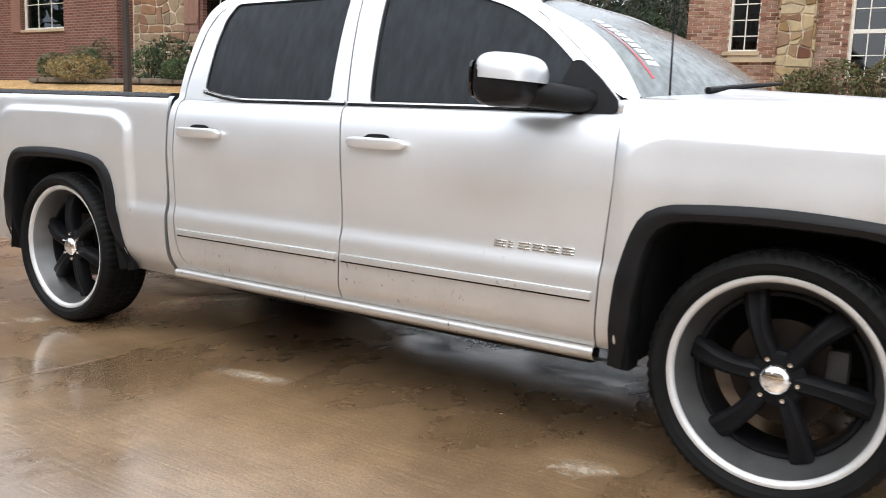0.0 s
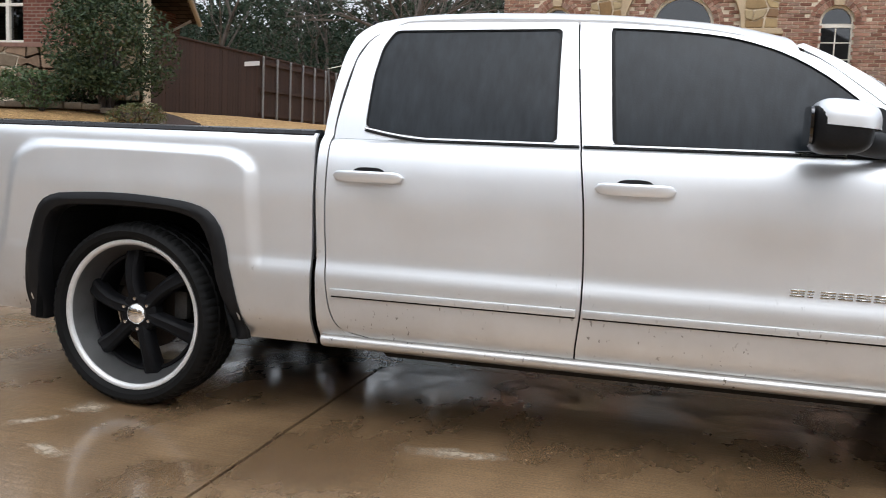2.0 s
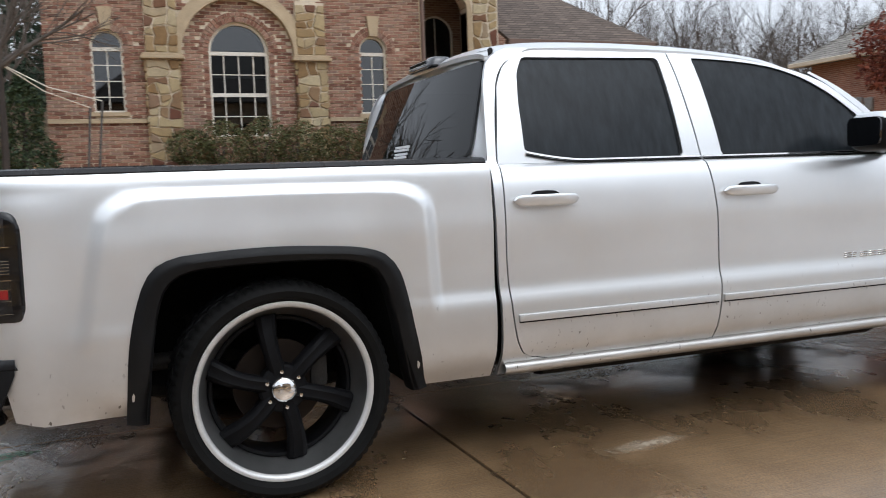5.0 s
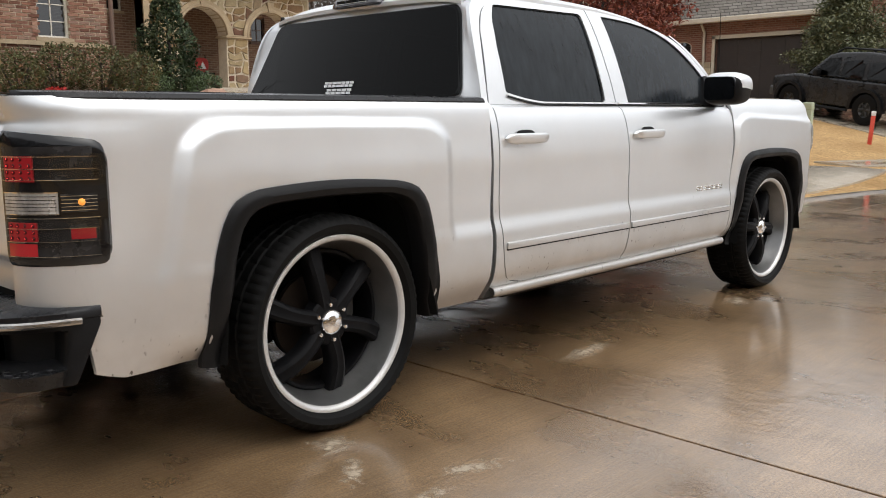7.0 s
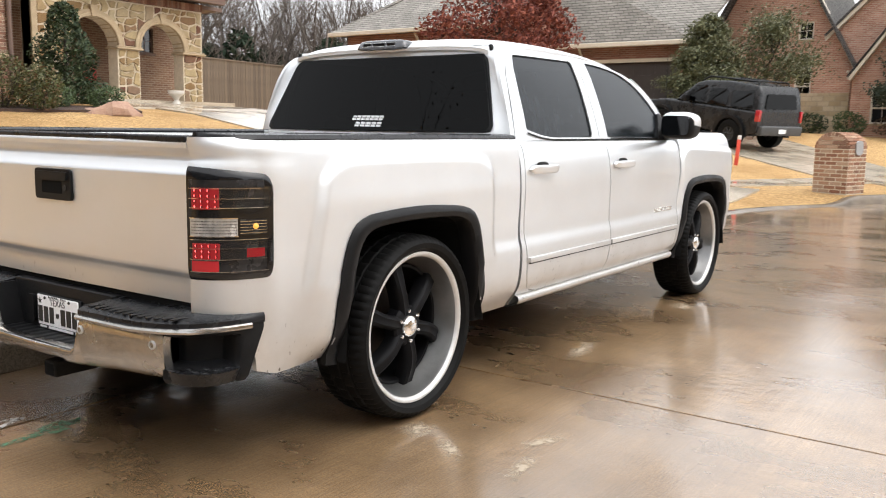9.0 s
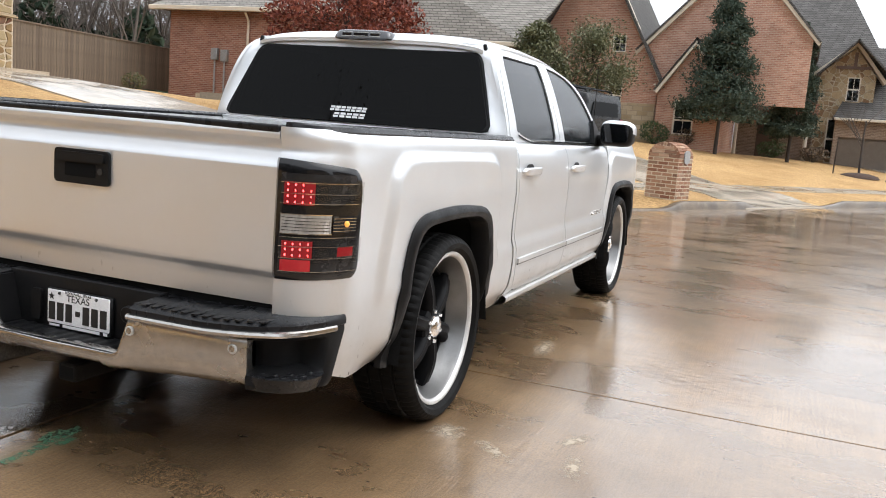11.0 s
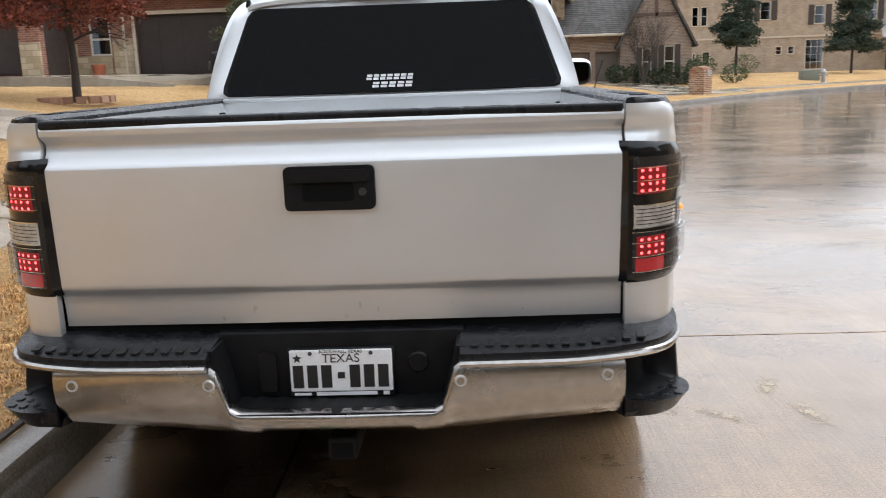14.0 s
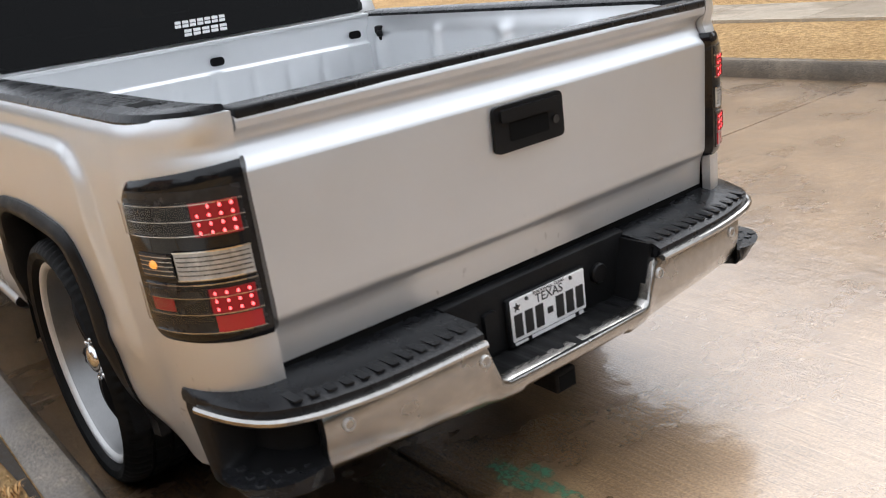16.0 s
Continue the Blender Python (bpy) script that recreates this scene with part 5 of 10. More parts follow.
def right_height(d, y):
    return float(np.interp(d, [0, 0.3, 2, 3.3, 10, 40, 500], [0.150, 0.165, 0.20, 0.22, 0.55, 0.9, 2.0]))


def kerb_frame(x, y):
    """Distance behind the left kerb and the nearest step of it."""
    best = min(range(len(KL)), key=lambda i: (KL[i].x - x) ** 2 + (KL[i].y - y) ** 2)
    return (Vector((x, y, 0)) - KL[best]).dot(NL[best]), best


def ground_z(x, y):
    d, i = kerb_frame(x, y)
    return left_height(max(0, d - 0.16), y) if d > 0.16 else 0.0


LD = [500, 300, 180, 120, 90, 70, 55, 45, 38, 32, 28, 25, 22.5, 20, 18, 16, 14.5, 13, 12, 11, 10, 9, 8, 7, 6, 5.2, 4.5, 3.9, 3.4, 3.1, 2.6, 2.1, 1.7, 1.2, 0.8, 0.4, 0.12, 0.0]
RD = [0.0, 0.12, 0.4, 0.9, 1.5, 2.2, 3.0, 4, 5, 6.5, 8, 10, 13, 17, 22, 30, 45, 70, 120, 200, 350, 500]


def rough_lawn(p):
    return 0.02 * noise.noise(p * 1.3) + 0.012 * noise.noise(p * 4.1)


rows = []
for i in range(len(KL)):
    row = []
    for d in LD:
        p = KL[i] + NL[i] * (d + 0.16)
        z = left_height(d, p.y) + (rough_lawn(p) if d > 0.3 else 0)
        row.append((p.x, p.y, z))
    a, b = KL[i] + NL[i] * 0.155, KR[i] + NR[i] * 0.155
    row += [(a.x, a.y, -0.12), (b.x, b.y, -0.12)]
    for d in RD:
        p = KR[i] + NR[i] * (d + 0.16)
        z = right_height(d, p.y) + (rough_lawn(p) if d > 0.3 else 0)
        row.append((p.x, p.y, z))
    rows.append(row)
n = len(rows[0])
verts = [p for r in rows for p in r]
faces = [(i * n + j, (i + 1) * n + j, (i + 1) * n + j + 1, i * n + j + 1) for i in range(len(rows) - 1) for j in range(n - 1)]


def make_lawn():
    m = material("dormant_straw_lawn", (0.45, 0.30, 0.12), 0.9, spec=0.2)
    big = noise_tex(m, 0.55, 5.0, 0.65)
    mid = noise_tex(m, 9.0, 5.0, 0.7)
    blade = noise_tex(m, 42.0, 6.0, 0.85)
    c = ramp(m, mid, [(0.25, (0.33, 0.172, 0.060)), (0.5, (0.64, 0.365, 0.138)), (0.75, (0.80, 0.50, 0.22))])
    c = blend(m, 0.62, c, ramp(m, blade, [(0.34, (0.125, 0.064, 0.020)), (0.62, (0.80, 0.57, 0.30))]))
    tuft = noise_tex(m, 19.0, 3.0, 0.6)
    c = blend(m, 0.38, c, ramp(m, tuft, [(0.38, (0.17, 0.085, 0.025)), (0.60, (0.88, 0.58, 0.27))]))
    c = blend(m, grey_ramp(m, big, [(0.42, 0.0), (0.70, 0.6)]), c, (0.33, 0.18, 0.06))
    wire(m, c, bsdf(m).inputs["Base Color"])
    wire(m, bump(m, blade, 0.9, 0.03, bump(m, tuft, 0.8, 0.05, bump(m, mid, 0.8, 0.06))), bsdf(m).inputs["Normal"])
    return m


LAWN = make_lawn()
ground = mk("ground", verts, faces, LAWN, smooth=60)
tagged(ground, "dormant straw-coloured lawn, wet and uneven, rising to the houses", "ground", kind="structure")


def make_concrete(name, dark, light, wet, tine=True, shine=(0.25, 0.6), coat=1.45, gloss=(0.05, 0.25), ripple=0.05, film_tint=None, blotch=1.0):
    m = material(name, light, 0.4)
    big = noise_tex(m, 0.8, 6.0, 0.6)
    mid = noise_tex(m, 5.0, 6.0, 0.65)
    fine = noise_tex(m, 110.0, 4.0, 0.8)
    pits = noise_tex(m, 230.0, 2.0, 0.6)
    lines = noise_tex(m, 30.0, 3.0, 0.7, (2.2, 0.07, 1.0)) if tine else mid
    c = ramp(m, mid, [(0.32, dark), (0.68, light)])
    c = blend(m, 0.52, c, ramp(m, fine, [(0.41, tuple(v * 0.35 for v in dark)), (0.59, tuple(min(1, v * 1.3) for v in light))]))
    grit = noise_tex(m, 75.0, 2.0, 0.5)
    c = blend(m, grey_ramp(m, grit, [(0.69, 0.0), (0.73, 0.55)]), c, tuple(min(1, v * 1.9) for v in light))
    if tine:
        c = blend(m, 0.5, c, grey_ramp(m, lines, [(0.38, 0.62), (0.60, 1.15)]), "MULTIPLY")
    c = blend(m, grey_ramp(m, pits, [(0.66, 0.0), (0.72, 0.7)]), c, tuple(v * 0.3 for v in dark))
    c = blend(m, grey_ramp(m, big, [(0.42, 0.0), (0.66, 0.6 * blotch)]), c, tuple(v * 0.55 for v in dark))
    chalk = noise_tex(m, 2.3, 6.0, 0.75, (1.0, 1.0, 1.0))
    c = blend(m, grey_ramp(m, chalk, [(0.66, 0.0), (0.74, 0.32)]), c, tuple(min(1, v * 1.6) for v in light))
    wetness = noise_tex(m, 1.1, 5.0, 0.62, wet)
    c = blend(m, grey_ramp(m, wetness, [(0.45, 0.45 * blotch), (0.52, 0.0)]), c, tuple(v * 0.75 for v in dark))
    wire(m, c, bsdf(m).inputs["Base Color"])
    wire(m, grey_ramp(m, wetness, [(0.36, shine[0]), (0.66, shine[1])]), bsdf(m).inputs["Roughness"])
    wire(m, grey_ramp(m, wetness, [(0.45, 1.0), (0.80, 0.9)]), bsdf(m).inputs["Coat Weight"])
    wire(m, grey_ramp(m, wetness, [(0.45, gloss[0]), (0.55, gloss[1])]), bsdf(m).inputs["Coat Roughness"])
    bsdf(m).inputs["Coat IOR"].default_value = coat
    bsdf(m).inputs["Specular IOR Level"].default_value = 0.25
    if film_tint:
        bsdf(m).inputs["IOR"].default_value = 2.1
        bsdf(m).inputs["Specular IOR Level"].default_value = 0.48
        bsdf(m).inputs["Specular Tint"].default_value = (*film_tint, 1)
    film = bump(m, noise_tex(m, 70.0, 4.0, 0.7, (1.6, 0.5, 1.0)), 0.07, 0.002)
    film = bump(m, noise_tex(m, 13.0, 4.0, 0.55, (0.8, 1.3, 1.0)), ripple, 0.013, film)
    patchy = m.node_tree.nodes.new("ShaderNodeMath")
    patchy.operation = "MULTIPLY"
    wire(m, grey_ramp(m, noise_tex(m, 0.55, 3.0, 0.6), [(0.46, 0.10), (0.60, 1.0)]), patchy.inputs[0])
    patchy.inputs[1].default_value = ripple
    wire(m, patchy.outputs[0], film.node.inputs["Strength"])
    film = bump(m, lines, 0.05 if tine else 0.0, 0.003, film)
    wire(m, bump(m, fine, 0.10, 0.002, film), bsdf(m).inputs["Coat Normal"])
    nrm = bump(m, lines, 0.7 if tine else 0.3, 0.004)
    nrm = bump(m, mid, 0.18, 0.012, nrm)
    wire(m, bump(m, fine, 0.5, 0.003, nrm), bsdf(m).inputs["Normal"])
    return m


STREET = make_concrete("wet_street_concrete", (0.15, 0.091, 0.046), (0.37, 0.24, 0.128), (0.8, 1.3, 1.0), True, (0.22, 0.40), coat=1.68, gloss=(0.02, 0.10), ripple=0.36, film_tint=(1.0, 0.76, 0.56))
KERB = make_concrete("wet_kerb_concrete", (0.08, 0.062, 0.043), (0.26, 0.204, 0.147), (1.0, 1.0, 1.0), False, (0.3, 0.65), coat=1.22)
WALK = make_concrete("wet_pale_concrete", (0.40, 0.33, 0.245), (0.60, 0.52, 0.41), (1.0, 1.0, 1.0), False, (0.3, 0.65), coat=1.5, ripple=0.12, blotch=0.25)
JOINT = mottled("dirty_joint", (0.009, 0.007, 0.005), (0.026, 0.019, 0.013), 12.0, (0.6, 0.9), 80.0, 0.4, 0.004)
# bed below the slabs
v, f = [], []
for i in range(len(KL)):
    v += [tuple(KL[i] + Vector((0, 0, -0.018))), tuple(KR[i] + Vector((0, 0, -0.018)))]
f = [(2 * i, 2 * i + 1, 2 * i + 3, 2 * i + 2) for i in range(len(KL) - 1)]
road = mk("road", v, f, JOINT, smooth=0)
tagged(road, "wet tan concrete street of jointed slabs", "road", kind="structure")


def edge_x(line, y):
    return float(np.interp(y, [p.y for p in line], [p.x for p in line]))


def slab(corners, bevel=0.003, top=0.0, deep=-0.02, mat=None, name="slab", parent=None):
    """A slab from its plan corners, with a worn edge."""
    c = sum((Vector((*p, 0)) for p in corners), Vector()) / len(corners)
    n = len(corners)
    ins = [Vector((*p, 0)) + (c - Vector((*p, 0))).normalized() * bevel * 1.4 for p in corners]
    verts = [(p.x, p.y, top) for p in ins] + [(p[0], p[1], top - bevel * 0.8) for p in corners] + [(p[0], p[1], deep) for p in corners]
    faces = [tuple(range(n))]
    for k in range(2):
        o = k * n
        faces += [(o + i, o + n + i, o + n + (i + 1) % n, o + (i + 1) % n) for i in range(n)]
    return mk(name, verts, faces, mat or STREET, parent or road, smooth=0)


JY = [0.775 + 3.62 * k for k in range(-16, 30)]
gap = 0.0075
for k in range(len(JY) - 1):
    y0, y1 = JY[k] + gap, JY[k + 1] - gap
    far = y1 > 9
    if y1 < 70 and JY[k] > -60:
        m = 8 if far else 2
        ys = list(np.linspace(y0, y1, m))
        lft = [(edge_x(KL, y), y) for y in ys]
        mid = [(edge_x(KL, y) + 0.765, y) for y in ys]
        rgt = [(edge_x(KR, y), y) for y in ys]
        slab(lft + [(x - gap, y) for x, y in reversed(mid)])
        slab([(x + gap, y) for x, y in mid] + list(reversed(rgt)))
# kerbs
def kerb(line, nrm, name, label):
    v, f = [], []
    prof = [(-0.02, -0.10), (-0.006, 0.0), (0.008, 0.06), (0.022, 0.128), (0.045, 0.150), (0.15, 0.153), (0.165, 0.145), (0.165, -0.1)]
    keep = [i for i in range(len(line)) if line[i].y > -45]
    for i in keep:
        for d, z in prof:
            p = line[i] + nrm[i] * d
            low = dropped(line[i].y) if line is KL and z > 0 else 0.0
            v.append((p.x, p.y, z * (1 - 0.82 * low)))
    k = len(prof)
    f = [(i * k + j, i * k + j + 1, (i + 1) * k + j + 1, (i + 1) * k + j) for i in range(len(keep) - 1) for j in range(k - 1)]
    ob = mk(name, v, f, KERB, smooth=40)
    return tagged(ob, label, "kerb", kind="structure")


kerb(KL, NL, "kerb_left", "wet grey concrete kerb along the lawn")
kerb(KR, NR, "kerb_right", "wet grey concrete kerb across the street")


# Dark strip painted as the shadow under the lawn's overhanging edge.
def edge_shadow(line, nrm, name):
    v = []
    keep = [i for i in range(len(line) - 1) if -12 < line[i].y < 12 and dropped(line[i].y) < 0.02]
    dense = [line[i].lerp(line[i + 1], k / 8) for i in keep for k in range(8)]
    side = [nrm[i] for i in keep for k in range(8)]
    for p, q in zip(dense, side):
        w = 0.032 + 0.007 * math.sin(p.y * 5.0) + 0.004 * math.sin(p.y * 11.0)
        for d in (0.164, 0.168, 0.168 + w):
            e = p + q * d
            v.append((e.x, e.y, 0.148 + (0.012 if d > 0.165 else 0.0)))
    f = [(i * 3 + j, i * 3 + j + 1, i * 3 + j + 4, i * 3 + j + 3) for i in range(len(dense) - 1) for j in range(2) if (dense[i + 1] - dense[i]).length < 1.0]
    return tagged(mk(name, v, f, EDGE_SHADOW), "dark soil-coloured strip painted as the shadow gap between lawn and kerb", "soil", kind="structure")


EDGE_SHADOW = mottled("lawn_edge_shadow", (0.012, 0.008, 0.005), (0.05, 0.034, 0.02), 40.0, (0.6, 0.9), 120.0, 0.8, 0.006)
edge_shadow(KL, NL, "soil_edge_left")


# ---- water running in the gutter ----
def make_water():
    m = bpy.data.materials.new("running_rain_water")
    m.use_nodes = True
    nt = m.node_tree
    nt.nodes.clear()
    swell = bump(m, noise_tex(m, 7.0, 3.0, 0.5, (1.0, 1.8, 1.0)), 0.28, 0.012)
    ripple = bump(m, noise_tex(m, 34.0, 3.0, 0.6, (1.0, 2.2, 1.0)), 0.42, 0.006, swell)
    fresnel = node(m, "ShaderNodeFresnel", IOR=1.45)
    clear = nt.nodes.new("ShaderNodeBsdfTransparent")
    clear.inputs["Color"].default_value = (1.0, 1.0, 1.0, 1)
    shine = nt.nodes.new("ShaderNodeBsdfGlossy")
    shine.inputs["Roughness"].default_value = 0.03
    mix = nt.nodes.new("ShaderNodeMixShader")
    wire(m, ripple, fresnel.inputs["Normal"])
    wire(m, ripple, shine.inputs["Normal"])
    place = nt.nodes.new("ShaderNodeSeparateXYZ")
    wire(m, nt.nodes.new("ShaderNodeNewGeometry").outputs["Position"], place.inputs[0])
    shore = nt.nodes.new("ShaderNodeMath")
    shore.operation = "MULTIPLY_ADD"
    wire(m, place.outputs[0], shore.inputs[0])
    shore.inputs[1].default_value = -0.55
    wire(m, noise_tex(m, 2.6, 4.0, 0.6), shore.inputs[2])
    depth = nt.nodes.new("ShaderNodeMath")
    depth.operation = "MULTIPLY"
    wire(m, fresnel.outputs[0], depth.inputs[0])
    wire(m, grey_ramp(m, shore.outputs[0], [(0.36, 0.0), (0.58, 1.0)]), depth.inputs[1])
    wire(m, depth.outputs[0], mix.inputs[0])
    wire(m, clear.outputs[0], mix.inputs[1])
    wire(m, shine.outputs[0], mix.inputs[2])
    wire(m, mix.outputs[0], nt.nodes.new("ShaderNodeOutputMaterial").inputs["Surface"])
    return m


def water_edge(y):
    return 0.30 + 0.16 * math.sin(y * 1.7 + 0.6) + 0.07 * math.sin(y * 5.3) + 0.03 * math.sin(y * 13.1)


v, f = grid_mesh(lambda y, t: (-1.045 + (water_edge(y) * sstep((y + 1.25) / 0.6) - 0.45 * (1 - sstep((y + 1.25) / 0.6)) + 1.045) * t, y, 0.008 - 0.006 * t**8), np.linspace(-1.7, 7.5, 160), np.linspace(0, 1, 10))
water = mk("water", v, f, make_water(), smooth=60)
water.visible_shadow = False
tagged(water, "thin sheet of rippled rain water running along the gutter", "water", kind="structure")


# ---- building materials ----
def wall_coords(m):
    """Running length along a wall, and height."""
    co = m.node_tree.nodes.new("ShaderNodeTexCoord")
    sep = m.node_tree.nodes.new("ShaderNodeSeparateXYZ")
    add = m.node_tree.nodes.new("ShaderNodeMath")
    com = m.node_tree.nodes.new("ShaderNodeCombineXYZ")
    wire(m, co.outputs["Object"], sep.inputs[0])
    wire(m, sep.outputs[0], add.inputs[0])
    wire(m, sep.outputs[1], add.inputs[1])
    wire(m, add.outputs[0], com.inputs[0])
    wire(m, sep.outputs[2], com.inputs[1])
    return com.outputs[0]


def make_brick(name, a, b, mortar, width=0.205, height=0.068, joint=0.010):
    m = material(name, a, 0.85, spec=0.25)
    t = m.node_tree.nodes.new("ShaderNodeTexBrick")
    wire(m, wall_coords(m), t.inputs["Vector"])
    t.inputs["Color1"].default_value, t.inputs["Color2"].default_value, t.inputs["Mortar"].default_value = (*a, 1), (*b, 1), (*mortar, 1)
    t.inputs["Scale"].default_value, t.inputs["Mortar Size"].default_value = 1.0, joint
    t.inputs["Brick Width"].default_value, t.inputs["Row Height"].default_value = width, height
    t.inputs["Bias"].default_value = 0.0
    stain = noise_tex(m, 1.4, 5.0, 0.65)
    grain = noise_tex(m, 70.0, 3.0, 0.6)
    c = blend(m, 0.5, t.outputs["Color"], ramp(m, stain, [(0.3, (0.55, 0.5, 0.48)), (0.7, (1.15, 1.1, 1.05))]), "MULTIPLY")
    c = blend(m, 0.25, c, grey_ramp(m, grain, [(0.3, 0.4), (0.7, 1.2)]), "MULTIPLY")
    wire(m, c, bsdf(m).inputs["Base Color"])
    inv = m.node_tree.nodes.new("ShaderNodeMath")
    inv.operation = "SUBTRACT"
    inv.inputs[0].default_value = 1.0
    wire(m, t.outputs["Fac"], inv.inputs[1])
    wire(m, bump(m, grain, 0.4, 0.004, bump(m, inv.outputs[0], 0.8, 0.012)), bsdf(m).inputs["Normal"])
    return m


def make_piece(name, colours, rough=0.85, by_object=False):
    """Bricks or stones, each with its own tint."""
    m = material(name, colours[0], rough, spec=0.25)
    if by_object:
        r = m.node_tree.nodes.new("ShaderNodeObjectInfo").outputs["Random"]
    else:
        r = m.node_tree.nodes.new("ShaderNodeNewGeometry").outputs["Random Per Island"]
    n = len(colours)
    c = ramp(m, r, [((i + 0.5) / n, col) for i, col in enumerate(colours)])
    grain = noise_tex(m, 30.0, 4.0, 0.65)
    blot = noise_tex(m, 7.0, 4.0, 0.6)
    c = blend(m, 0.55, c, grey_ramp(m, blot, [(0.3, 0.6), (0.7, 1.15)]), "MULTIPLY")
    c = blend(m, 0.3, c, grey_ramp(m, grain, [(0.3, 0.5), (0.7, 1.2)]), "MULTIPLY")
    wire(m, c, bsdf(m).inputs["Base Color"])
    wire(m, bump(m, grain, 0.5, 0.008, bump(m, blot, 0.4, 0.02)), bsdf(m).inputs["Normal"])
    return m


def make_stone_wall(name, colours, mortar, scale=3.2):
    m = material(name, colours[0], 0.85, spec=0.25)
    v = m.node_tree.nodes.new("ShaderNodeTexVoronoi")
    e = m.node_tree.nodes.new("ShaderNodeTexVoronoi")
    e.feature = "DISTANCE_TO_EDGE"
    at = wall_coords(m)
    for x in (v, e):
        x.inputs["Scale"].default_value = scale
        wire(m, at, x.inputs["Vector"])
    sep = m.node_tree.nodes.new("ShaderNodeSeparateColor")
    wire(m, v.outputs["Color"], sep.inputs[0])
    n = len(colours)
    c = ramp(m, sep.outputs[0], [((i + 0.5) / n, col) for i, col in enumerate(colours)])
    edge = grey_ramp(m, e.outputs["Distance"], [(0.02, 1.0), (0.06, 0.0)])
    c = blend(m, edge, c, mortar)
    c = blend(m, 0.35, c, grey_ramp(m, noise_tex(m, 12.0, 4.0), [(0.3, 0.5), (0.7, 1.2)]), "MULTIPLY")
    wire(m, c, bsdf(m).inputs["Base Color"])
    wire(m, bump(m, grey_ramp(m, e.outputs["Distance"], [(0.0, 0.0), (0.08, 1.0)]), 0.8, 0.03), bsdf(m).inputs["Normal"])
    return m


def make_shingle(name, a, b):
    m = material(name, a, 0.85, spec=0.3)
    t = m.node_tree.nodes.new("ShaderNodeTexBrick")
    wire(m, wall_coords(m), t.inputs["Vector"])
    t.inputs["Color1"].default_value, t.inputs["Color2"].default_value = (*a, 1), (*b, 1)
    t.inputs["Mortar"].default_value = (*(v * 0.45 for v in a), 1)
    t.inputs["Scale"].default_value, t.inputs["Mortar Size"].default_value = 1.0, 0.012
    t.inputs["Brick Width"].default_value, t.inputs["Row Height"].default_value = 0.32, 0.10
    c = blend(m, 0.6, t.outputs["Color"], grey_ramp(m, noise_tex(m, 1.2, 5.0), [(0.3, 0.65), (0.7, 1.15)]), "MULTIPLY")
    wire(m, c, bsdf(m).inputs["Base Color"])
    wire(m, bump(m, t.outputs["Fac"], 0.6, -0.012), bsdf(m).inputs["Normal"])
    return m


MORTAR = mottled("pale_mortar", (0.50, 0.42, 0.31), (0.68, 0.59, 0.46), 8.0, (0.8, 0.95), 60.0, 0.4, 0.006)
BRICK_A = make_piece("rose_brick_pieces", [(0.17, 0.080, 0.055), (0.25, 0.125, 0.085), (0.31, 0.165, 0.115), (0.36, 0.22, 0.16), (0.26, 0.165, 0.125)])
STONE_A = make_piece("golden_stone_pieces", [(0.42, 0.33, 0.19), (0.34, 0.26, 0.15), (0.48, 0.40, 0.26), (0.14, 0.055, 0.035), (0.40, 0.30, 0.16), (0.24, 0.15, 0.07)], by_object=True)
STONE_B = make_piece("rust_stone_pieces", [(0.27, 0.15, 0.085), (0.27, 0.20, 0.125), (0.35, 0.27, 0.18), (0.22, 0.11, 0.065), (0.20, 0.15, 0.10)], by_object=True)
CAST = mottled("cast_stone", (0.33, 0.25, 0.155), (0.46, 0.36, 0.235), 5.0, (0.75, 0.9), 60.0, 0.4, 0.005)
BRICK_TEX_A = make_brick("rose_brick_wall", (0.24, 0.11, 0.075), (0.38, 0.20, 0.14), (0.47, 0.38, 0.29))
# Darker copy of the rose brick, with porch and recess shade in its colour.
BRICK_TEX_SHADED = make_brick("shaded_porch_brick", (0.20, 0.11, 0.075), (0.30, 0.19, 0.13), (0.36, 0.29, 0.22))
BRICK_TEX_B = make_brick("red_brick_wall", (0.13, 0.045, 0.032), (0.20, 0.080, 0.056), (0.24, 0.185, 0.15))
BRICK_TEX_C = make_brick("orange_red_brick_wall", (0.23, 0.095, 0.066), (0.35, 0.165, 0.12), (0.36, 0.27, 0.21))
BRICK_TEX_D = make_brick("pink_red_brick_wall", (0.42, 0.21, 0.150), (0.58, 0.335, 0.25), (0.58, 0.47, 0.38))
BRICK_TEX_E = make_brick("brown_grey_brick_wall", (0.27, 0.20, 0.155), (0.39, 0.30, 0.24), (0.48, 0.41, 0.34))
BRICK_TEX_F = make_brick("beige_brick_wall", (0.40, 0.32, 0.23), (0.52, 0.43, 0.33), (0.55, 0.48, 0.39))
STONE_TEX_C = make_brick("pale_ashlar", (0.44, 0.35, 0.22), (0.62, 0.53, 0.38), (0.40, 0.34, 0.25), 0.42, 0.19, 0.014)
STONE_TEX_E = make_stone_wall("mixed_rubble", [(0.40, 0.30, 0.18), (0.22, 0.13, 0.07), (0.46, 0.37, 0.24), (0.34, 0.24, 0.14)], (0.52, 0.45, 0.34), 3.4)
SHINGLE_C = make_shingle("grey_tan_shingles", (0.21, 0.195, 0.172), (0.30, 0.275, 0.245))
SHINGLE_D = make_shingle("dark_grey_shingles", (0.085, 0.079, 0.074), (0.125, 0.117, 0.110))
SHINGLE_BROWN = make_shingle("brown_shingles", (0.10, 0.075, 0.06), (0.16, 0.12, 0.095))
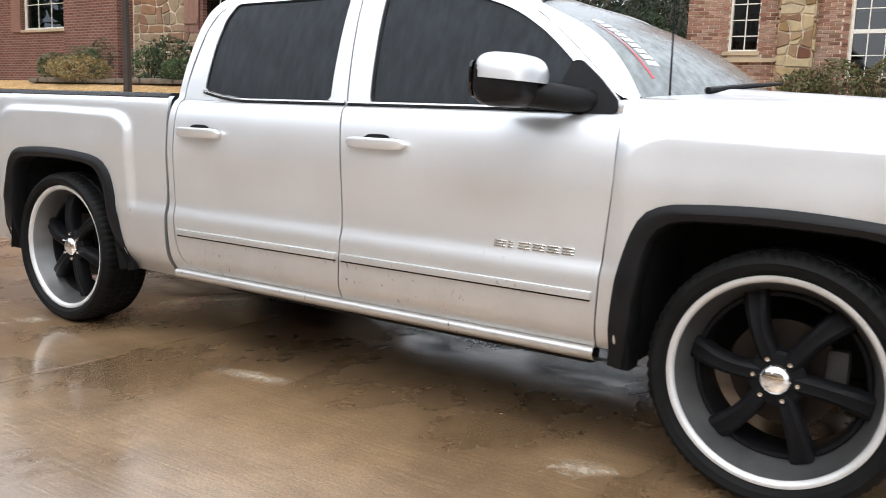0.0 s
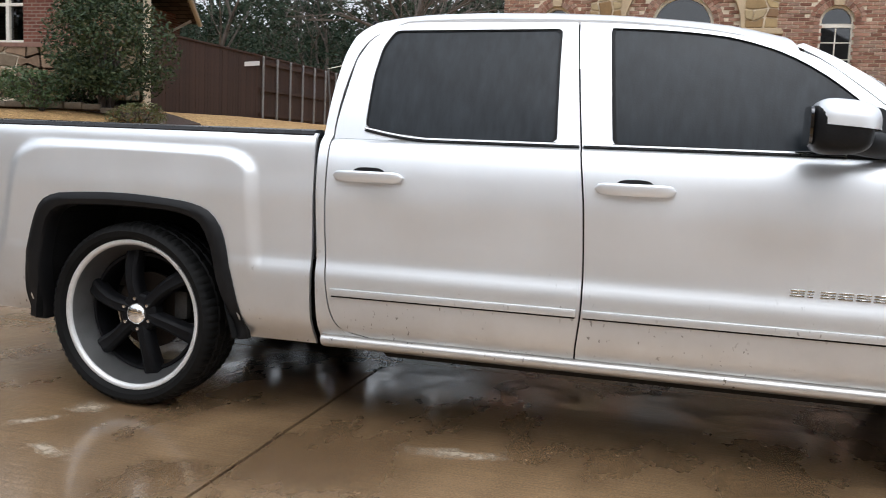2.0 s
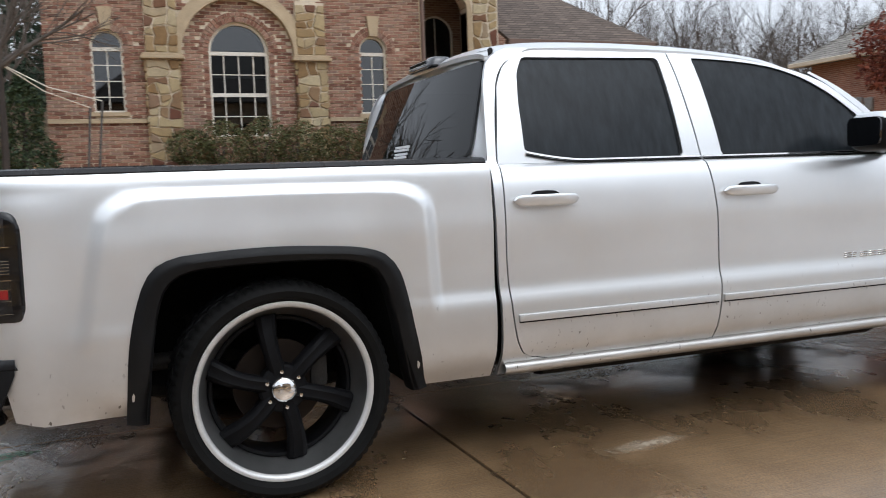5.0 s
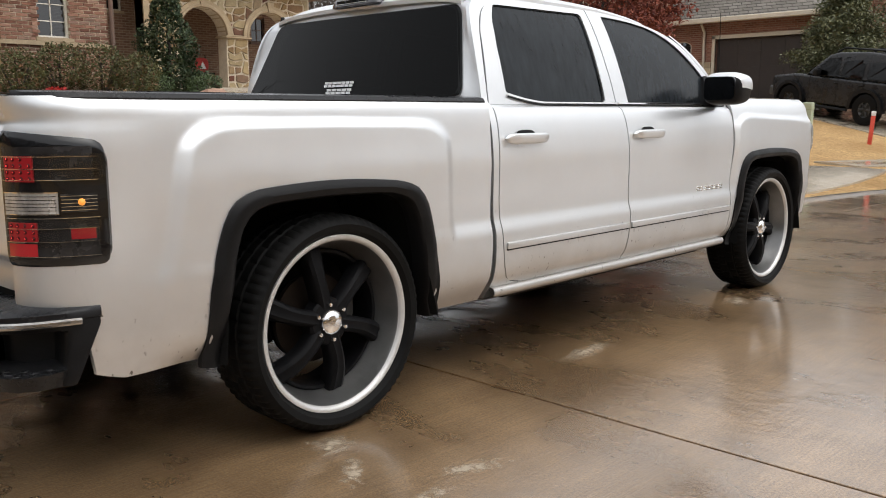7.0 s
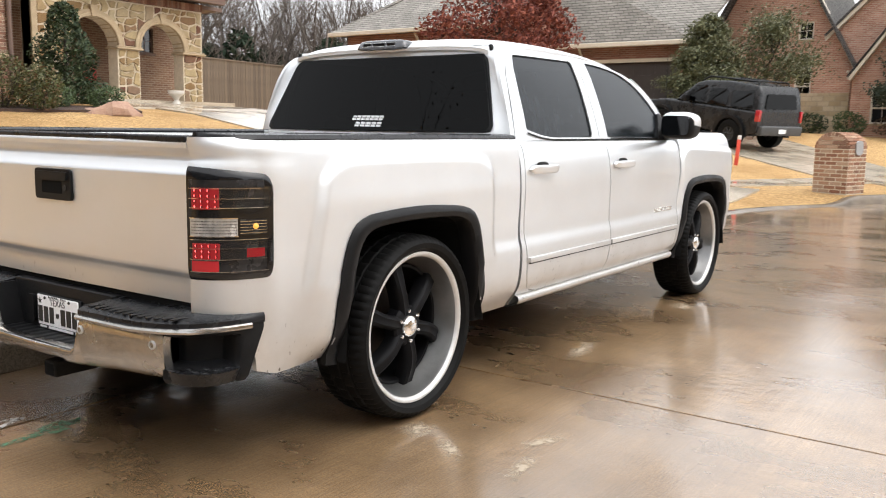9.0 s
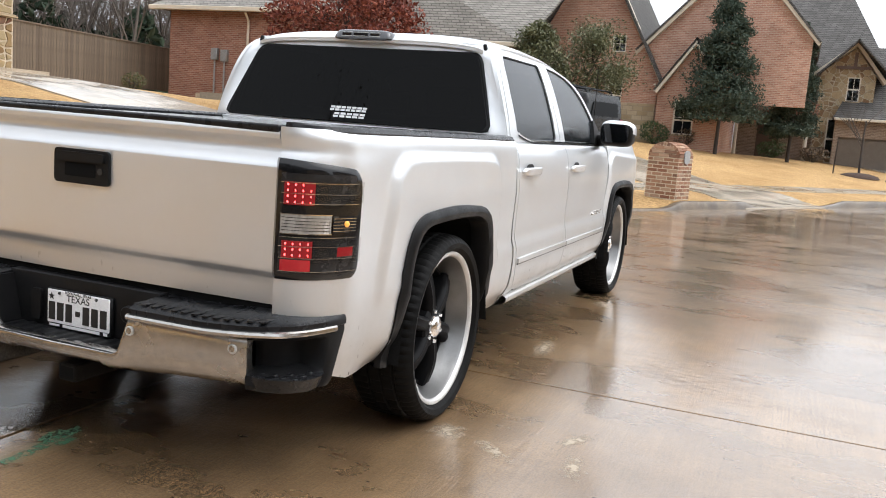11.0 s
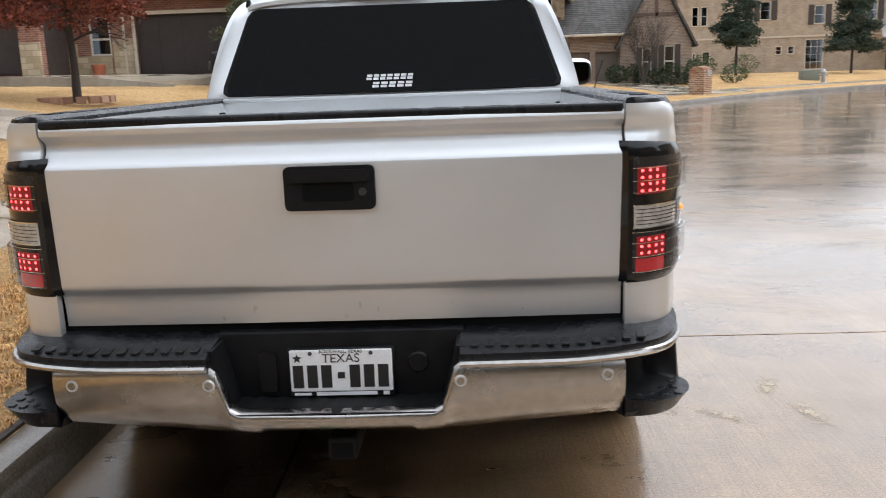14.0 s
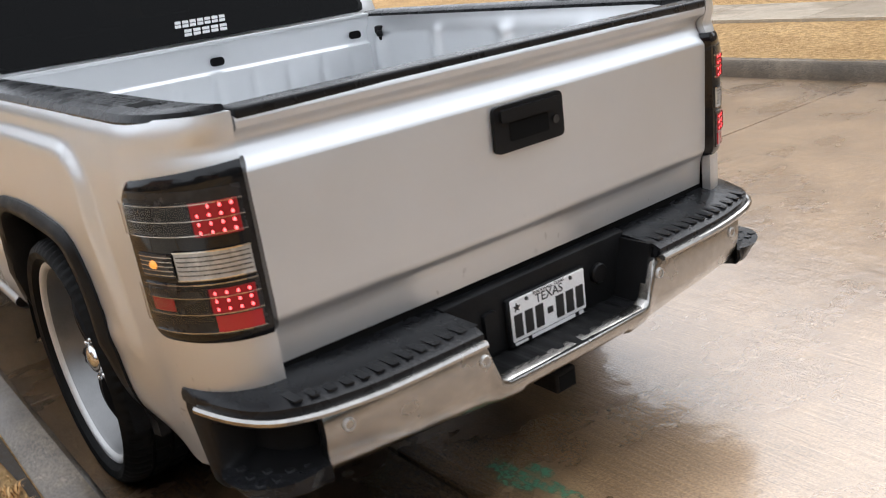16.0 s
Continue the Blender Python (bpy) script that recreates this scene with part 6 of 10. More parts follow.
TRIM = mottled("cream_trim_paint", (0.52, 0.45, 0.35), (0.64, 0.57, 0.46), 5.0, (0.45, 0.7), 60.0, 0.15, 0.003)
WHITE_TRIM = mottled("white_vinyl_frame", (0.62, 0.58, 0.50), (0.76, 0.72, 0.64), 5.0, (0.35, 0.6), 60.0, 0.1, 0.002)
BROWN_TRIM = mottled("brown_trim_paint", (0.10, 0.06, 0.045), (0.16, 0.10, 0.075), 6.0, (0.45, 0.7), 50.0, 0.2, 0.003)
GARAGE = mottled("dark_garage_door", (0.022, 0.016, 0.014), (0.045, 0.034, 0.03), 4.0, (0.4, 0.6), 40.0, 0.2, 0.003)
GARAGE_TAN = mottled("taupe_garage_door", (0.13, 0.105, 0.085), (0.18, 0.15, 0.12), 4.0, (0.5, 0.7), 40.0, 0.2, 0.003)
SHUTTER = mottled("red_brown_shutter", (0.17, 0.085, 0.06), (0.26, 0.14, 0.10), 6.0, (0.5, 0.75), 40.0, 0.2, 0.004, stretch=(1, 1, 0.2))
SHUTTER_DARK = mottled("dark_shutter", (0.035, 0.025, 0.02), (0.06, 0.045, 0.038), 6.0, (0.5, 0.75), 40.0, 0.2, 0.004)
PANE = tinted_glass("house_window_glass", (0.10, 0.11, 0.12), 0.02, 2.0)
ROOM_SHADE = mottled("room_shade", (0.035, 0.035, 0.035), (0.08, 0.08, 0.075), 0.9, (0.9, 1.0), 6.0, 0.1, 0.01)
FENCE_DARK = mottled("dark_stained_cedar", (0.030, 0.014, 0.010), (0.07, 0.034, 0.023), 3.0, (0.6, 0.85), 50.0, 0.4, 0.006, stretch=(1, 1, 0.15), vary=0.5)
FENCE_TAN = mottled("weathered_cedar", (0.10, 0.075, 0.052), (0.235, 0.18, 0.13), 3.0, (0.7, 0.9), 50.0, 0.4, 0.006, stretch=(1, 1, 0.15), vary=0.5)
STEEL_POST = mottled("galvanised_post", (0.22, 0.22, 0.22), (0.36, 0.36, 0.355), 10.0, (0.4, 0.6), 80.0, 0.1, 0.002, metal=0.6)
BARK = mottled("wet_bark", (0.016, 0.012, 0.010), (0.050, 0.037, 0.030), 12.0, (0.7, 0.9), 60.0, 0.6, 0.012, stretch=(1, 1, 0.3))
TWIG = mottled("grey_brown_twigs", (0.05, 0.04, 0.033), (0.11, 0.09, 0.075), 6.0, (0.8, 0.95), 40.0, 0.3, 0.004)
MULCH = mottled("dark_bark_mulch", (0.03, 0.018, 0.012), (0.09, 0.05, 0.035), 9.0, (0.8, 0.95), 60.0, 0.9, 0.03)
ROCK = mottled("pink_sandstone", (0.28, 0.15, 0.10), (0.42, 0.27, 0.19), 6.0, (0.6, 0.85), 40.0, 0.6, 0.02)


def leaf_mat(name, colours, spec=0.4, rough=0.5):
    m = material(name, colours[0], rough, spec=spec)
    r = m.node_tree.nodes.new("ShaderNodeNewGeometry").outputs["Random Per Island"]
    n = len(colours)
    wire(m, ramp(m, r, [((i + 0.5) / n, c) for i, c in enumerate(colours)]), bsdf(m).inputs["Base Color"])
    return m


LEAF_DARK = leaf_mat("glossy_dark_leaves", [(0.014, 0.026, 0.011), (0.026, 0.046, 0.018), (0.044, 0.066, 0.026), (0.066, 0.080, 0.038)], 0.25, 0.55)
LEAF_MIX = leaf_mat("abelia_leaves", [(0.050, 0.064, 0.022), (0.085, 0.092, 0.034), (0.12, 0.115, 0.050), (0.066, 0.084, 0.030), (0.15, 0.085, 0.045)], 0.25)
LEAF_BOX = leaf_mat("boxwood_leaves", [(0.034, 0.064, 0.020), (0.055, 0.09, 0.030), (0.078, 0.112, 0.038)])
LEAF_RED = leaf_mat("russet_oak_leaves", [(0.13, 0.036, 0.026), (0.20, 0.058, 0.038), (0.28, 0.092, 0.058), (0.10, 0.032, 0.026)], 0.15, 0.7)
LEAF_BRIGHT = leaf_mat("red_flowers", [(0.45, 0.02, 0.02), (0.36, 0.015, 0.02), (0.55, 0.04, 0.03)])
LEAF_PINE = leaf_mat("cedar_foliage", [(0.020, 0.032, 0.022), (0.034, 0.050, 0.034), (0.050, 0.066, 0.044)], 0.06, 0.85)
LEAF_OAK = leaf_mat("live_oak_leaves", [(0.062, 0.070, 0.030), (0.098, 0.104, 0.044), (0.135, 0.138, 0.064)])
LEAF_SEDGE = leaf_mat("wet_sedge", [(0.24, 0.16, 0.06), (0.33, 0.22, 0.09), (0.16, 0.13, 0.05), (0.12, 0.12, 0.04)])
LEAF_LIVE = leaf_mat("grey_green_live_oak_leaves", [(0.036, 0.054, 0.040), (0.056, 0.076, 0.056), (0.080, 0.10, 0.072)], 0.12, 0.75)
LEAF_STRAW = leaf_mat("straw_grass", [(0.66, 0.385, 0.145), (0.80, 0.51, 0.22), (0.50, 0.275, 0.10), (0.30, 0.15, 0.05)])
LEAF_BROWN = leaf_mat("dry_brush", [(0.10, 0.07, 0.045), (0.15, 0.10, 0.06), (0.07, 0.055, 0.04)])


# ---- plants ----
def leaf_sheet(centres, size, rng, flat=0.0):
    """Small folded leaves, one at each centre, turned at random."""
    n = len(centres)
    d = rng.normal(size=(n, 3))
    d[:, 2] *= 1 - flat
    d /= np.linalg.norm(d, axis=1)[:, None]
    e = np.cross(d, rng.normal(size=(n, 3)))
    e /= np.linalg.norm(e, axis=1)[:, None] + 1e-9
    up = np.cross(d, e)
    s = size * rng.uniform(0.6, 1.3, (n, 1))
    c = np.asarray(centres)
    p = np.stack([c - d * s, c + e * s * 0.45 + up * s * 0.12, c + d * s, c - e * s * 0.45 + up * s * 0.12], 1).reshape(-1, 3)
    f = [(4 * i, 4 * i + 1, 4 * i + 2, 4 * i + 3) for i in range(n)]
    return [tuple(v) for v in p], f


def clump_points(centre, radii, n, rng, hollow=0.55, lumps=9):
    """Points in a lumpy, uneven crown."""
    heads = rng.normal(size=(lumps, 3))
    heads /= np.linalg.norm(heads, axis=1)[:, None]
    amp = rng.uniform(-0.25, 0.22, lumps)
    d = rng.normal(size=(n, 3))
    d /= np.linalg.norm(d, axis=1)[:, None]
    r = hollow + (1 - hollow) * rng.uniform(0, 1, n) ** 0.6
    swell = 1 + (np.maximum(0, d @ heads.T - 0.55) * 2 * amp).sum(1)
    return np.asarray(centre) + d * (r * swell)[:, None] * np.asarray(radii)


def limb_tree(base, height, rng, spread=0.55, levels=4, kids=3, r0=0.09, bend=0.25, first=0.35, sides=6, upward=0.25):
    """A tapered trunk with limbs: the tubes, and the tips."""
    sheets, tips = [], []

    def grow(p, d, length, r, level):
        pts, rad = [p], [r]
        steps = 4 if level < 2 else 3
        q, w = p.copy(), d.copy()
        for i in range(steps):
            w = (w + Vector(rng.normal(size=3) * bend * 0.4) + Vector((0, 0, upward * 0.12 * (level > 0)))).normalized()
            q = q + w * length / steps
            pts.append(q.copy())
            rad.append(r * (1 - 0.45 * (i + 1) / steps) if level < levels else r * (1 - 0.8 * (i + 1) / steps))
        sheets.append(tube(pts, rad, max(3, sides - level), caps=False))
        tips.append((q, level))
        if level >= levels:
            return
        n = kids + (1 if level == 0 else 0)
        for k in range(n):
            t = rng.uniform(first if level == 0 else 0.25, 1.0)
            i = min(int(t * steps), steps - 1)
            at = pts[i].lerp(pts[i + 1], t * steps - i)
            az = rng.uniform(0, 2 * math.pi)
            side = w.orthogonal().normalized()
            side.rotate(Matrix.Rotation(az, 3, w))
            nd = (w * (1 - spread) + side * spread + Vector((0, 0, upward))).normalized()
            grow(at, nd, length * rng.uniform(0.5, 0.75), rad[i] * rng.uniform(0.45, 0.65), level + 1)

    grow(Vector(base), Vector((0, 0, 1)), height * 0.55, r0, 0)
    return sheets, tips


def bush(name, at, radii, n, size, mat, label, category="bush", seed=0, group="", stems=True):
    rng = np.random.default_rng(seed)
    x, y = at
    z = ground_z(x, y)
    ob = thing(name, label, category, group, at=(x, y, z))
    pts = clump_points((0, 0, radii[2] * 0.98), radii, n, rng)
    pts = pts[pts[:, 2] > 0.02]
    v, f = leaf_sheet(pts, size, rng)
    mk("foliage", v, f, mat, ob, smooth=0)
    if stems:
        sheets = []
        for k in range(7):
            a = rng.uniform(0, 6.28)
            tip = (radii[0] * 0.7 * math.cos(a), radii[1] * 0.7 * math.sin(a), radii[2] * rng.uniform(1.0, 1.7))
            sheets.append(tube([(0.05 * math.cos(a), 0.05 * math.sin(a), -0.03), (tip[0] * 0.5, tip[1] * 0.5, tip[2] * 0.5), tip], [0.02, 0.014, 0.006], 5, caps=False))
        v, f = join(*sheets)
        mk("woody_base", v, f, BARK, ob)
    return ob


def cone_points(height, radius, n, rng, base=0.0, power=0.75):
    t = rng.uniform(0, 1, n) ** 1.5
    a = rng.uniform(0, 2 * math.pi, n)
    whorl = 1 + 0.22 * np.sin(t * height * 7 + 1.3 * np.sin(3 * a)) + 0.14 * np.sin(5 * a + 9 * t)
    r = radius * (1 - t) ** power * whorl * rng.uniform(0.35, 1.0, n) ** 0.5
    return np.c_[r * np.cos(a), r * np.sin(a), base + t * height]


def leafy_tree(name, at, height, r0, mat, label, seed, leaf=0.09, per=26, spread=0.55, clump=0.35, z=None, first=0.35, levels=3, kids=4, bend=0.25):
    rng = np.random.default_rng(seed)
    x, y = at
    ob = thing(name, label, "tree", at=(x, y, ground_z(x, y) if z is None else z))
    sheets, tips = limb_tree((0, 0, -0.05), height, rng, spread, levels, kids, r0, first=first, bend=bend)
    v, f = join(*sheets)
    mk("trunk", v, f, BARK, ob)
    pts = [np.array(p) + rng.normal(size=(per, 3)) * clump * np.array([1, 1, 0.7]) for p, lv in tips if lv >= 2]
    if pts:
        v, f = leaf_sheet(np.concatenate(pts), leaf, rng)
        mk("crown", v, f, mat, ob, smooth=0)
    return ob


def bare_tree(name, at, height, r0, label, seed, levels=4, kids=3, spread=0.5, first=0.35, z=None, bend=0.25):
    rng = np.random.default_rng(seed)
    x, y = at
    ob = thing(name, label, "tree", at=(x, y, ground_z(x, y) if z is None else z))
    sheets, tips = limb_tree((0, 0, -0.05), height, rng, spread, levels, kids, r0, first=first, bend=bend)
    v, f = sheets[0]
    mk("trunk", v, f, BARK, ob)
    v, f = join(*sheets[1:])
    mk("branching", v, f, TWIG, ob)
    return ob


def cone_tree(name, at, height, radius, n, leaf, mat, label, seed, base=0.3, power=0.75, z=None, trunk=0.07):
    rng = np.random.default_rng(seed)
    x, y = at
    ob = thing(name, label, "tree", at=(x, y, ground_z(x, y) if z is None else z))
    v, f = tube([(0, 0, -0.05), (0.02, 0.01, height * 0.5), (0, 0.02, height * 0.93)], [trunk, trunk * 0.6, 0.01], 8)
    mk("trunk", v, f, BARK, ob)
    v, f = leaf_sheet(cone_points(height - base, radius, n, rng, base, power), leaf, rng)
    mk("crown", v, f, mat, ob, smooth=0)
    return ob


# ---- house parts ----
def fill_wall(outer, holes, lo, hi, place):
    """A wall of real thickness with openings right through it. Loops are lists of (u, z)."""
    bm = bmesh.new()
    edges = []
    for loop in [outer, *holes]:
        vs = [bm.verts.new((u, z, 0)) for u, z in loop]
        edges += [bm.edges.new((vs[i], vs[(i + 1) % len(vs)])) for i in range(len(vs))]
    bmesh.ops.triangle_fill(bm, edges=edges, use_beauty=True, use_dissolve=False)
    geo = bmesh.ops.extrude_face_region(bm, geom=list(bm.faces))
    top = [g for g in geo["geom"] if isinstance(g, bmesh.types.BMVert)]
    for v in top:
        v.co.z = 1.0
    for v in bm.verts:
        v.co = place(v.co.x, v.co.y, lo + (hi - lo) * v.co.z)
    bmesh.ops.recalc_face_normals(bm, faces=list(bm.faces))
    return bm


def rect(u0, u1, z0, z1):
    return [(u0, z0), (u1, z0), (u1, z1), (u0, z1)]


def arched(u0, u1, z0, spring, k=16, rise=1.0):
    """An opening with a round head."""
    c, r = (u0 + u1) / 2, (u1 - u0) / 2
    return [(u0, z0), (u1, z0)] + [(c + r * math.cos(t), spring + r * rise * math.sin(t)) for t in np.linspace(0, math.pi, k + 1)]


def bar(sheet_list, u0, u1, z0, z1, d0, d1, place):
    sheet_list.append(prism(rect(u0, u1, z0, z1), d0, d1, place))


def window(parent, place, u0, u1, z0, z1, arch=False, cols=2, rows=3, depth=0.10, frame=0.05, mat=None, sill=True, meet=None, rise=1.0, transom=None):
    """A window in an opening: frame, panes, glazing bars and sill. Depth counts inwards from the wall's face at 0."""
    mat = mat or WHITE_TRIM
    w = new("window")
    w.parent = parent
    c, r = (u0 + u1) / 2, (u1 - u0) / 2
    spring = z1
    loop = arched(u0, u1, z0, spring, 18, rise) if arch else rect(u0, u1, z0, z1)
    inner = arched(u0 + frame, u1 - frame, z0 + frame, spring, 18, rise) if arch else rect(u0 + frame, u1 - frame, z0 + frame, z1 - frame)
    n = len(loop)
    verts, faces = [], []
    for (a, b) in ((loop, -depth + 0.05), (inner, -depth + 0.05), (inner, -depth - 0.02), (loop, -depth - 0.02)):
        verts += [place(u, z, b) for u, z in a]
    for k in range(3):
        faces += [(k * n + i, k * n + (i + 1) % n, (k + 1) * n + (i + 1) % n, (k + 1) * n + i) for i in range(n)]
    mk("frame", verts, faces, mat, w, smooth=0)
    verts = [place(u, z, -depth) for u, z in inner]
    pane = mk("pane", verts, [tuple(range(len(inner)))], PANE, w, smooth=0)
    pane.visible_shadow = False
    bars = []
    top = spring + r * rise if arch else z1
    for i in range(1, cols):
        u = u0 + (u1 - u0) * i / cols
        h = spring + (rise * math.sqrt(max(0, r * r - (u - c) ** 2)) if arch else 0) - frame * 0.5
        bar(bars, u - 0.009, u + 0.009, z0 + frame * 0.5, h if transom is None else transom, -depth, -depth + 0.02, place)
    for i in range(1, rows):
        z = z0 + ((transom or z1) - z0) * i / rows
        bar(bars, u0 + frame * 0.5, u1 - frame * 0.5, z - 0.009, z + 0.009, -depth, -depth + 0.02, place)
    if bars:
        v, f = join(*bars)
        mk("glazing_bars", v, f, mat, w, smooth=0)
    for z in [q for q in (meet, transom) if q]:
        v, f = prism(rect(u0 + 0.01, u1 - 0.01, z - 0.035, z + 0.035), -depth - 0.01, -depth + 0.035, place)
        mk("rail", v, f, mat, w, smooth=0)
    if sill:
        v, f = prism(rect(u0 - 0.05, u1 + 0.05, z0 - 0.07, z0), -0.06, 0.05, place)
        mk("sill", v, f, CAST if mat is WHITE_TRIM else mat, w, smooth=0)
    # Flat dark sheet: the dimness of a room is put into its colour.
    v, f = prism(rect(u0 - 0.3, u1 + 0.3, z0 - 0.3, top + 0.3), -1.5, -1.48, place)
    mk("room_behind", v, f, ROOM_SHADE, w, smooth=0)
    return w


def brick_courses(u0, u1, z0, z1, place, keep, rng, bw=0.203, bh=0.067, joint=0.010, proud=0.010):
    """Bricks in running bond as one sheet of real bricks."""
    verts, faces = [], []
    row, z = 0, z0
    while z < z1 - 0.02:
        u = u0 - (bw / 2 if row % 2 else 0)
        while u < u1:
            a, b = max(u, u0), min(u + bw - joint, u1)
            cz = z + (bh - joint) / 2
            if b - a > 0.04 and keep((a + b) / 2, cz, (b - a) / 2, (bh - joint) / 2):
                o = len(verts)
                d = proud + rng.uniform(-0.003, 0.003)
                t = bh - joint
                for p in rect(a, b, z, z + t):
                    verts.append(place(p[0], p[1], -0.004))
                for p in rect(a + 0.004, b - 0.004, z + 0.004, z + t - 0.004):
                    verts.append(place(p[0], p[1], d))
                faces += [(o + 4, o + 5, o + 6, o + 7)] + [(o + i, o + (i + 1) % 4, o + 4 + (i + 1) % 4, o + 4 + i) for i in range(4)]
            u += bw
        z += bh
        row += 1
    return verts, faces


def stones(parent, u0, u1, z0, z1, place, rng, size=0.30, mat=None, push=None, proud=0.035, joint=0.016):
    """Rubble stones, each a piece of its own, in a jittered grid of joined cells."""
    nu, nz = max(1, round((u1 - u0) / size)), max(1, round((z1 - z0) / (size * 0.8)))
    gu, gz = (u1 - u0) / nu, (z1 - z0) / nz
    grid = {}
    for i in range(nu + 1):
        for j in range(nz + 1):
            du = 0 if i in (0, nu) else rng.uniform(-0.33, 0.33) * gu
            dz = 0 if j in (0, nz) else rng.uniform(-0.36, 0.36) * gz
            grid[i, j] = (u0 + i * gu + du, z0 + j * gz + dz)
    done = set()
    for i in range(nu):
        for j in range(nz):
            if (i, j) in done:
                continue
            if rng.uniform() < 0.30 and i + 1 < nu and (i + 1, j) not in done:
                loop = [grid[i, j], grid[i + 1, j], grid[i + 2, j], grid[i + 2, j + 1], grid[i + 1, j + 1], grid[i, j + 1]]
                done.add((i + 1, j))
            elif rng.uniform() < 0.25 and j + 1 < nz and (i, j + 1) not in done:
                loop = [grid[i, j], grid[i + 1, j], grid[i + 1, j + 1], grid[i + 1, j + 2], grid[i, j + 2], grid[i, j + 1]]
                done.add((i, j + 1))
            else:
                loop = [grid[i, j], grid[i + 1, j], grid[i + 1, j + 1], grid[i, j + 1]]
            if push:
                loop = push(loop)
                if loop is None:
                    continue
            c = np.mean(loop, axis=0)
            loop = rounded([tuple(p) for p in loop], size * 0.16, 2)
            out = [tuple(c + (np.array(p) - c) * (1 - joint / max(0.05, np.hypot(*(np.array(p) - c))))) for p in loop]
            inn = [tuple(c + (np.array(p) - c) * 0.86) for p in out]
            d = proud * rng.uniform(0.6, 1.25)
            n = len(out)
            verts = [place(*p, -0.005) for p in out] + [place(*p, d * 0.75) for p in out] + [place(*p, d) for p in inn]
            faces = [(k * n + a, k * n + (a + 1) % n, (k + 1) * n + (a + 1) % n, (k + 1) * n + a) for k in range(2) for a in range(n)] + [tuple(2 * n + a for a in range(n))]
            mk("stone", verts, faces, mat or STONE_A, parent, smooth=0)


def arch_band(u0, u1, z_spring, width, d0, d1, place, k=24, rise=1.0):
    """A moulded band round an arch head."""
    c, r = (u0 + u1) / 2, (u1 - u0) / 2
    verts, faces = [], []
    for t in np.linspace(0, math.pi, k + 1):
        for rr, d in ((r, d0), (r, d1), (r + width * 0.35, d1), (r + width * 0.45, d1 - 0.015), (r + width, d1 - 0.015), (r + width, d0)):
            verts.append(place(c + rr * math.cos(t), z_spring + rr * rise * math.sin(t), d))
    n = 6
    faces = [(i * n + j, i * n + (j + 1) % n, (i + 1) * n + (j + 1) % n, (i + 1) * n + j) for i in range(k) for j in range(n)]
    return verts, faces


def roof_plane(parent, corners, thick, mat, name="roof"):
    """A roof slope from its corners, with a real edge."""
    a = [Vector(c) for c in corners]
    nrm = (a[1] - a[0]).cross(a[2] - a[0]).normalized()
    if nrm.z < 0:
        nrm = -nrm
    n = len(a)
    verts = [tuple(p) for p in a] + [tuple(p - nrm * thick) for p in a]
    faces = [tuple(range(n)), tuple(range(2 * n - 1, n - 1, -1))] + [(i, n + i, n + (i + 1) % n, (i + 1) % n) for i in range(n)]
    return mk(name, verts, faces, mat, parent, smooth=0)


def slab_part(parent, name, lo, hi, mat, bevel=0.0, label=""):
    bm = bmesh.new()
    box(bm, lo, hi, bevel, 1)
    return part(name, bm, mat, parent, label, smooth=0)


def garage_door(parent, place, u0, u1, z0, z1, mat, cols, rows=4, depth=0.15):
    g = new("garage_door")
    g.parent = parent
    v, f = prism(rect(u0, u1, z0, z1), -depth - 0.05, -depth, place)
    mk("door_leaf", v, f, mat, g, smooth=0)
    sheets = []
    for i in range(cols):
        for j in range(rows):
            a, b = u0 + (u1 - u0) * i / cols + 0.06, u0 + (u1 - u0) * (i + 1) / cols - 0.06
            c, d = z0 + (z1 - z0) * j / rows + 0.06, z0 + (z1 - z0) * (j + 1) / rows - 0.06
            v, f = prism(rect(a, b, c, d), -depth - 0.01, -depth + 0.015, place)
            mk("door_panel", v, f, mat, g, smooth=0)
    return g


# ---- stone and brick house behind the truck ----
RNG = np.random.default_rng(7)
house = thing("house", "rose brick house with golden stone piers and arched windows", "house", "houses along the street")
FX = -13.0
at_a = lambda u, z, d: Vector((FX + d, u, z))
WINDOWS_A = [(1.47, 2.60, 2.12, 3.74), (4.44, 5.02, 2.55, 3.82), (-0.62, -0.06, 2.60, 3.82)]
bm = fill_wall(rect(-1.40, 5.75, 1.0, 5.1), [arched(a, b, c, d) for a, b, c, d in WINDOWS_A], -0.25, -0.003, at_a)
front_a = part("front_wall", bm, MORTAR, house, smooth=0)
slab_part(house, "upper_wall", (-13.25, -1.40, 5.1), (-13.0, 5.75, 7.4), BRICK_TEX_A)
slab_part(house, "side_wall", (-19.6, 5.50, 1.0), (-13.25, 5.75, 7.4), BRICK_TEX_SHADED)
slab_part(house, "side_wall", (-24.0, -1.40, 1.0), (-13.25, -1.15, 7.4), BRICK_TEX_A)
slab_part(house, "back_wall", (-24.25, -1.40, 1.0), (-24.0, 14.0, 7.4), BRICK_TEX_A)


def clear_a(u, z, hu, hz):
    for a, b, c, d in WINDOWS_A:
        m, r = (a + b) / 2, (b - a) / 2 + 0.11
        if abs(u - m) < r + hu - 0.15 and c - 0.09 < z < d:
            return False
        if z >= d and math.hypot(u - m, z - d) < r + 0.09:
            return False
    if z > 3.66 and math.hypot(u - 2.02, z - 3.66) < 1.34 and math.hypot(u - 2.02, z - 3.66) > 1.04:
        return False
    return not any(a + 0.12 < u < b - 0.12 for a, b in ((0.27, 0.95), (3.08, 3.76)))


v, f = brick_courses(-1.40, 5.75, 1.55, 5.08, at_a, clear_a, RNG)
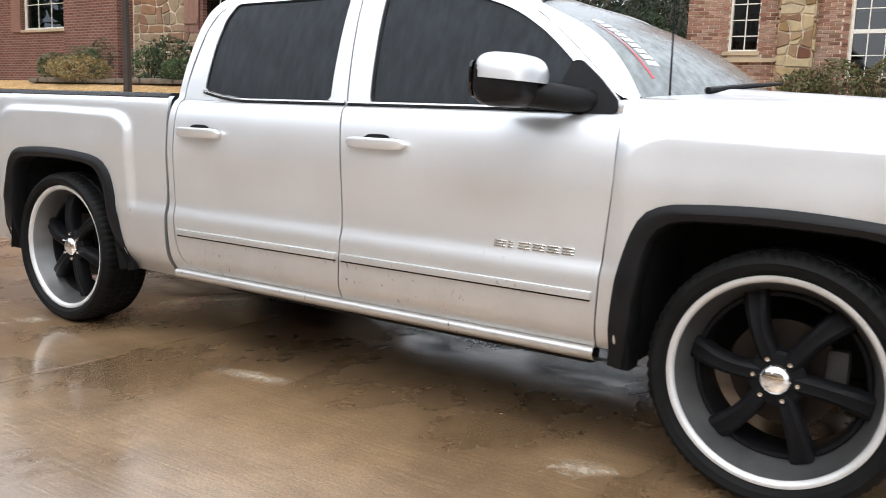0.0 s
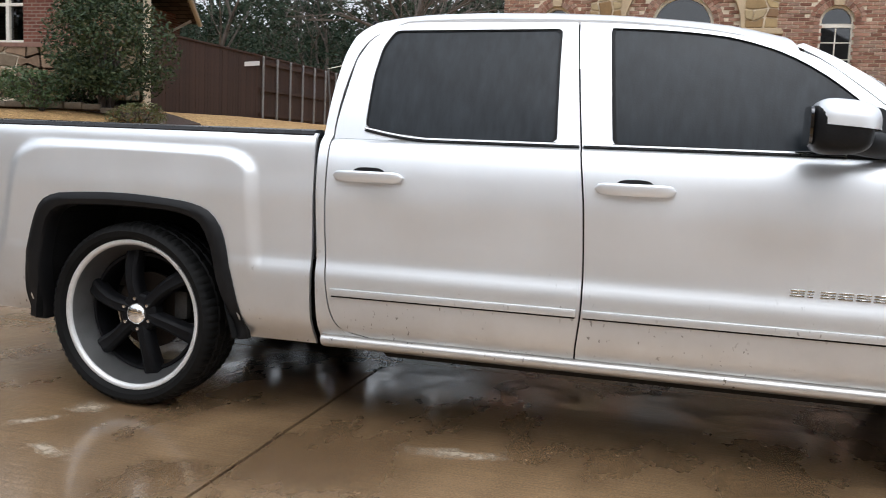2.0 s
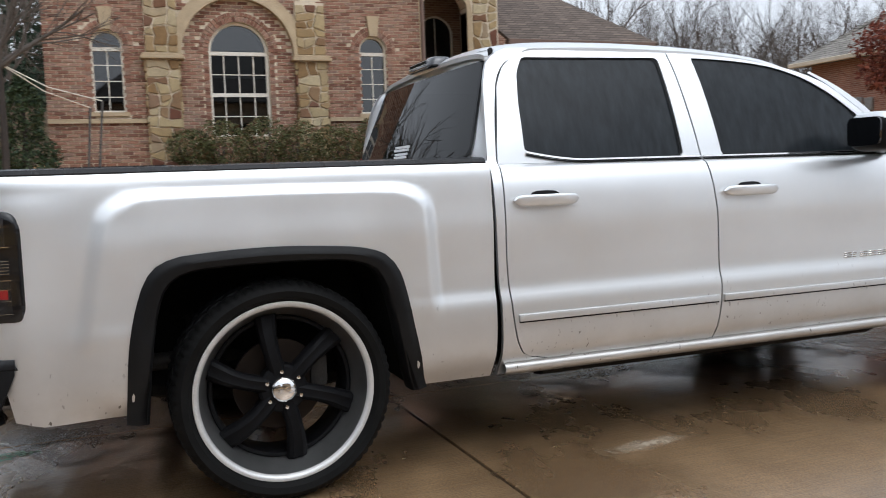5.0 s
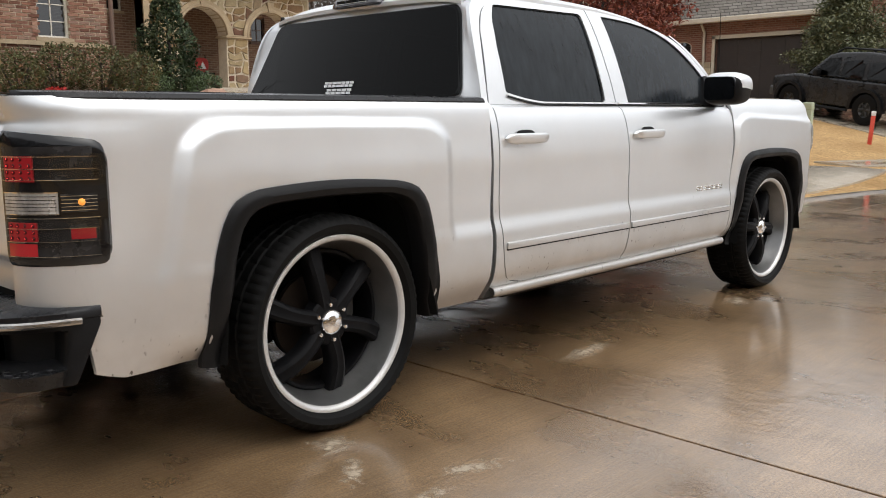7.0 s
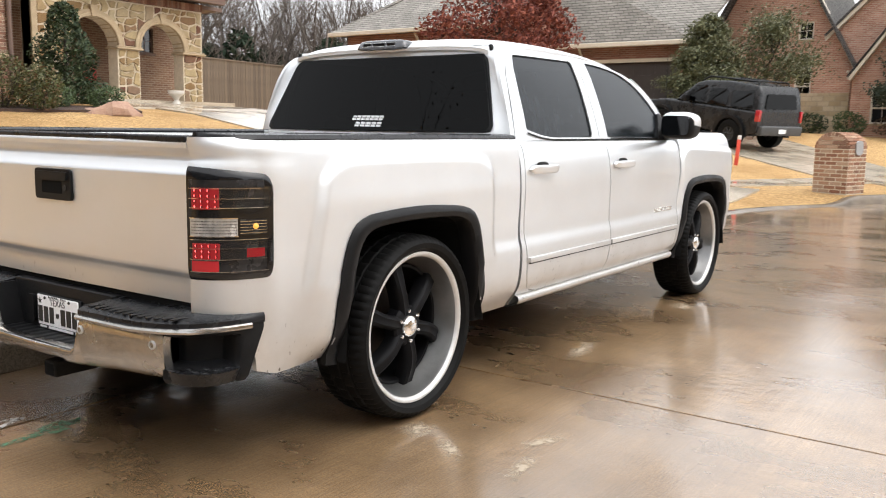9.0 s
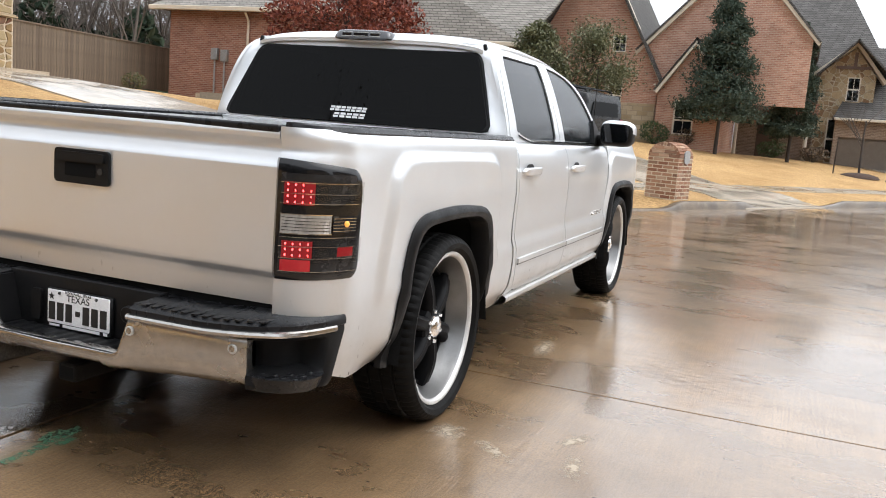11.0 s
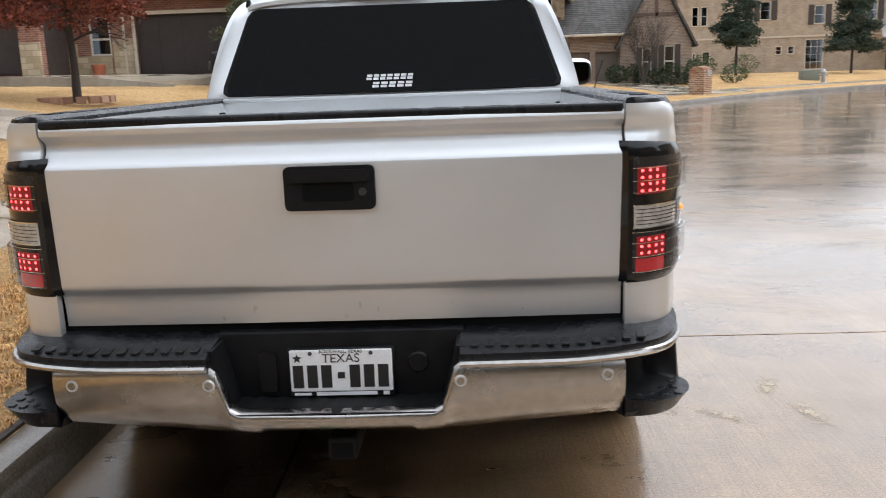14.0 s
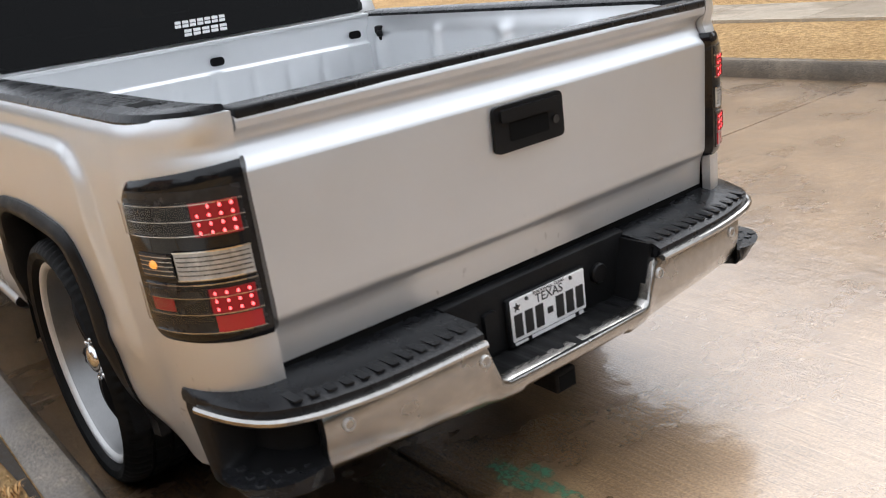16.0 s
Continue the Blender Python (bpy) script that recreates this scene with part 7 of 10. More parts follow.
tagged(mk("brickwork", v, f, BRICK_A, front_a, smooth=0), kind="stuff")
# brick surrounds of the windows
sheets = []
for a, b, c, d in WINDOWS_A:
    m, r = (a + b) / 2, (b - a) / 2
    z = c
    while z < d - 0.03:
        for u0, u1 in ((a - 0.105, a - 0.008), (b + 0.008, b + 0.105)):
            sheets.append(prism(rect(u0, u1, z + 0.005, z + 0.062), -0.004, 0.014 + RNG.uniform(-0.003, 0.003), at_a))
        z += 0.067
    n = int(math.pi * (r + 0.1) / 0.075)
    for ring_r in ((r + 0.008, r + 0.10), (r + 0.11, r + 0.185)):
        for i in range(n):
            t0, t1 = math.pi * (i + 0.07) / n, math.pi * (i + 0.93) / n
            poly = [(m + q * math.cos(t), d + q * math.sin(t)) for q, t in ((ring_r[0], t0), (ring_r[1], t0), (ring_r[1], t1), (ring_r[0], t1))]
            sheets.append(prism(poly, -0.004, 0.016 + RNG.uniform(-0.003, 0.004), at_a))
v, f = join(*sheets)
tagged(mk("window_surround", v, f, BRICK_A, front_a, smooth=0), kind="stuff")
window(house, at_a, *WINDOWS_A[0][:3], WINDOWS_A[0][3], True, 4, 4, 0.14, 0.045, meet=2.93, transom=3.72)
window(house, at_a, *WINDOWS_A[1], True, 2, 4, 0.14, 0.04, transom=3.76)
window(house, at_a, *WINDOWS_A[2], True, 2, 4, 0.14, 0.04, transom=3.76)
for x, z in ((2.05, 4.08), (2.06, 3.80)):
    v, f = ball((FX - 1.1, x, z), 0.022, 10, 6)
    mk("ceiling_light", v, f, glowing("warm_bulb", (1.0, 0.75, 0.4), 8.0, (0.8, 0.7, 0.5)), house)
for u0, u1 in ((0.29, 0.93), (3.10, 3.74)):
    pier = slab_part(house, "stone_pier", (FX, u0 + 0.03, 1.2), (FX + 0.13, u1 - 0.03, 4.7), MORTAR)
    at_p = lambda u, z, d: Vector((FX + 0.13 + d, u, z))
    stones(pier, u0 + 0.02, u1 - 0.02, 1.4, 3.56, at_p, RNG, 0.19)
    stones(pier, u0 + 0.02, u1 - 0.02, 3.68, 4.66, at_p, RNG, 0.20)
    for side_u in (u0 + 0.03, u1 - 0.03):
        s = -1 if side_u < (u0 + u1) / 2 else 1
        stones(pier, FX, FX + 0.15, 1.4, 3.56, lambda u, z, d: Vector((u, side_u + s * d, z)), RNG, 0.16)
    bm = bmesh.new()
    box(bm, (FX - 0.02, u0 - 0.07, 3.565), (FX + 0.24, u1 + 0.07, 3.625), 0.012, 2)
    box(bm, (FX - 0.02, u0 - 0.04, 3.62), (FX + 0.21, u1 + 0.04, 3.675), 0.012, 2)
    part("pier_cap", bm, CAST, pier, "cast stone cap")
v, f = arch_band(0.96, 3.08, 3.675, 0.24, 0.0, 0.15, at_a)
mk("arch_moulding", v, f, CAST, front_a, "cast stone arch moulding")
for u0, u1 in ((-1.40, 0.29), (3.74, 5.77)):
    v, f = prism(rect(u0, u1, 2.40, 2.475), 0.0, 0.06, at_a)
    mk("sill_course", v, f, CAST, front_a, smooth=0)
for m in (4.73, -0.34):
    v, f = prism([(m - 0.08, 4.10), (m + 0.08, 4.10), (m + 0.13, 4.50), (m - 0.13, 4.50)], 0.0, 0.07, at_a)
    mk("keystone", v, f, CAST, front_a, smooth=0)
# entry recess
at_r = lambda u, z, d: Vector((-19.4 + d, u, z))
bm = fill_wall(rect(5.75, 9.6, 1.2, 7.4), [arched(8.10, 9.16, 3.9, 5.32), rect(6.1, 7.2, 1.9, 4.1)], -0.25, 0.0, at_r)
part("entry_wall", bm, BRICK_TEX_SHADED, house, smooth=0)
window(house, at_r, 8.10, 9.16, 3.9, 5.32, True, 2, 1, 0.1, 0.045)
bm = bmesh.new()
box(bm, (-19.62, 6.1, 1.9), (-19.5, 7.2, 4.1), 0.01, 1)
entry_door = part("entry_door", bm, BROWN_TRIM, house, "dark wooden entry door")
# Pale sheets behind two panes imitate the sky mirrored in the glass.
SKY_SHEEN = mottled("painted_sky_reflection", (0.24, 0.29, 0.30), (0.36, 0.41, 0.41), 2.0, (0.15, 0.3), 30.0, 0.1, 0.002)
v, f = prism(arched(8.15, 9.11, 3.95, 5.32), -0.16, -0.15, at_r)
mk("frosted_pane", v, f, SKY_SHEEN, house, "pale sheet painted as sky mirrored in the entry window", smooth=0)
v, f = prism(arched(1.50, 2.57, 3.30, 3.74), -0.52, -0.50, at_a)
mk("window_blind", v, f, SKY_SHEEN, house, "pale sheet painted as sky mirrored in the arched window", smooth=0)
# arcade of the porch
PX = -17.5
at_c = lambda u, z, d: Vector((PX + d, u, z))
ARCHES = [(9.74, 11.16, 3.25), (11.84, 13.28, 3.25)]


def open_arch(a, b, s):
    m, r = (a + b) / 2, (b - a) / 2
    return [(a, 1.45), (b, 1.45)] + [(m + r * math.cos(t), s + r * math.sin(t)) for t in np.linspace(0, math.pi, 19)]


bm = fill_wall(rect(5.78, 9.70, 1.40, 7.4), [arched(7.52, 8.78, 1.45, 5.6)], -0.42, 0.0, at_c)
tower = part("entry_tower", bm, MORTAR, house, "tall golden stone entry wall with an arched opening", smooth=0)
stones(tower, 5.80, 7.36, 1.5, 7.3, at_c, RNG, 0.30, joint=0.03)
stones(tower, 8.94, 9.68, 1.5, 7.3, at_c, RNG, 0.27, joint=0.03)
v, f = arch_band(7.52, 8.78, 5.6, 0.15, -0.40, 0.06, at_c)
mk("arch_moulding", v, f, CAST, tower, "cast stone arch moulding")
for u0 in (7.37, 8.78):
    v, f = prism(rect(u0, u0 + 0.15, 1.45, 5.6), -0.40, 0.06, at_c)
    mk("jamb_moulding", v, f, CAST, tower, "cast stone jamb", smooth=0)
v, f = tube([(FX + 0.06, 5.80, 1.4), (FX + 0.06, 5.80, 7.2)], 0.045, 8)
mk("downspout", v, f, BROWN_TRIM, house, "dark brown downspout")
slab_part(house, "side_wall", (-19.4, 9.60, 4.7), (-17.92, 9.70, 7.4), BRICK_TEX_SHADED)
roof_plane(house, [(-17.0, 5.7, 7.35), (-17.0, 10.1, 7.35), (-21.0, 9.0, 9.4), (-21.0, 5.7, 9.4)], 0.08, SHINGLE_BROWN)
roof_plane(house, [(-17.0, 10.1, 7.35), (-24.4, 10.1, 7.35), (-21.0, 9.0, 9.4)], 0.08, SHINGLE_BROWN)
bm = fill_wall(rect(9.70, 13.96, 1.40, 4.44), [open_arch(*q) for q in ARCHES], -0.42, 0.0, at_c)
arcade = part("porch_arcade", bm, MORTAR, house, smooth=0)


def push_out(loop):
    out = []
    inside = 0
    for u, z in loop:
        for a, b, s in ARCHES:
            m, r = (a + b) / 2, (b - a) / 2 + (0.10 if z > s else 0.0)
            if z <= s and a - 0.005 < u < b + 0.005:
                inside += 1
                u = a - 0.01 if u < m else b + 0.01
            elif z > s and math.hypot(u - m, z - s) < r:
                inside += 1
                d = math.hypot(u - m, z - s) + 1e-6
                u, z = m + (u - m) / d * r, s + (z - s) / d * r
        out.append((u, z))
    area = abs(sum(out[i][0] * out[(i + 1) % len(out)][1] - out[(i + 1) % len(out)][0] * out[i][1] for i in range(len(out)))) / 2
    return None if inside == len(loop) or area < 0.012 else out


for z0, z1 in ((1.45, 3.19), (3.27, 4.42)):
    for u0, u1 in ((11.16, 11.84), (13.28, 13.94)) if z1 < 3.2 else ((9.72, 13.94),):
        stones(arcade, u0 + 0.01, u1 - 0.01, z0, z1, at_c, RNG, 0.23, push=push_out if z1 > 3.2 else None, joint=0.03)
for a, b, s in ARCHES:
    v, f = arch_band(a, b, s, 0.17, -0.40, 0.09, at_c)
    mk("arch_moulding", v, f, CAST, arcade, "cast stone arch moulding")
    m = (a + b) / 2
    v, f = prism([(m - 0.07, s + 0.70), (m + 0.07, s + 0.70), (m + 0.11, s + 0.98), (m - 0.11, s + 0.98)], 0.0, 0.12, at_c)
    mk("keystone", v, f, CAST, arcade, smooth=0)
for u0, u1 in ((11.16, 11.84), (13.28, 13.96)):
    bm = bmesh.new()
    box(bm, (PX - 0.46, u0 - 0.07, 3.19), (PX + 0.11, u1 + 0.07, 3.235), 0.01, 1)
    box(bm, (PX - 0.44, u0 - 0.04, 3.235), (PX + 0.085, u1 + 0.04, 3.27), 0.01, 1)
    part("column_cap", bm, CAST, arcade, "cast stone cap")
sheets = []
u = 9.76
while u < 13.92:
    sheets.append(prism(rect(u + 0.005, u + 0.062, 4.45, 4.645), -0.1, 0.03 + RNG.uniform(-0.003, 0.003), at_c))
    u += 0.067
v, f = join(*sheets)
tagged(mk("soldier_course", v, f, BRICK_A, arcade, smooth=0), kind="stuff")
slab_part(house, "porch_floor", (-20.0, 5.75, 1.2), (-17.1, 14.82, 1.86), WALK)
at_b = lambda u, z, d: Vector((-19.9 + d, u, z))
bm = fill_wall(rect(8.6, 14.82, 1.4, 4.7), [rect(9.9, 10.7, 2.45, 4.2), rect(13.55, 14.05, 3.36, 4.10)], -0.25, 0.0, at_b)
part("porch_back_wall", bm, BRICK_TEX_SHADED, house, smooth=0)
window(house, at_b, 9.9, 10.7, 2.45, 4.2, False, 2, 4, 0.1, 0.05)
window(house, at_b, 13.55, 14.05, 3.36, 4.10, False, 2, 2, 0.1, 0.035, BROWN_TRIM)
slab_part(house, "porch_ceiling", (-20.0, 9.72, 4.55), (-17.6, 14.82, 4.66), BROWN_TRIM)
slab_part(house, "fascia", (-17.2, 9.76, 4.66), (-16.95, 14.4, 4.84), BROWN_TRIM)
roof_plane(house, [(-16.95, 9.76, 4.84), (-16.95, 14.5, 4.84), (-21.0, 13.2, 7.0), (-21.0, 9.76, 7.0)], 0.08, SHINGLE_BROWN)
roof_plane(house, [(-16.95, 14.5, 4.84), (-24.4, 14.5, 4.84), (-21.0, 13.2, 7.0)], 0.08, SHINGLE_BROWN)
slab_part(house, "end_wall", (-24.0, 14.57, 1.2), (-20.16, 14.82, 4.7), BRICK_TEX_SHADED)
roof_plane(house, [(-12.6, -1.8, 7.35), (-12.6, 6.1, 7.35), (-18.5, 4.0, 10.6), (-18.5, 0.5, 10.6)], 0.1, SHINGLE_BROWN)
roof_plane(house, [(-12.6, 6.1, 7.35), (-24.6, 6.1, 7.35), (-18.5, 4.0, 10.6)], 0.1, SHINGLE_BROWN)
roof_plane(house, [(-12.6, -1.8, 7.35), (-24.6, -1.8, 7.35), (-18.5, 0.5, 10.6)], 0.1, SHINGLE_BROWN)
# porch things
chair = thing("porch_chair", "dark metal porch chair with a red cushion", "chair", at=(-18.6, 11.05, 1.86))
for x in (-0.22, 0.22):
    for y in (-0.22, 0.22):
        v, f = tube([(x, y, 0), (x, y, 0.42 if x > 0 else 0.95)], 0.015, 6)
        mk("leg", v, f, BLACK_PLASTIC, chair)
slab_part(chair, "seat", (-0.24, -0.24, 0.40), (0.24, 0.24, 0.44), BLACK_PLASTIC)
v, f = rounded_block((-0.08, 0, 0.66), (0.09, 0.22, 0.2), 3)
mk("cushion", v, f, mottled("red_cushion", (0.35, 0.03, 0.03), (0.5, 0.06, 0.05), 14.0, (0.8, 0.9), 60.0, 0.3, 0.004), chair, "red patterned cushion")
v, f = prism([(-0.1, 0.55), (0.1, 0.55), (0.0, 0.75)], 0.0, 0.012, lambda a, b, c: Vector((0.01 + c, a, b)))
mk("cushion_motif", v, f, WHITE_INK, chair)
v, f = lathe([(0.0, 0.0), (0.14, 0.0), (0.10, 0.05), (0.06, 0.12), (0.10, 0.2), (0.22, 0.3), (0.23, 0.38), (0.21, 0.38), (0.19, 0.30), (0.0, 0.27)], 28, "z")
urn = tagged(mk("garden_urn", v, f, mottled("white_urn", (0.55, 0.52, 0.47), (0.7, 0.67, 0.62), 8.0, (0.6, 0.8), 60.0, 0.2, 0.004)), "white footed garden urn by the porch", "urn")
urn.location = (-16.9, 12.55, ground_z(-16.9, 12.55))


# ---- neighbouring house with rust-coloured stone ----
house_b = thing("house", "red brick house with rust stone walls and shuttered windows", "house", "houses along the street")
BX = -10.2
at_s = lambda u, z, d: Vector((BX + d, u, z))
bm = fill_wall(rect(-14.4, -7.7, 1.2, 6.0), [rect(-11.95, -9.70, 2.98, 4.45)], -0.25, 0.0, at_s)
wall_b = part("stone_wall", bm, MORTAR, house_b, smooth=0)

stones(wall_b, -14.35, -7.75, 1.9, 2.94, at_s, RNG, 0.25, STONE_B, joint=0.024)
stones(wall_b, -14.35, -12.45, 2.94, 4.7, at_s, RNG, 0.27, STONE_B, joint=0.024)
stones(wall_b, -9.15, -7.75, 2.94, 4.7, at_s, RNG, 0.27, STONE_B, joint=0.024)
w = window(house_b, at_s, -11.95, -9.70, 2.98, 4.45, False, 4, 2, 0.12, 0.06, sill=False)
v, f = prism(rect(-10.865, -10.785, 2.98, 4.45), -0.14, -0.06, at_s)
mk("mullion", v, f, WHITE_TRIM, w, smooth=0)
v, f = prism(rect(-12.0, -9.65, 3.70, 3.76), -0.14, -0.07, at_s)
mk("rail", v, f, WHITE_TRIM, w, smooth=0)
v, f = prism(rect(-12.0, -9.65, 2.90, 2.98), -0.05, 0.05, at_s)
mk("sill", v, f, SHUTTER, w, smooth=0)
for u0 in (-12.46, -9.66):
    sh = new("shutter")
    sh.parent = house_b
    for k in range(3):
        v, f = prism(rect(u0 + k * 0.165, u0 + k * 0.165 + 0.158, 2.93, 4.5), 0.0, 0.035, at_s)
        mk("board", v, f, SHUTTER, sh, smooth=0)
    for z in (3.12, 4.2):
        v, f = prism(rect(u0 + 0.02, u0 + 0.47, z, z + 0.12), 0.03, 0.06, at_s)
        mk("batten", v, f, SHUTTER, sh, smooth=0)
slab_part(house_b, "brick_bay", (-11.0, -16.6, 1.2), (-9.75, -14.4, 6.0), BRICK_TEX_B)
bm = fill_wall(rect(-26.0, -16.6, 1.2, 6.0), [rect(-19.9, -17.4, 3.2, 4.6)], -0.25, 0.0, lambda u, z, d: Vector((-10.6 + d, u, z)))
part("brick_wall", bm, BRICK_TEX_B, house_b, smooth=0)
w = window(house_b, lambda u, z, d: Vector((-10.6 + d, u, z)), -19.9, -17.4, 3.2, 4.6, False, 4, 2, 0.12, 0.06)
for u0 in (-17.36, -20.42):
    v, f = prism(rect(u0, u0 + 0.48, 3.15, 4.6), 0.0, 0.05, lambda u, z, d: Vector((-10.6 + d, u, z)))
    mk("shutter", v, f, SHUTTER, house_b, smooth=0)
slab_part(house_b, "side_wall", (-17.7, -12.1, 1.2), (-10.2, -11.85, 4.75), BRICK_TEX_B)
slab_part(house_b, "side_wall", (-10.45, -10.4, 1.2), (-10.2, -7.7, 6.0), BRICK_TEX_B)
slab_part(house_b, "back_wall", (-17.9, -26, 1.2), (-17.7, -11.85, 4.6), BRICK_TEX_B)
roof_plane(house_b, [(-9.6, -26.5, 5.9), (-9.6, -7.3, 5.9), (-14.5, -9.5, 9.0), (-14.5, -24, 9.0)], 0.1, SHINGLE_BROWN)
roof_plane(house_b, [(-9.6, -7.3, 5.9), (-18.3, -11.5, 4.62), (-14.5, -10.0, 9.0)], 0.1, SHINGLE_BROWN)
roof_plane(house_b, [(-18.3, -11.5, 4.62), (-18.3, -26.5, 4.62), (-14.5, -24.0, 9.0), (-14.5, -10.0, 9.0)], 0.1, SHINGLE_BROWN)
v, f = tube([(-11.5, -8.2, 5.55), (-18.35, -11.48, 4.56)], 0.07, 8)
mk("gutter", v, f, TRIM, house_b, "cream rain gutter")
v, f = tube([(-17.3, -11.8, 1.7), (-17.3, -11.8, 4.2), (-17.6, -11.3, 4.55)], 0.045, 8)
mk("downspout", v, f, WHITE_TRIM, house_b)


# ---- houses up the street, facing it ----
def gable_house(name, label):
    return thing(name, label, "house", "houses along the street")


# brick house with two garages and a grey roof
hc = gable_house("house", "orange-red brick house with pale stone bases and dark garage doors")
y_left, y_right = 23.5, 26.0
at_l = lambda u, z, d: Vector((u, y_left - d, z))
at_r2 = lambda u, z, d: Vector((u, y_right - d, z))
bm = fill_wall(rect(-20.3, -12.9, 1.0, 4.75), [rect(-15.72, -13.55, 1.72, 3.95)], -0.25, 0.0, at_l)
part("wing_wall", bm, BRICK_TEX_C, hc, smooth=0)
garage_door(hc, at_l, -15.72, -13.55, 1.72, 3.95, GARAGE, 2, 2)
for u0, u1 in ((-16.62, -15.76), (-13.52, -12.88)):
    v, f = prism(rect(u0, u1, 1.5, 2.72), 0.0, 0.07, at_l)
    mk("stone_base", v, f, STONE_TEX_C, hc, "pale stone base", smooth=0)
slab_part(hc, "wing_side", (-13.15, 23.75, 1.0), (-12.9, 26.0, 4.75), BRICK_TEX_C)
# Dark panel laid on the wall as the shade of an open recess.
bm = bmesh.new()
box(bm, (-12.93, 23.86, 1.55), (-12.87, 25.30, 3.80), 0.01, 1)
part("entry_door", bm, GARAGE, hc, "dark panel painted as the shade of an open entry recess")
bm = bmesh.new()
box(bm, (-12.92, 25.36, 1.4), (-12.84, 25.98, 2.72), 0.01, 1)
part("stone_base", bm, STONE_TEX_C, hc, "pale stone base")
bm = fill_wall(rect(-12.9, -7.2, 1.0, 4.2), [arched(-12.42, -11.70, 2.32, 3.42, rise=0.45), rect(-10.82, -7.62, 1.60, 3.60)], -0.25, 0.0, at_r2)
part("garage_wall", bm, BRICK_TEX_C, hc, smooth=0)
window(hc, at_r2, -12.42, -11.70, 2.32, 3.42, True, 1, 1, 0.1, 0.06, rise=0.45, meet=2.86)
blind = slab_part(hc, "blind_rail", (-12.34, 26.13, 3.40), (-11.78, 26.16, 3.44), TRIM)
for k in range(9):
    slab_part(blind, "blind_slat", (-12.34, 26.13, 3.36 - k * 0.055), (-11.78, 26.15, 3.378 - k * 0.055), TRIM)
garage_door(hc, at_r2, -10.82, -7.62, 1.60, 3.60, GARAGE, 4, 4)
v, f = prism(rect(-10.93, -10.82, 1.58, 3.70), -0.05, 0.04, at_r2)
mk("door_post", v, f, TRIM, hc, smooth=0)
v, f = prism(rect(-10.93, -7.5, 3.60, 3.72), -0.05, 0.04, at_r2)
mk("door_head", v, f, TRIM, hc, smooth=0)
for u0, u1, z1 in ((-12.85, -11.70, 2.30), (-11.62, -10.95, 2.86), (-7.6, -7.2, 2.7)):
    v, f = prism(rect(u0, u1, 1.4, z1), 0.0, 0.06, at_r2)
    mk("stone_base", v, f, STONE_TEX_C, hc, "pale stone base", smooth=0)
for u, yy, z1 in ((-16.72, y_left, 4.7), (-11.20, y_right, 4.1)):
    v, f = tube([(u, yy - 0.09, 1.6), (u, yy - 0.09, z1 - 0.25), (u, yy - 0.32, z1)], 0.045, 8)
    mk("downspout", v, f, TRIM, hc)
for lo, hi in (((-20.9, 22.95, 4.72), (-12.4, 23.1, 4.88)), ((-12.9, 25.35, 4.10), (-7.0, 25.5, 4.26))):
    slab_part(hc, "gutter", lo, hi, TRIM, 0.02)
roof_plane(hc, [(-20.9, 22.98, 4.85), (-12.4, 22.98, 4.85), (-12.4, 27.0, 7.2), (-16.5, 29.5, 8.9), (-18.6, 27.5, 7.4)], 0.1, SHINGLE_C)
roof_plane(hc, [(-20.9, 22.98, 4.85), (-20.9, 36.0, 4.85), (-16.5, 34.0, 8.9), (-16.5, 29.5, 8.9)], 0.1, SHINGLE_C)
roof_plane(hc, [(-12.4, 25.38, 4.22), (-6.9, 25.38, 4.22), (-5.9, 31.5, 8.6), (-16.5, 31.5, 8.6), (-12.4, 27.0, 7.2)], 0.1, SHINGLE_C)
slab_part(hc, "side_wall", (-20.3, 23.75, 1.0), (-20.05, 36, 4.75), BRICK_TEX_C)
slab_part(hc, "side_wall", (-7.45, 26.25, 1.0), (-7.2, 36, 4.4), BRICK_TEX_C)
slab_part(hc, "upper_storey", (-21.5, 29.5, 4.0), (-17.0, 35.0, 7.6), BRICK_TEX_C)
roof_plane(hc, [(-22.0, 29.0, 7.55), (-16.5, 29.0, 7.55), (-17.5, 32.0, 9.6), (-21, 32.0, 9.6)], 0.1, SHINGLE_C)
roof_plane(hc, [(-22.0, 29.0, 7.55), (-22.0, 35.5, 7.55), (-21, 32.0, 9.6)], 0.1, SHINGLE_C)
# meters on the wing's wall
for u, z in ((-18.15, 3.20), (-17.72, 3.15)):
    bm = bmesh.new()
    box(bm, (u - 0.14, y_left - 0.16, z - 0.2), (u + 0.14, y_left, z + 0.22), 0.02, 1)
    meter = part("meter_box", bm, STEEL_POST, hc, "grey electric meter box")
    v, f = tube([(u, y_left - 0.08, 1.6), (u, y_left - 0.08, z - 0.2)], 0.03, 8)
    mk("conduit", v, f, STEEL_POST, meter)
v, f = lathe([(0.20, 0.02), (0.24, -0.06), (0.24, -0.14), (0.12, -0.16), (0.12, 0.02)], 24)
mk("hose_reel", [(-16.98 + p[1], y_left - 0.05 + p[0], 2.25 + p[2] * 1.3) for p in v], f, BLACK_PLASTIC, hc, "black garden hose reel")
bm = bmesh.new()
box(bm, (-17.45, y_left - 0.3, 1.62), (-17.1, y_left - 0.05, 1.95), 0.05, 2)
part("gas_meter", bm, STEEL_POST, hc)
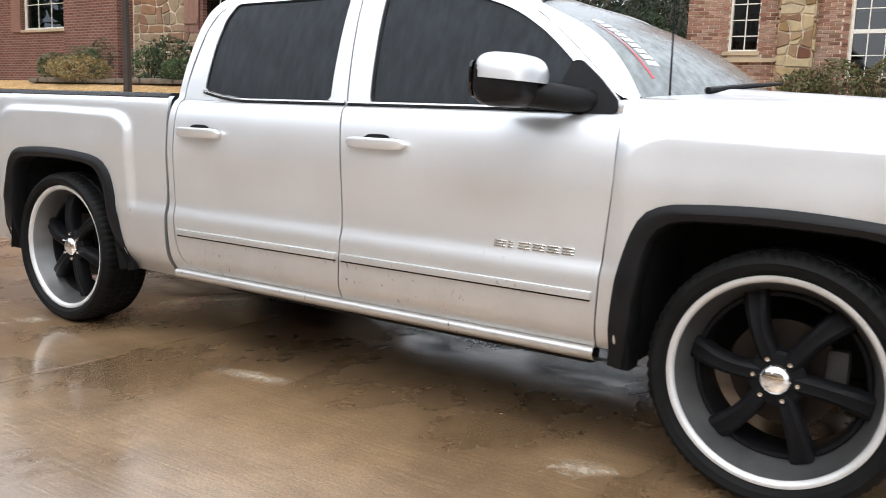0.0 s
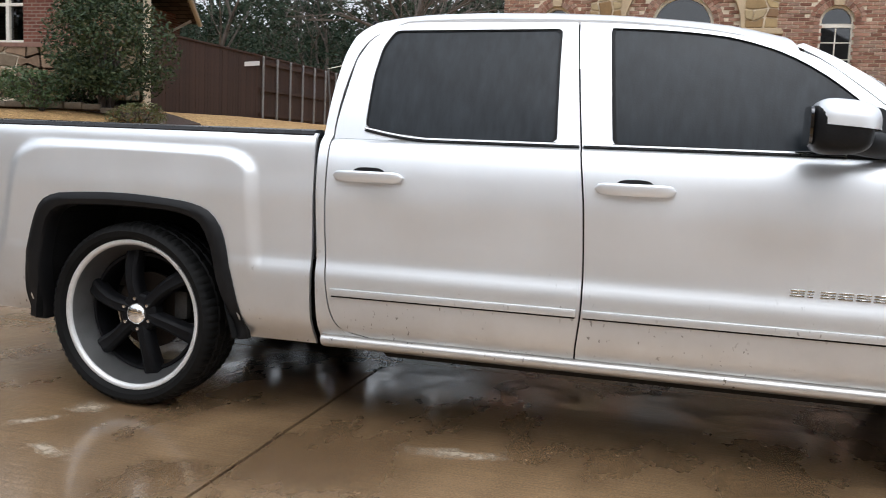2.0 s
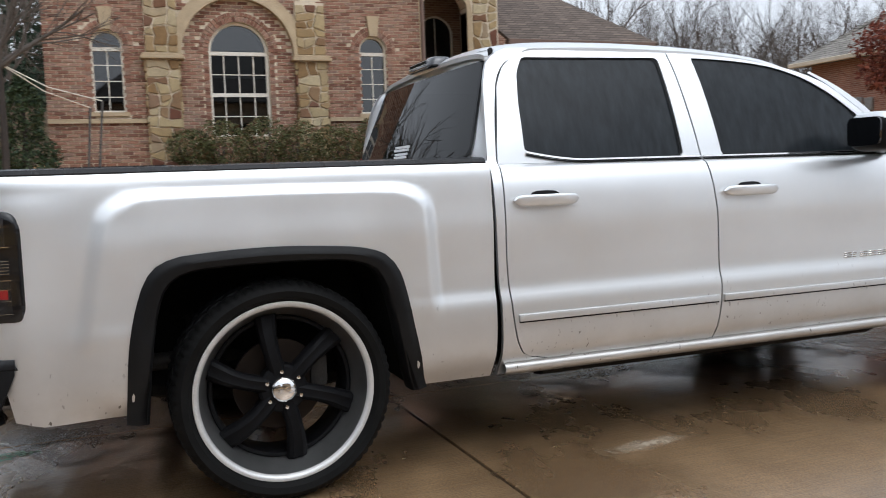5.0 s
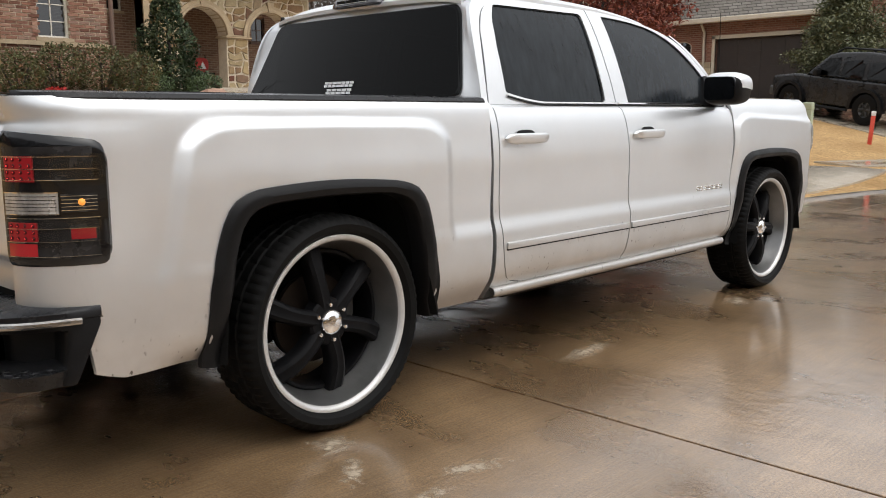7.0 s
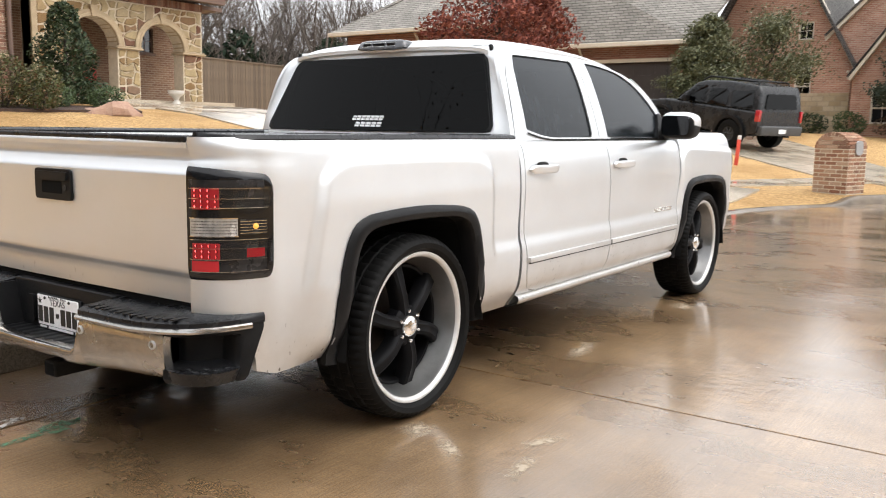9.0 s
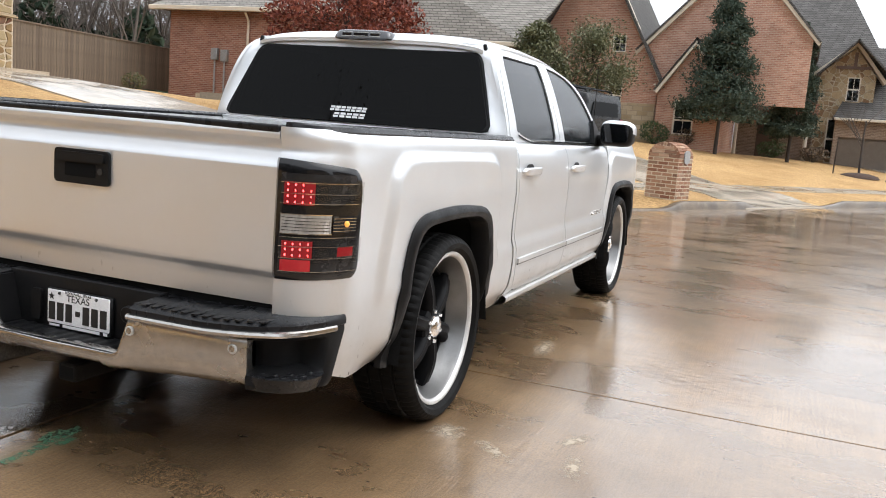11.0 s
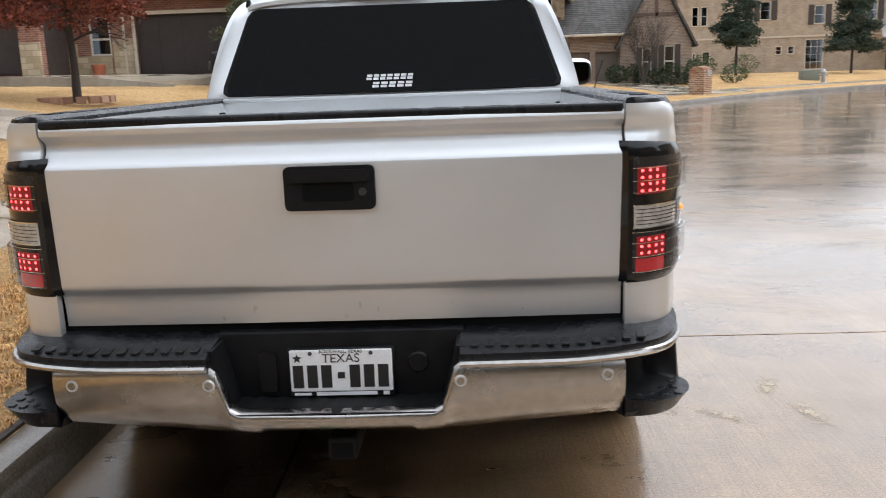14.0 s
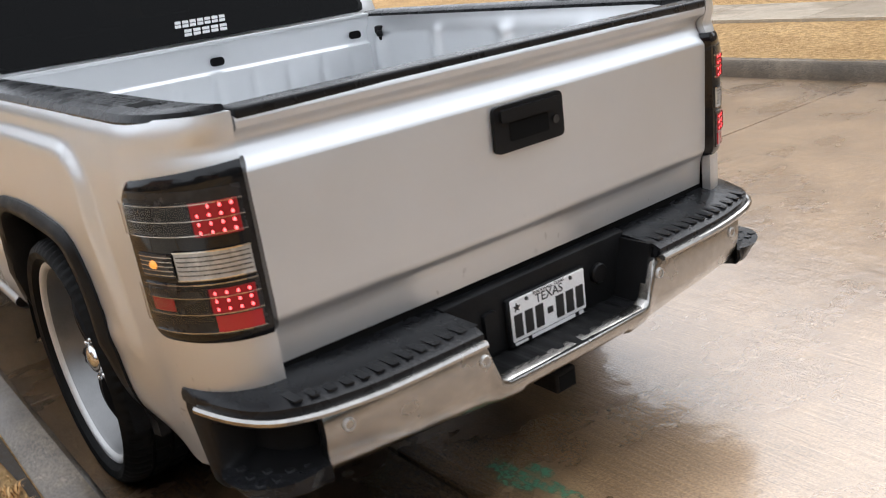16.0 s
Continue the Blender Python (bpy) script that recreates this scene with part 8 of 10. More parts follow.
# garden wall below the wing
wall_pts = [(-17.3, 21.7), (-14.8, 21.4), (-12.7, 21.2), (-10.3, 21.6), (-8.6, 22.9)]
v, f = [], []
tops = [1.76, 1.72, 1.66, 1.55, 1.30]
for (x, y), z in zip(wall_pts, tops):
    v += [(x, y - 0.15, 0.6), (x, y - 0.15, z), (x, y + 0.15, z), (x, y + 0.15, 0.6)]
f = [(i * 4 + j, i * 4 + (j + 1) % 4, (i + 1) * 4 + (j + 1) % 4, (i + 1) * 4 + j) for i in range(4) for j in range(4)] + [(0, 1, 2, 3), (16, 17, 18, 19)]
tagged(mk("garden_wall", v, f, mottled("weathered_wall_render", (0.17, 0.15, 0.12), (0.36, 0.33, 0.28), 2.5, (0.6, 0.9), 40.0, 0.4, 0.006), smooth=0), "low grey concrete garden wall", "wall", kind="structure")
v = [(-17.6, 21.7, 1.70), (-12.7, 21.7, 1.58), (-8.6, 23.5, 1.40), (-7.2, 26.0, 1.58), (-12.9, 26.0, 1.62), (-12.9, 23.5, 1.70), (-17.6, 23.5, 1.72)]
tagged(mk("terrace", v + [(x, y, z - 0.5) for x, y, z in v], [tuple(range(7))] + [(i, 7 + i, 7 + (i + 1) % 7, (i + 1) % 7) for i in range(7)], WALK, smooth=0), "pale concrete terrace before the garages", "terrace", kind="structure")


def clay_pot(x, y, z):
    v, f = lathe([(0.0, 0.0), (0.16, 0.0), (0.21, 0.34), (0.235, 0.34), (0.235, 0.42), (0.19, 0.42), (0.18, 0.38), (0.0, 0.37)], 24, "z")
    ob = mk("flower_pot", v, f, mottled("terracotta", (0.35, 0.10, 0.05), (0.5, 0.17, 0.09), 8.0, (0.7, 0.85), 60.0, 0.2, 0.003))
    ob.location = (x, y, z)
    return tagged(ob, "orange terracotta flower pot on the terrace", "pot", "terracotta pots")


clay_pot(-15.9, 23.1, 1.71)
clay_pot(-12.0, 25.5, 1.60)

# house with steep brick gables
hd = gable_house("house", "red brick house with steep gables and cream rakes")
at_d = lambda u, z, d: Vector((u, 33.0 - d, z))
bm = fill_wall([(-9.4, 1.0), (-3.45, 1.0), (-3.45, 3.75), (-6.42, 9.2), (-9.4, 3.75)], [rect(-6.43, -5.85, 4.95, 5.74), rect(-5.46, -4.90, 4.82, 5.50), rect(-5.50, -4.88, 2.22, 4.08)], -0.25, 0.0, at_d)
part("gable_wall", bm, BRICK_TEX_D, hd, smooth=0)
window(hd, at_d, -6.43, -5.85, 4.95, 5.74, False, 2, 2, 0.1, 0.05)
window(hd, at_d, -5.46, -4.90, 4.82, 5.50, False, 2, 2, 0.1, 0.05)
window(hd, at_d, -5.50, -4.88, 2.22, 4.08, False, 2, 2, 0.1, 0.05, meet=3.05)
v, f = prism(rect(-5.75, -3.47, 1.0, 2.77), 0.0, 0.07, at_d)
mk("stone_base", v, f, STONE_TEX_C, hd, "pale stone base", smooth=0)
for a, b in (((-3.25, 3.45), (-6.42, 9.35)), ((-9.65, 3.45), (-6.42, 9.35))):
    s = 0.26
    v, f = prism([a, b, (b[0], b[1] + s), (a[0] + (0.12 if a[0] > -6 else -0.12), a[1] + 0.02)], 0.0, 0.28, at_d)
    mk("rake_board", v, f, TRIM, hd, "cream rake board", smooth=0)
roof_plane(hd, [(-3.1, 32.6, 3.45), (-3.1, 42, 3.45), (-6.42, 42, 9.55), (-6.42, 32.6, 9.55)], 0.1, SHINGLE_D)
roof_plane(hd, [(-9.75, 32.6, 3.45), (-9.75, 42, 3.45), (-6.42, 42, 9.55), (-6.42, 32.6, 9.55)], 0.1, SHINGLE_D)
at_d2 = lambda u, z, d: Vector((u + 0.1, 32.6 - d, z))
bm = fill_wall([(-3.45, 1.0), (-0.9, 1.0), (-0.9, 3.5), (-2.12, 5.2), (-3.45, 3.3)], [rect(-2.75, -1.95, 1.62, 3.0)], -0.25, 0.0, at_d2)
part("small_gable", bm, BRICK_TEX_D, hd, smooth=0)
window(hd, at_d2, -2.75, -1.95, 1.62, 3.0, False, 2, 2, 0.1, 0.06, meet=2.2)
v, f = prism([(-3.45, 3.2), (-2.12, 5.15), (-2.12, 5.40), (-3.6, 3.3)], 0.0, 0.3, at_d2)
mk("rake_board", v, f, TRIM, hd, smooth=0)
v, f = prism([(-0.75, 3.3), (-2.12, 5.15), (-2.12, 5.40), (-0.6, 3.35)], 0.0, 0.3, at_d2)
mk("rake_board", v, f, TRIM, hd, smooth=0)
roof_plane(hd, [(-0.6, 32.3, 3.35), (-0.6, 40, 3.35), (-2.02, 40, 5.45), (-2.02, 32.3, 5.45)], 0.08, SHINGLE_D)
roof_plane(hd, [(-3.5, 32.3, 3.35), (-3.5, 40, 3.35), (-2.02, 40, 5.45), (-2.02, 32.3, 5.45)], 0.08, SHINGLE_D)
at_d3 = lambda u, z, d: Vector((u, 33.18 - d, z))
bm = fill_wall([(-4.3, 3.0), (2.2, 3.0), (2.2, 5.6), (-0.6, 8.7), (-4.3, 4.9)], [], -0.25, 0.0, at_d3)
part("upper_gable", bm, BRICK_TEX_D, hd, smooth=0)
for pts in ([(-4.45, 4.72), (-0.6, 8.7), (-0.6, 8.98), (-4.5, 4.95)], [(2.4, 5.35), (-0.6, 8.7), (-0.6, 8.98), (2.5, 5.5)]):
    v, f = prism(pts, 0.0, 0.28, at_d3)
    mk("rake_board", v, f, TRIM, hd, "cream rake board", smooth=0)
roof_plane(hd, [(-4.5, 32.85, 4.95), (-4.5, 42, 4.95), (-0.6, 42, 9.05), (-0.6, 32.85, 9.05)], 0.08, SHINGLE_D)
roof_plane(hd, [(2.5, 32.85, 5.5), (2.5, 42, 5.5), (-0.6, 42, 9.05), (-0.6, 32.85, 9.05)], 0.08, SHINGLE_D)
v, f = tube([(-3.32, 32.85, 1.3), (-3.32, 32.85, 3.3), (-3.5, 32.5, 3.55)], 0.05, 8)
mk("downspout", v, f, TRIM, hd)
slab_part(hd, "side_wall", (-1.04, 32.86, 1.0), (-0.8, 40, 3.5), BRICK_TEX_D)

# unseen plain houses, added to close the other side of the street and block low sky
for y0, y1 in ((-19.0, -4.5), (-1.0, 12.5)):
    hx = gable_house("house", "unseen plain beige brick house added across the street to block low sky")
    slab_part(hx, "wall", (16.0, y0, 0.2), (26.0, y1, 5.6), BRICK_TEX_F)
    ym = (y0 + y1) / 2
    roof_plane(hx, [(15.6, y0 - 0.4, 5.6), (15.6, y1 + 0.4, 5.6), (21.0, ym + 3, 9.0), (21.0, ym - 3, 9.0)], 0.1, SHINGLE_D)
    roof_plane(hx, [(26.4, y0 - 0.4, 5.6), (26.4, y1 + 0.4, 5.6), (21.0, ym + 3, 9.0), (21.0, ym - 3, 9.0)], 0.1, SHINGLE_D)
    roof_plane(hx, [(15.6, y0 - 0.4, 5.6), (26.4, y0 - 0.4, 5.6), (21.0, ym - 3, 9.0)], 0.1, SHINGLE_D)
    roof_plane(hx, [(15.6, y1 + 0.4, 5.6), (26.4, y1 + 0.4, 5.6), (21.0, ym + 3, 9.0)], 0.1, SHINGLE_D)

# two-storey house with a stone bay and a garage wing
he = gable_house("house", "two-storey brown brick and rubble stone house with grey roofs")
at_e = lambda u, z, d: Vector((u, 41.0 - d, z))
bm = fill_wall([(-0.7, 0.6), (2.7, 0.6), (2.7, 5.1), (1.5, 5.1), (0.42, 6.5), (-0.6, 5.1), (-0.7, 5.1)], [rect(0.14, 0.78, 3.95, 5.05), rect(0.2, 1.2, 0.9, 2.9)], -0.25, 0.0, at_e)
part("brick_front", bm, BRICK_TEX_E, he, smooth=0)
window(he, at_e, 0.14, 0.78, 3.95, 5.05, False, 2, 2, 0.1, 0.05, meet=4.5)
for u in (-0.14, 0.82):
    v, f = prism(rect(u, u + 0.26, 3.9, 5.1), 0.0, 0.05, at_e)
    mk("shutter", v, f, SHUTTER_DARK, he, smooth=0)
v, f = prism(rect(0.2, 1.2, 0.9, 2.9), -0.25, -0.15, at_e)
mk("front_door", v, f, BROWN_TRIM, he, smooth=0)
slab_part(he, "porch_beam", (-0.8, 39.2, 3.0), (2.8, 41.0, 3.5), BRICK_TEX_C)
for u in (-0.65, 2.4):
    v, f = tube([(u, 39.35, 0.5), (u, 39.35, 3.05)], 0.09, 10)
    mk("porch_post", v, f, TRIM, he)
at_e2 = lambda u, z, d: Vector((u, 40.4 - d, z))
bm = fill_wall([(2.7, 0.6), (5.0, 0.6), (5.0, 4.9), (4.05, 6.15), (2.7, 5.0)], [rect(3.85, 4.40, 3.75, 4.85), rect(3.22, 3.85, 1.15, 2.95)], -0.25, 0.0, at_e2)
part("stone_bay", bm, STONE_TEX_E, he, "mixed rubble stone bay", smooth=0)
window(he, at_e2, 3.85, 4.40, 3.75, 4.85, False, 2, 2, 0.1, 0.05, meet=4.3)
window(he, at_e2, 3.22, 3.85, 1.15, 2.95, False, 1, 2, 0.1, 0.06, meet=2.0)
for pts in ([(2.35, 4.75), (4.05, 6.2), (4.05, 6.42), (2.3, 4.9)], [(5.35, 4.55), (4.05, 6.2), (4.05, 6.42), (5.45, 4.65)], [(-0.85, 5.0), (0.42, 6.55), (0.42, 6.78), (-0.95, 5.1)], [(1.75, 5.0), (0.42, 6.55), (0.42, 6.78), (1.85, 5.1)]):
    v, f = prism(pts, 0.0, 0.9, at_e)
    mk("rake_board", v, f, TRIM, he, smooth=0)
for u0, u1, z in ((-0.3, 1.15, 5.55), (3.3, 4.85, 5.2)):
    v, f = prism(rect(u0, u1, z, z + 0.12), 0.0, 0.68, at_e)
    mk("half_timber", v, f, BROWN_TRIM, he, smooth=0)
    v, f = prism(rect((u0 + u1) / 2 - 0.07, (u0 + u1) / 2 + 0.07, z, z + 0.75), 0.0, 0.66, at_e)
    mk("half_timber", v, f, BROWN_TRIM, he, smooth=0)
roof_plane(he, [(-1.3, 40.6, 5.1), (5.6, 40.6, 5.1), (3.6, 46, 9.6), (0.5, 46, 9.6)], 0.1, SHINGLE_D)
roof_plane(he, [(5.6, 40.6, 5.1), (5.6, 51, 5.1), (3.6, 46, 9.6)], 0.1, SHINGLE_D)
for c, y0, z0, h, w2 in ((0.42, 39.9, 5.05, 1.75, 1.4), (4.05, 39.4, 4.85, 1.6, 1.55)):
    for s in (-1, 1):
        roof_plane(he, [(c + s * w2, y0, z0), (c + s * w2, y0 + 3.2, z0), (c, y0 + 4.5, z0 + h), (c, y0, z0 + h)], 0.07, SHINGLE_D)
at_g = lambda u, z, d: Vector((u, 39.6 - d, z))
bm = fill_wall(rect(3.55, 7.6, 0.5, 2.95), [rect(3.74, 6.12, 0.68, 2.12), rect(6.38, 7.50, 0.68, 2.12)], -0.25, 0.0, at_g)
part("garage_wall", bm, BRICK_TEX_E, he, smooth=0)
garage_door(he, at_g, 3.74, 6.12, 0.68, 2.12, GARAGE_TAN, 4, 3)
garage_door(he, at_g, 6.38, 7.50, 0.68, 2.12, GARAGE_TAN, 2, 3)
roof_plane(he, [(3.4, 39.1, 2.92), (8.0, 39.1, 2.92), (9.6, 45, 6.7), (5.0, 45, 6.7)], 0.1, SHINGLE_D)
slab_part(he, "gutter", (3.45, 39.02, 2.84), (7.7, 39.14, 2.96), TRIM, 0.02)
bm = fill_wall([(8.25, 0.5), (11.65, 0.5), (11.65, 2.4), (9.95, 5.7), (8.25, 2.6)], [rect(9.3, 9.75, 0.95, 2.2), rect(10.35, 10.85, 0.85, 2.3)], -0.25, 0.0, lambda u, z, d: Vector((u - 0.72, 39.3 - d, z)))
part("brick_gable", bm, BRICK_TEX_E, he, smooth=0)
at_h = lambda u, z, d: Vector((u - 0.72, 39.3 - d, z))
for u0, u1, z0, z1 in ((9.3, 9.75, 0.95, 2.2), (10.35, 10.85, 0.85, 2.3)):
    window(he, at_h, u0, u1, z0, z1, False, 1, 2, 0.1, 0.05, meet=(z0 + z1) / 2)
    for u in (u0 - 0.26, u1 + 0.02):
        v, f = prism(rect(u, u + 0.24, z0 - 0.05, z1 + 0.05), 0.0, 0.05, at_h)
        mk("shutter", v, f, SHUTTER_DARK, he, smooth=0)
v, f = prism(rect(9.0, 10.9, 3.7, 3.85), 0.0, 0.06, at_h)
mk("half_timber", v, f, BROWN_TRIM, he, smooth=0)
v, f = prism(rect(9.88, 10.02, 3.7, 5.3), 0.0, 0.06, at_h)
mk("half_timber", v, f, BROWN_TRIM, he, smooth=0)
for x in (7.28, 11.18):
    roof_plane(he, [(x, 39.0, 2.25), (x, 47, 2.25), (9.23, 47, 5.85), (9.23, 39.0, 5.85)], 0.1, SHINGLE_D)
slab_part(he, "side_wall", (10.68, 39.55, 0.5), (10.93, 50, 2.4), BRICK_TEX_E)
slab_part(he, "side_wall", (3.55, 39.85, 0.5), (3.75, 40.4, 2.9), BRICK_TEX_E)

# long beige house at the bend
hf = gable_house("house", "long two-storey beige brick house with dark shutters")
at_f = lambda u, z, d: Vector((u, 62.0 - d, z))
small = [(15.9, 16.15, 1.75, 2.2), (16.25, 16.5, 1.75, 2.2), (16.6, 16.85, 1.75, 2.2), (17.3, 17.9, 0.9, 2.3), (22.6, 23.1, 1.9, 2.5), (23.5, 24.0, 1.9, 2.5)]
upper = [(16.5, 17.0, 4.1, 5.5), (17.15, 17.65, 4.1, 5.5), (21.4, 22.2, 4.4, 5.7), (25.3, 26.1, 4.0, 5.3), (29.0, 29.8, 4.2, 5.5)]
bm = fill_wall(rect(15.2, 33.0, -0.2, 7.4), [rect(*q) for q in small + upper] + [rect(24.75, 26.1, 0.75, 2.95)], -0.25, 0.0, at_f)
part("front_wall", bm, BRICK_TEX_F, hf, smooth=0)
for q in small + upper:
    window(hf, at_f, *q, False, 1, 2, 0.1, 0.06)
window(hf, at_f, 24.75, 26.1, 0.75, 2.95, False, 3, 4, 0.1, 0.07)
for q in upper[2:]:
    for u in (q[0] - 0.42, q[1] + 0.02):
        v, f = prism(rect(u, u + 0.4, q[2] - 0.05, q[3] + 0.05), 0.0, 0.06, at_f)
        mk("shutter", v, f, SHUTTER_DARK, hf, smooth=0)
v, f = prism(rect(15.2, 33.0, 3.1, 3.22), 0.0, 0.05, at_f)
mk("band_course", v, f, TRIM, hf, smooth=0)
slab_part(hf, "side_wall", (15.2, 62.0, -0.2), (15.45, 74, 7.4), BRICK_TEX_F)
roof_plane(hf, [(14.7, 61.5, 7.3), (33.5, 61.5, 7.3), (29, 68, 11), (19, 68, 11)], 0.1, SHINGLE_D)
roof_plane(hf, [(14.7, 61.5, 7.3), (14.7, 74.5, 7.3), (19, 68, 11)], 0.1, SHINGLE_D)
slab_part(hf, "porch_beam", (28.6, 58.0, 2.55), (33.4, 58.25, 2.8), BROWN_TRIM)
for u in (28.8, 31.9):
    slab_part(hf, "porch_post", (u, 57.95, -0.2), (u + 0.3, 58.25, 2.6), BROWN_TRIM)
roof_plane(hf, [(28.3, 57.6, 2.8), (33.6, 57.6, 2.8), (31.5, 61.9, 4.0), (30, 61.9, 4.0)], 0.06, STEEL_POST, "porch_roof")


# plain houses across the street and behind, which the wet glass and paint mirror
def plain_house(x, y, w, d, eave, ridge, turn, mat, roof_mat, label):
    ob = gable_house("house", label)
    ob.location = (x, y, 0.3)
    ob.rotation_euler = (0, 0, radians(turn))
    slab_part(ob, "walls", (-w / 2, -d / 2, -0.6), (w / 2, d / 2, eave), mat)
    for s in (-1, 1):
        roof_plane(ob, [(-w / 2 - 0.4, s * (d / 2 + 0.4), eave), (w / 2 + 0.4, s * (d / 2 + 0.4), eave), (w / 2 - 2.5, 0, ridge), (-w / 2 + 2.5, 0, ridge)], 0.1, roof_mat)
        roof_plane(ob, [(s * (w / 2 + 0.4), -d / 2 - 0.4, eave), (s * (w / 2 + 0.4), d / 2 + 0.4, eave), (s * (w / 2 - 2.5), 0, ridge)], 0.1, roof_mat)
    return ob


for x, y, turn in ((33, -12, 90), (34, 10, 84), (6, -48, 0), (-16, -50, 90), (33, -34, 90)):
    plain_house(x, y, 16, 10, 3.2, 7.2, turn, BRICK_TEX_C if turn else BRICK_TEX_E, SHINGLE_D, "plain brick house with a dark hipped roof")


# ---- walks and drives, laid on the ground ----
def draped(outline, mat, name, parent, lift=0.035, step=0.35):
    """A slab that follows the ground inside a four-cornered plan."""
    a, b, c, d = (Vector((*p, 0)) for p in outline)
    nu = max(2, int((b - a).length / step) + 1)
    nv = max(2, int((d - a).length / step) + 1)
    us, vs = np.linspace(0, 1, nu), np.linspace(0, 1, nv)

    def at(u, v):
        p = a.lerp(b, u).lerp(d.lerp(c, u), v)
        return (p.x, p.y, ground_z(p.x, p.y) + lift)

    top, faces = grid_mesh(at, us, vs)
    ob = mk(name, top, faces, mat, parent, smooth=30)
    return flange(ob, (0, 0, -0.12))


def kerb_offset(i, d):
    p = KL[i] + NL[i] * (d + 0.16)
    return (p.x, p.y)


walk_left = thing("pavement_left", "wet pale concrete footpath behind the lawn strip", "pavement", kind="structure")
run = [i for i in range(len(KL)) if -44 < KL[i].y < 46]
line_a = [Vector((*kerb_offset(i, 1.72), 0)) for i in run]
line_b = [Vector((*kerb_offset(i, 3.0), 0)) for i in run]


def at_length(line, s):
    d = np.r_[0, np.cumsum([(q - p).length for p, q in zip(line, line[1:])])]
    return Vector((np.interp(s, d, [p.x for p in line]), np.interp(s, d, [p.y for p in line]), 0))


total = sum((q - p).length for p, q in zip(line_b, line_b[1:]))
total_a = sum((q - p).length for p, q in zip(line_a, line_a[1:]))
count = int(total / 1.5)
for k in range(count):
    s0, s1 = k / count, (k + 1) / count - 0.0008
    q = [at_length(line_a, s0 * total_a), at_length(line_a, s1 * total_a), at_length(line_b, s1 * total), at_length(line_b, s0 * total)]
    if not 9.0 < q[0].y < 13.0:
        draped([(p.x, p.y) for p in q], WALK, "slab", walk_left, 0.03, 0.7)

drive_a = thing("driveway", "wet pale concrete driveway rising past the arched porch", "driveway", kind="structure")
for k in range(6):
    x1, x0 = -1.3 - k * 2.8, -1.3 - (k + 1) * 2.8 + 0.02
    for y0, y1 in ((9.3, 11.08), (11.1, 12.9)):
        flare = 0.7 if k == 0 else 0.0
        lo, hi = y0 - (flare if y0 < 10 else 0), y1 + (flare if y0 > 10 else 0)
        draped([(x0, y0), (x1, lo), (x1, hi), (x0, y1)], WALK, "slab", drive_a, 0.03, 0.5)
drive_c = thing("driveway", "wet tan concrete driveway up to the dark garage doors", "driveway", kind="structure")
lower = [(0.65, 16.9), (-1.2, 18.4), (-4.0, 20.6), (-7.4, 23.4)]
upper = [(2.25, 19.9), (0.4, 21.4), (-2.2, 24.4), (-4.6, 27.2)]
draped([(0.65, 16.9), (1.36, 15.95), (3.02, 19.45), (2.25, 19.9)], WALK, "slab", drive_c, 0.02, 0.3)
for k in range(3):
    draped([lower[k + 1], lower[k], upper[k], upper[k + 1]], WALK, "slab", drive_c, 0.03, 0.4)
draped([(-13.0, 26.4), (-7.4, 23.4), (-4.6, 27.2), (-8.0, 30.0)], WALK, "slab", drive_c, 0.03, 0.6)
path_a = thing("garden_path", "pale concrete path to the arched porch", "path", kind="structure")
draped([(-17.6, 8.6), (-13.4, 8.6), (-13.4, 9.28), (-17.6, 9.28)], WALK, "slab", path_a, 0.035, 0.6)
drive_e = thing("driveway", "pale concrete driveway of the far house", "driveway", kind="structure")
draped([(4.4, 40.8), (9.6, 31.2), (12.2, 33.6), (8.4, 40.8)], WALK, "slab", drive_e, 0.03, 0.6)

walk_right = thing("pavement_right", "pale concrete footpath across the street", "pavement", kind="structure")
for k in range(34):
    y0 = -44 + k * 1.5
    q = []
    for y, d in ((y0, 1.9), (y0 + 1.485, 1.9), (y0 + 1.485, 3.2), (y0, 3.2)):
        x = edge_x(KR, y) + 0.16 + d
        q.append((x, y, right_height(d, y) + 0.035))
    v = q + [(x, y, z - 0.1) for x, y, z in q]
    mk("slab", v, [(0, 3, 2, 1), (0, 1, 5, 4), (1, 2, 6, 5), (2, 3, 7, 6), (3, 0, 4, 7)], WALK, walk_right, smooth=0)


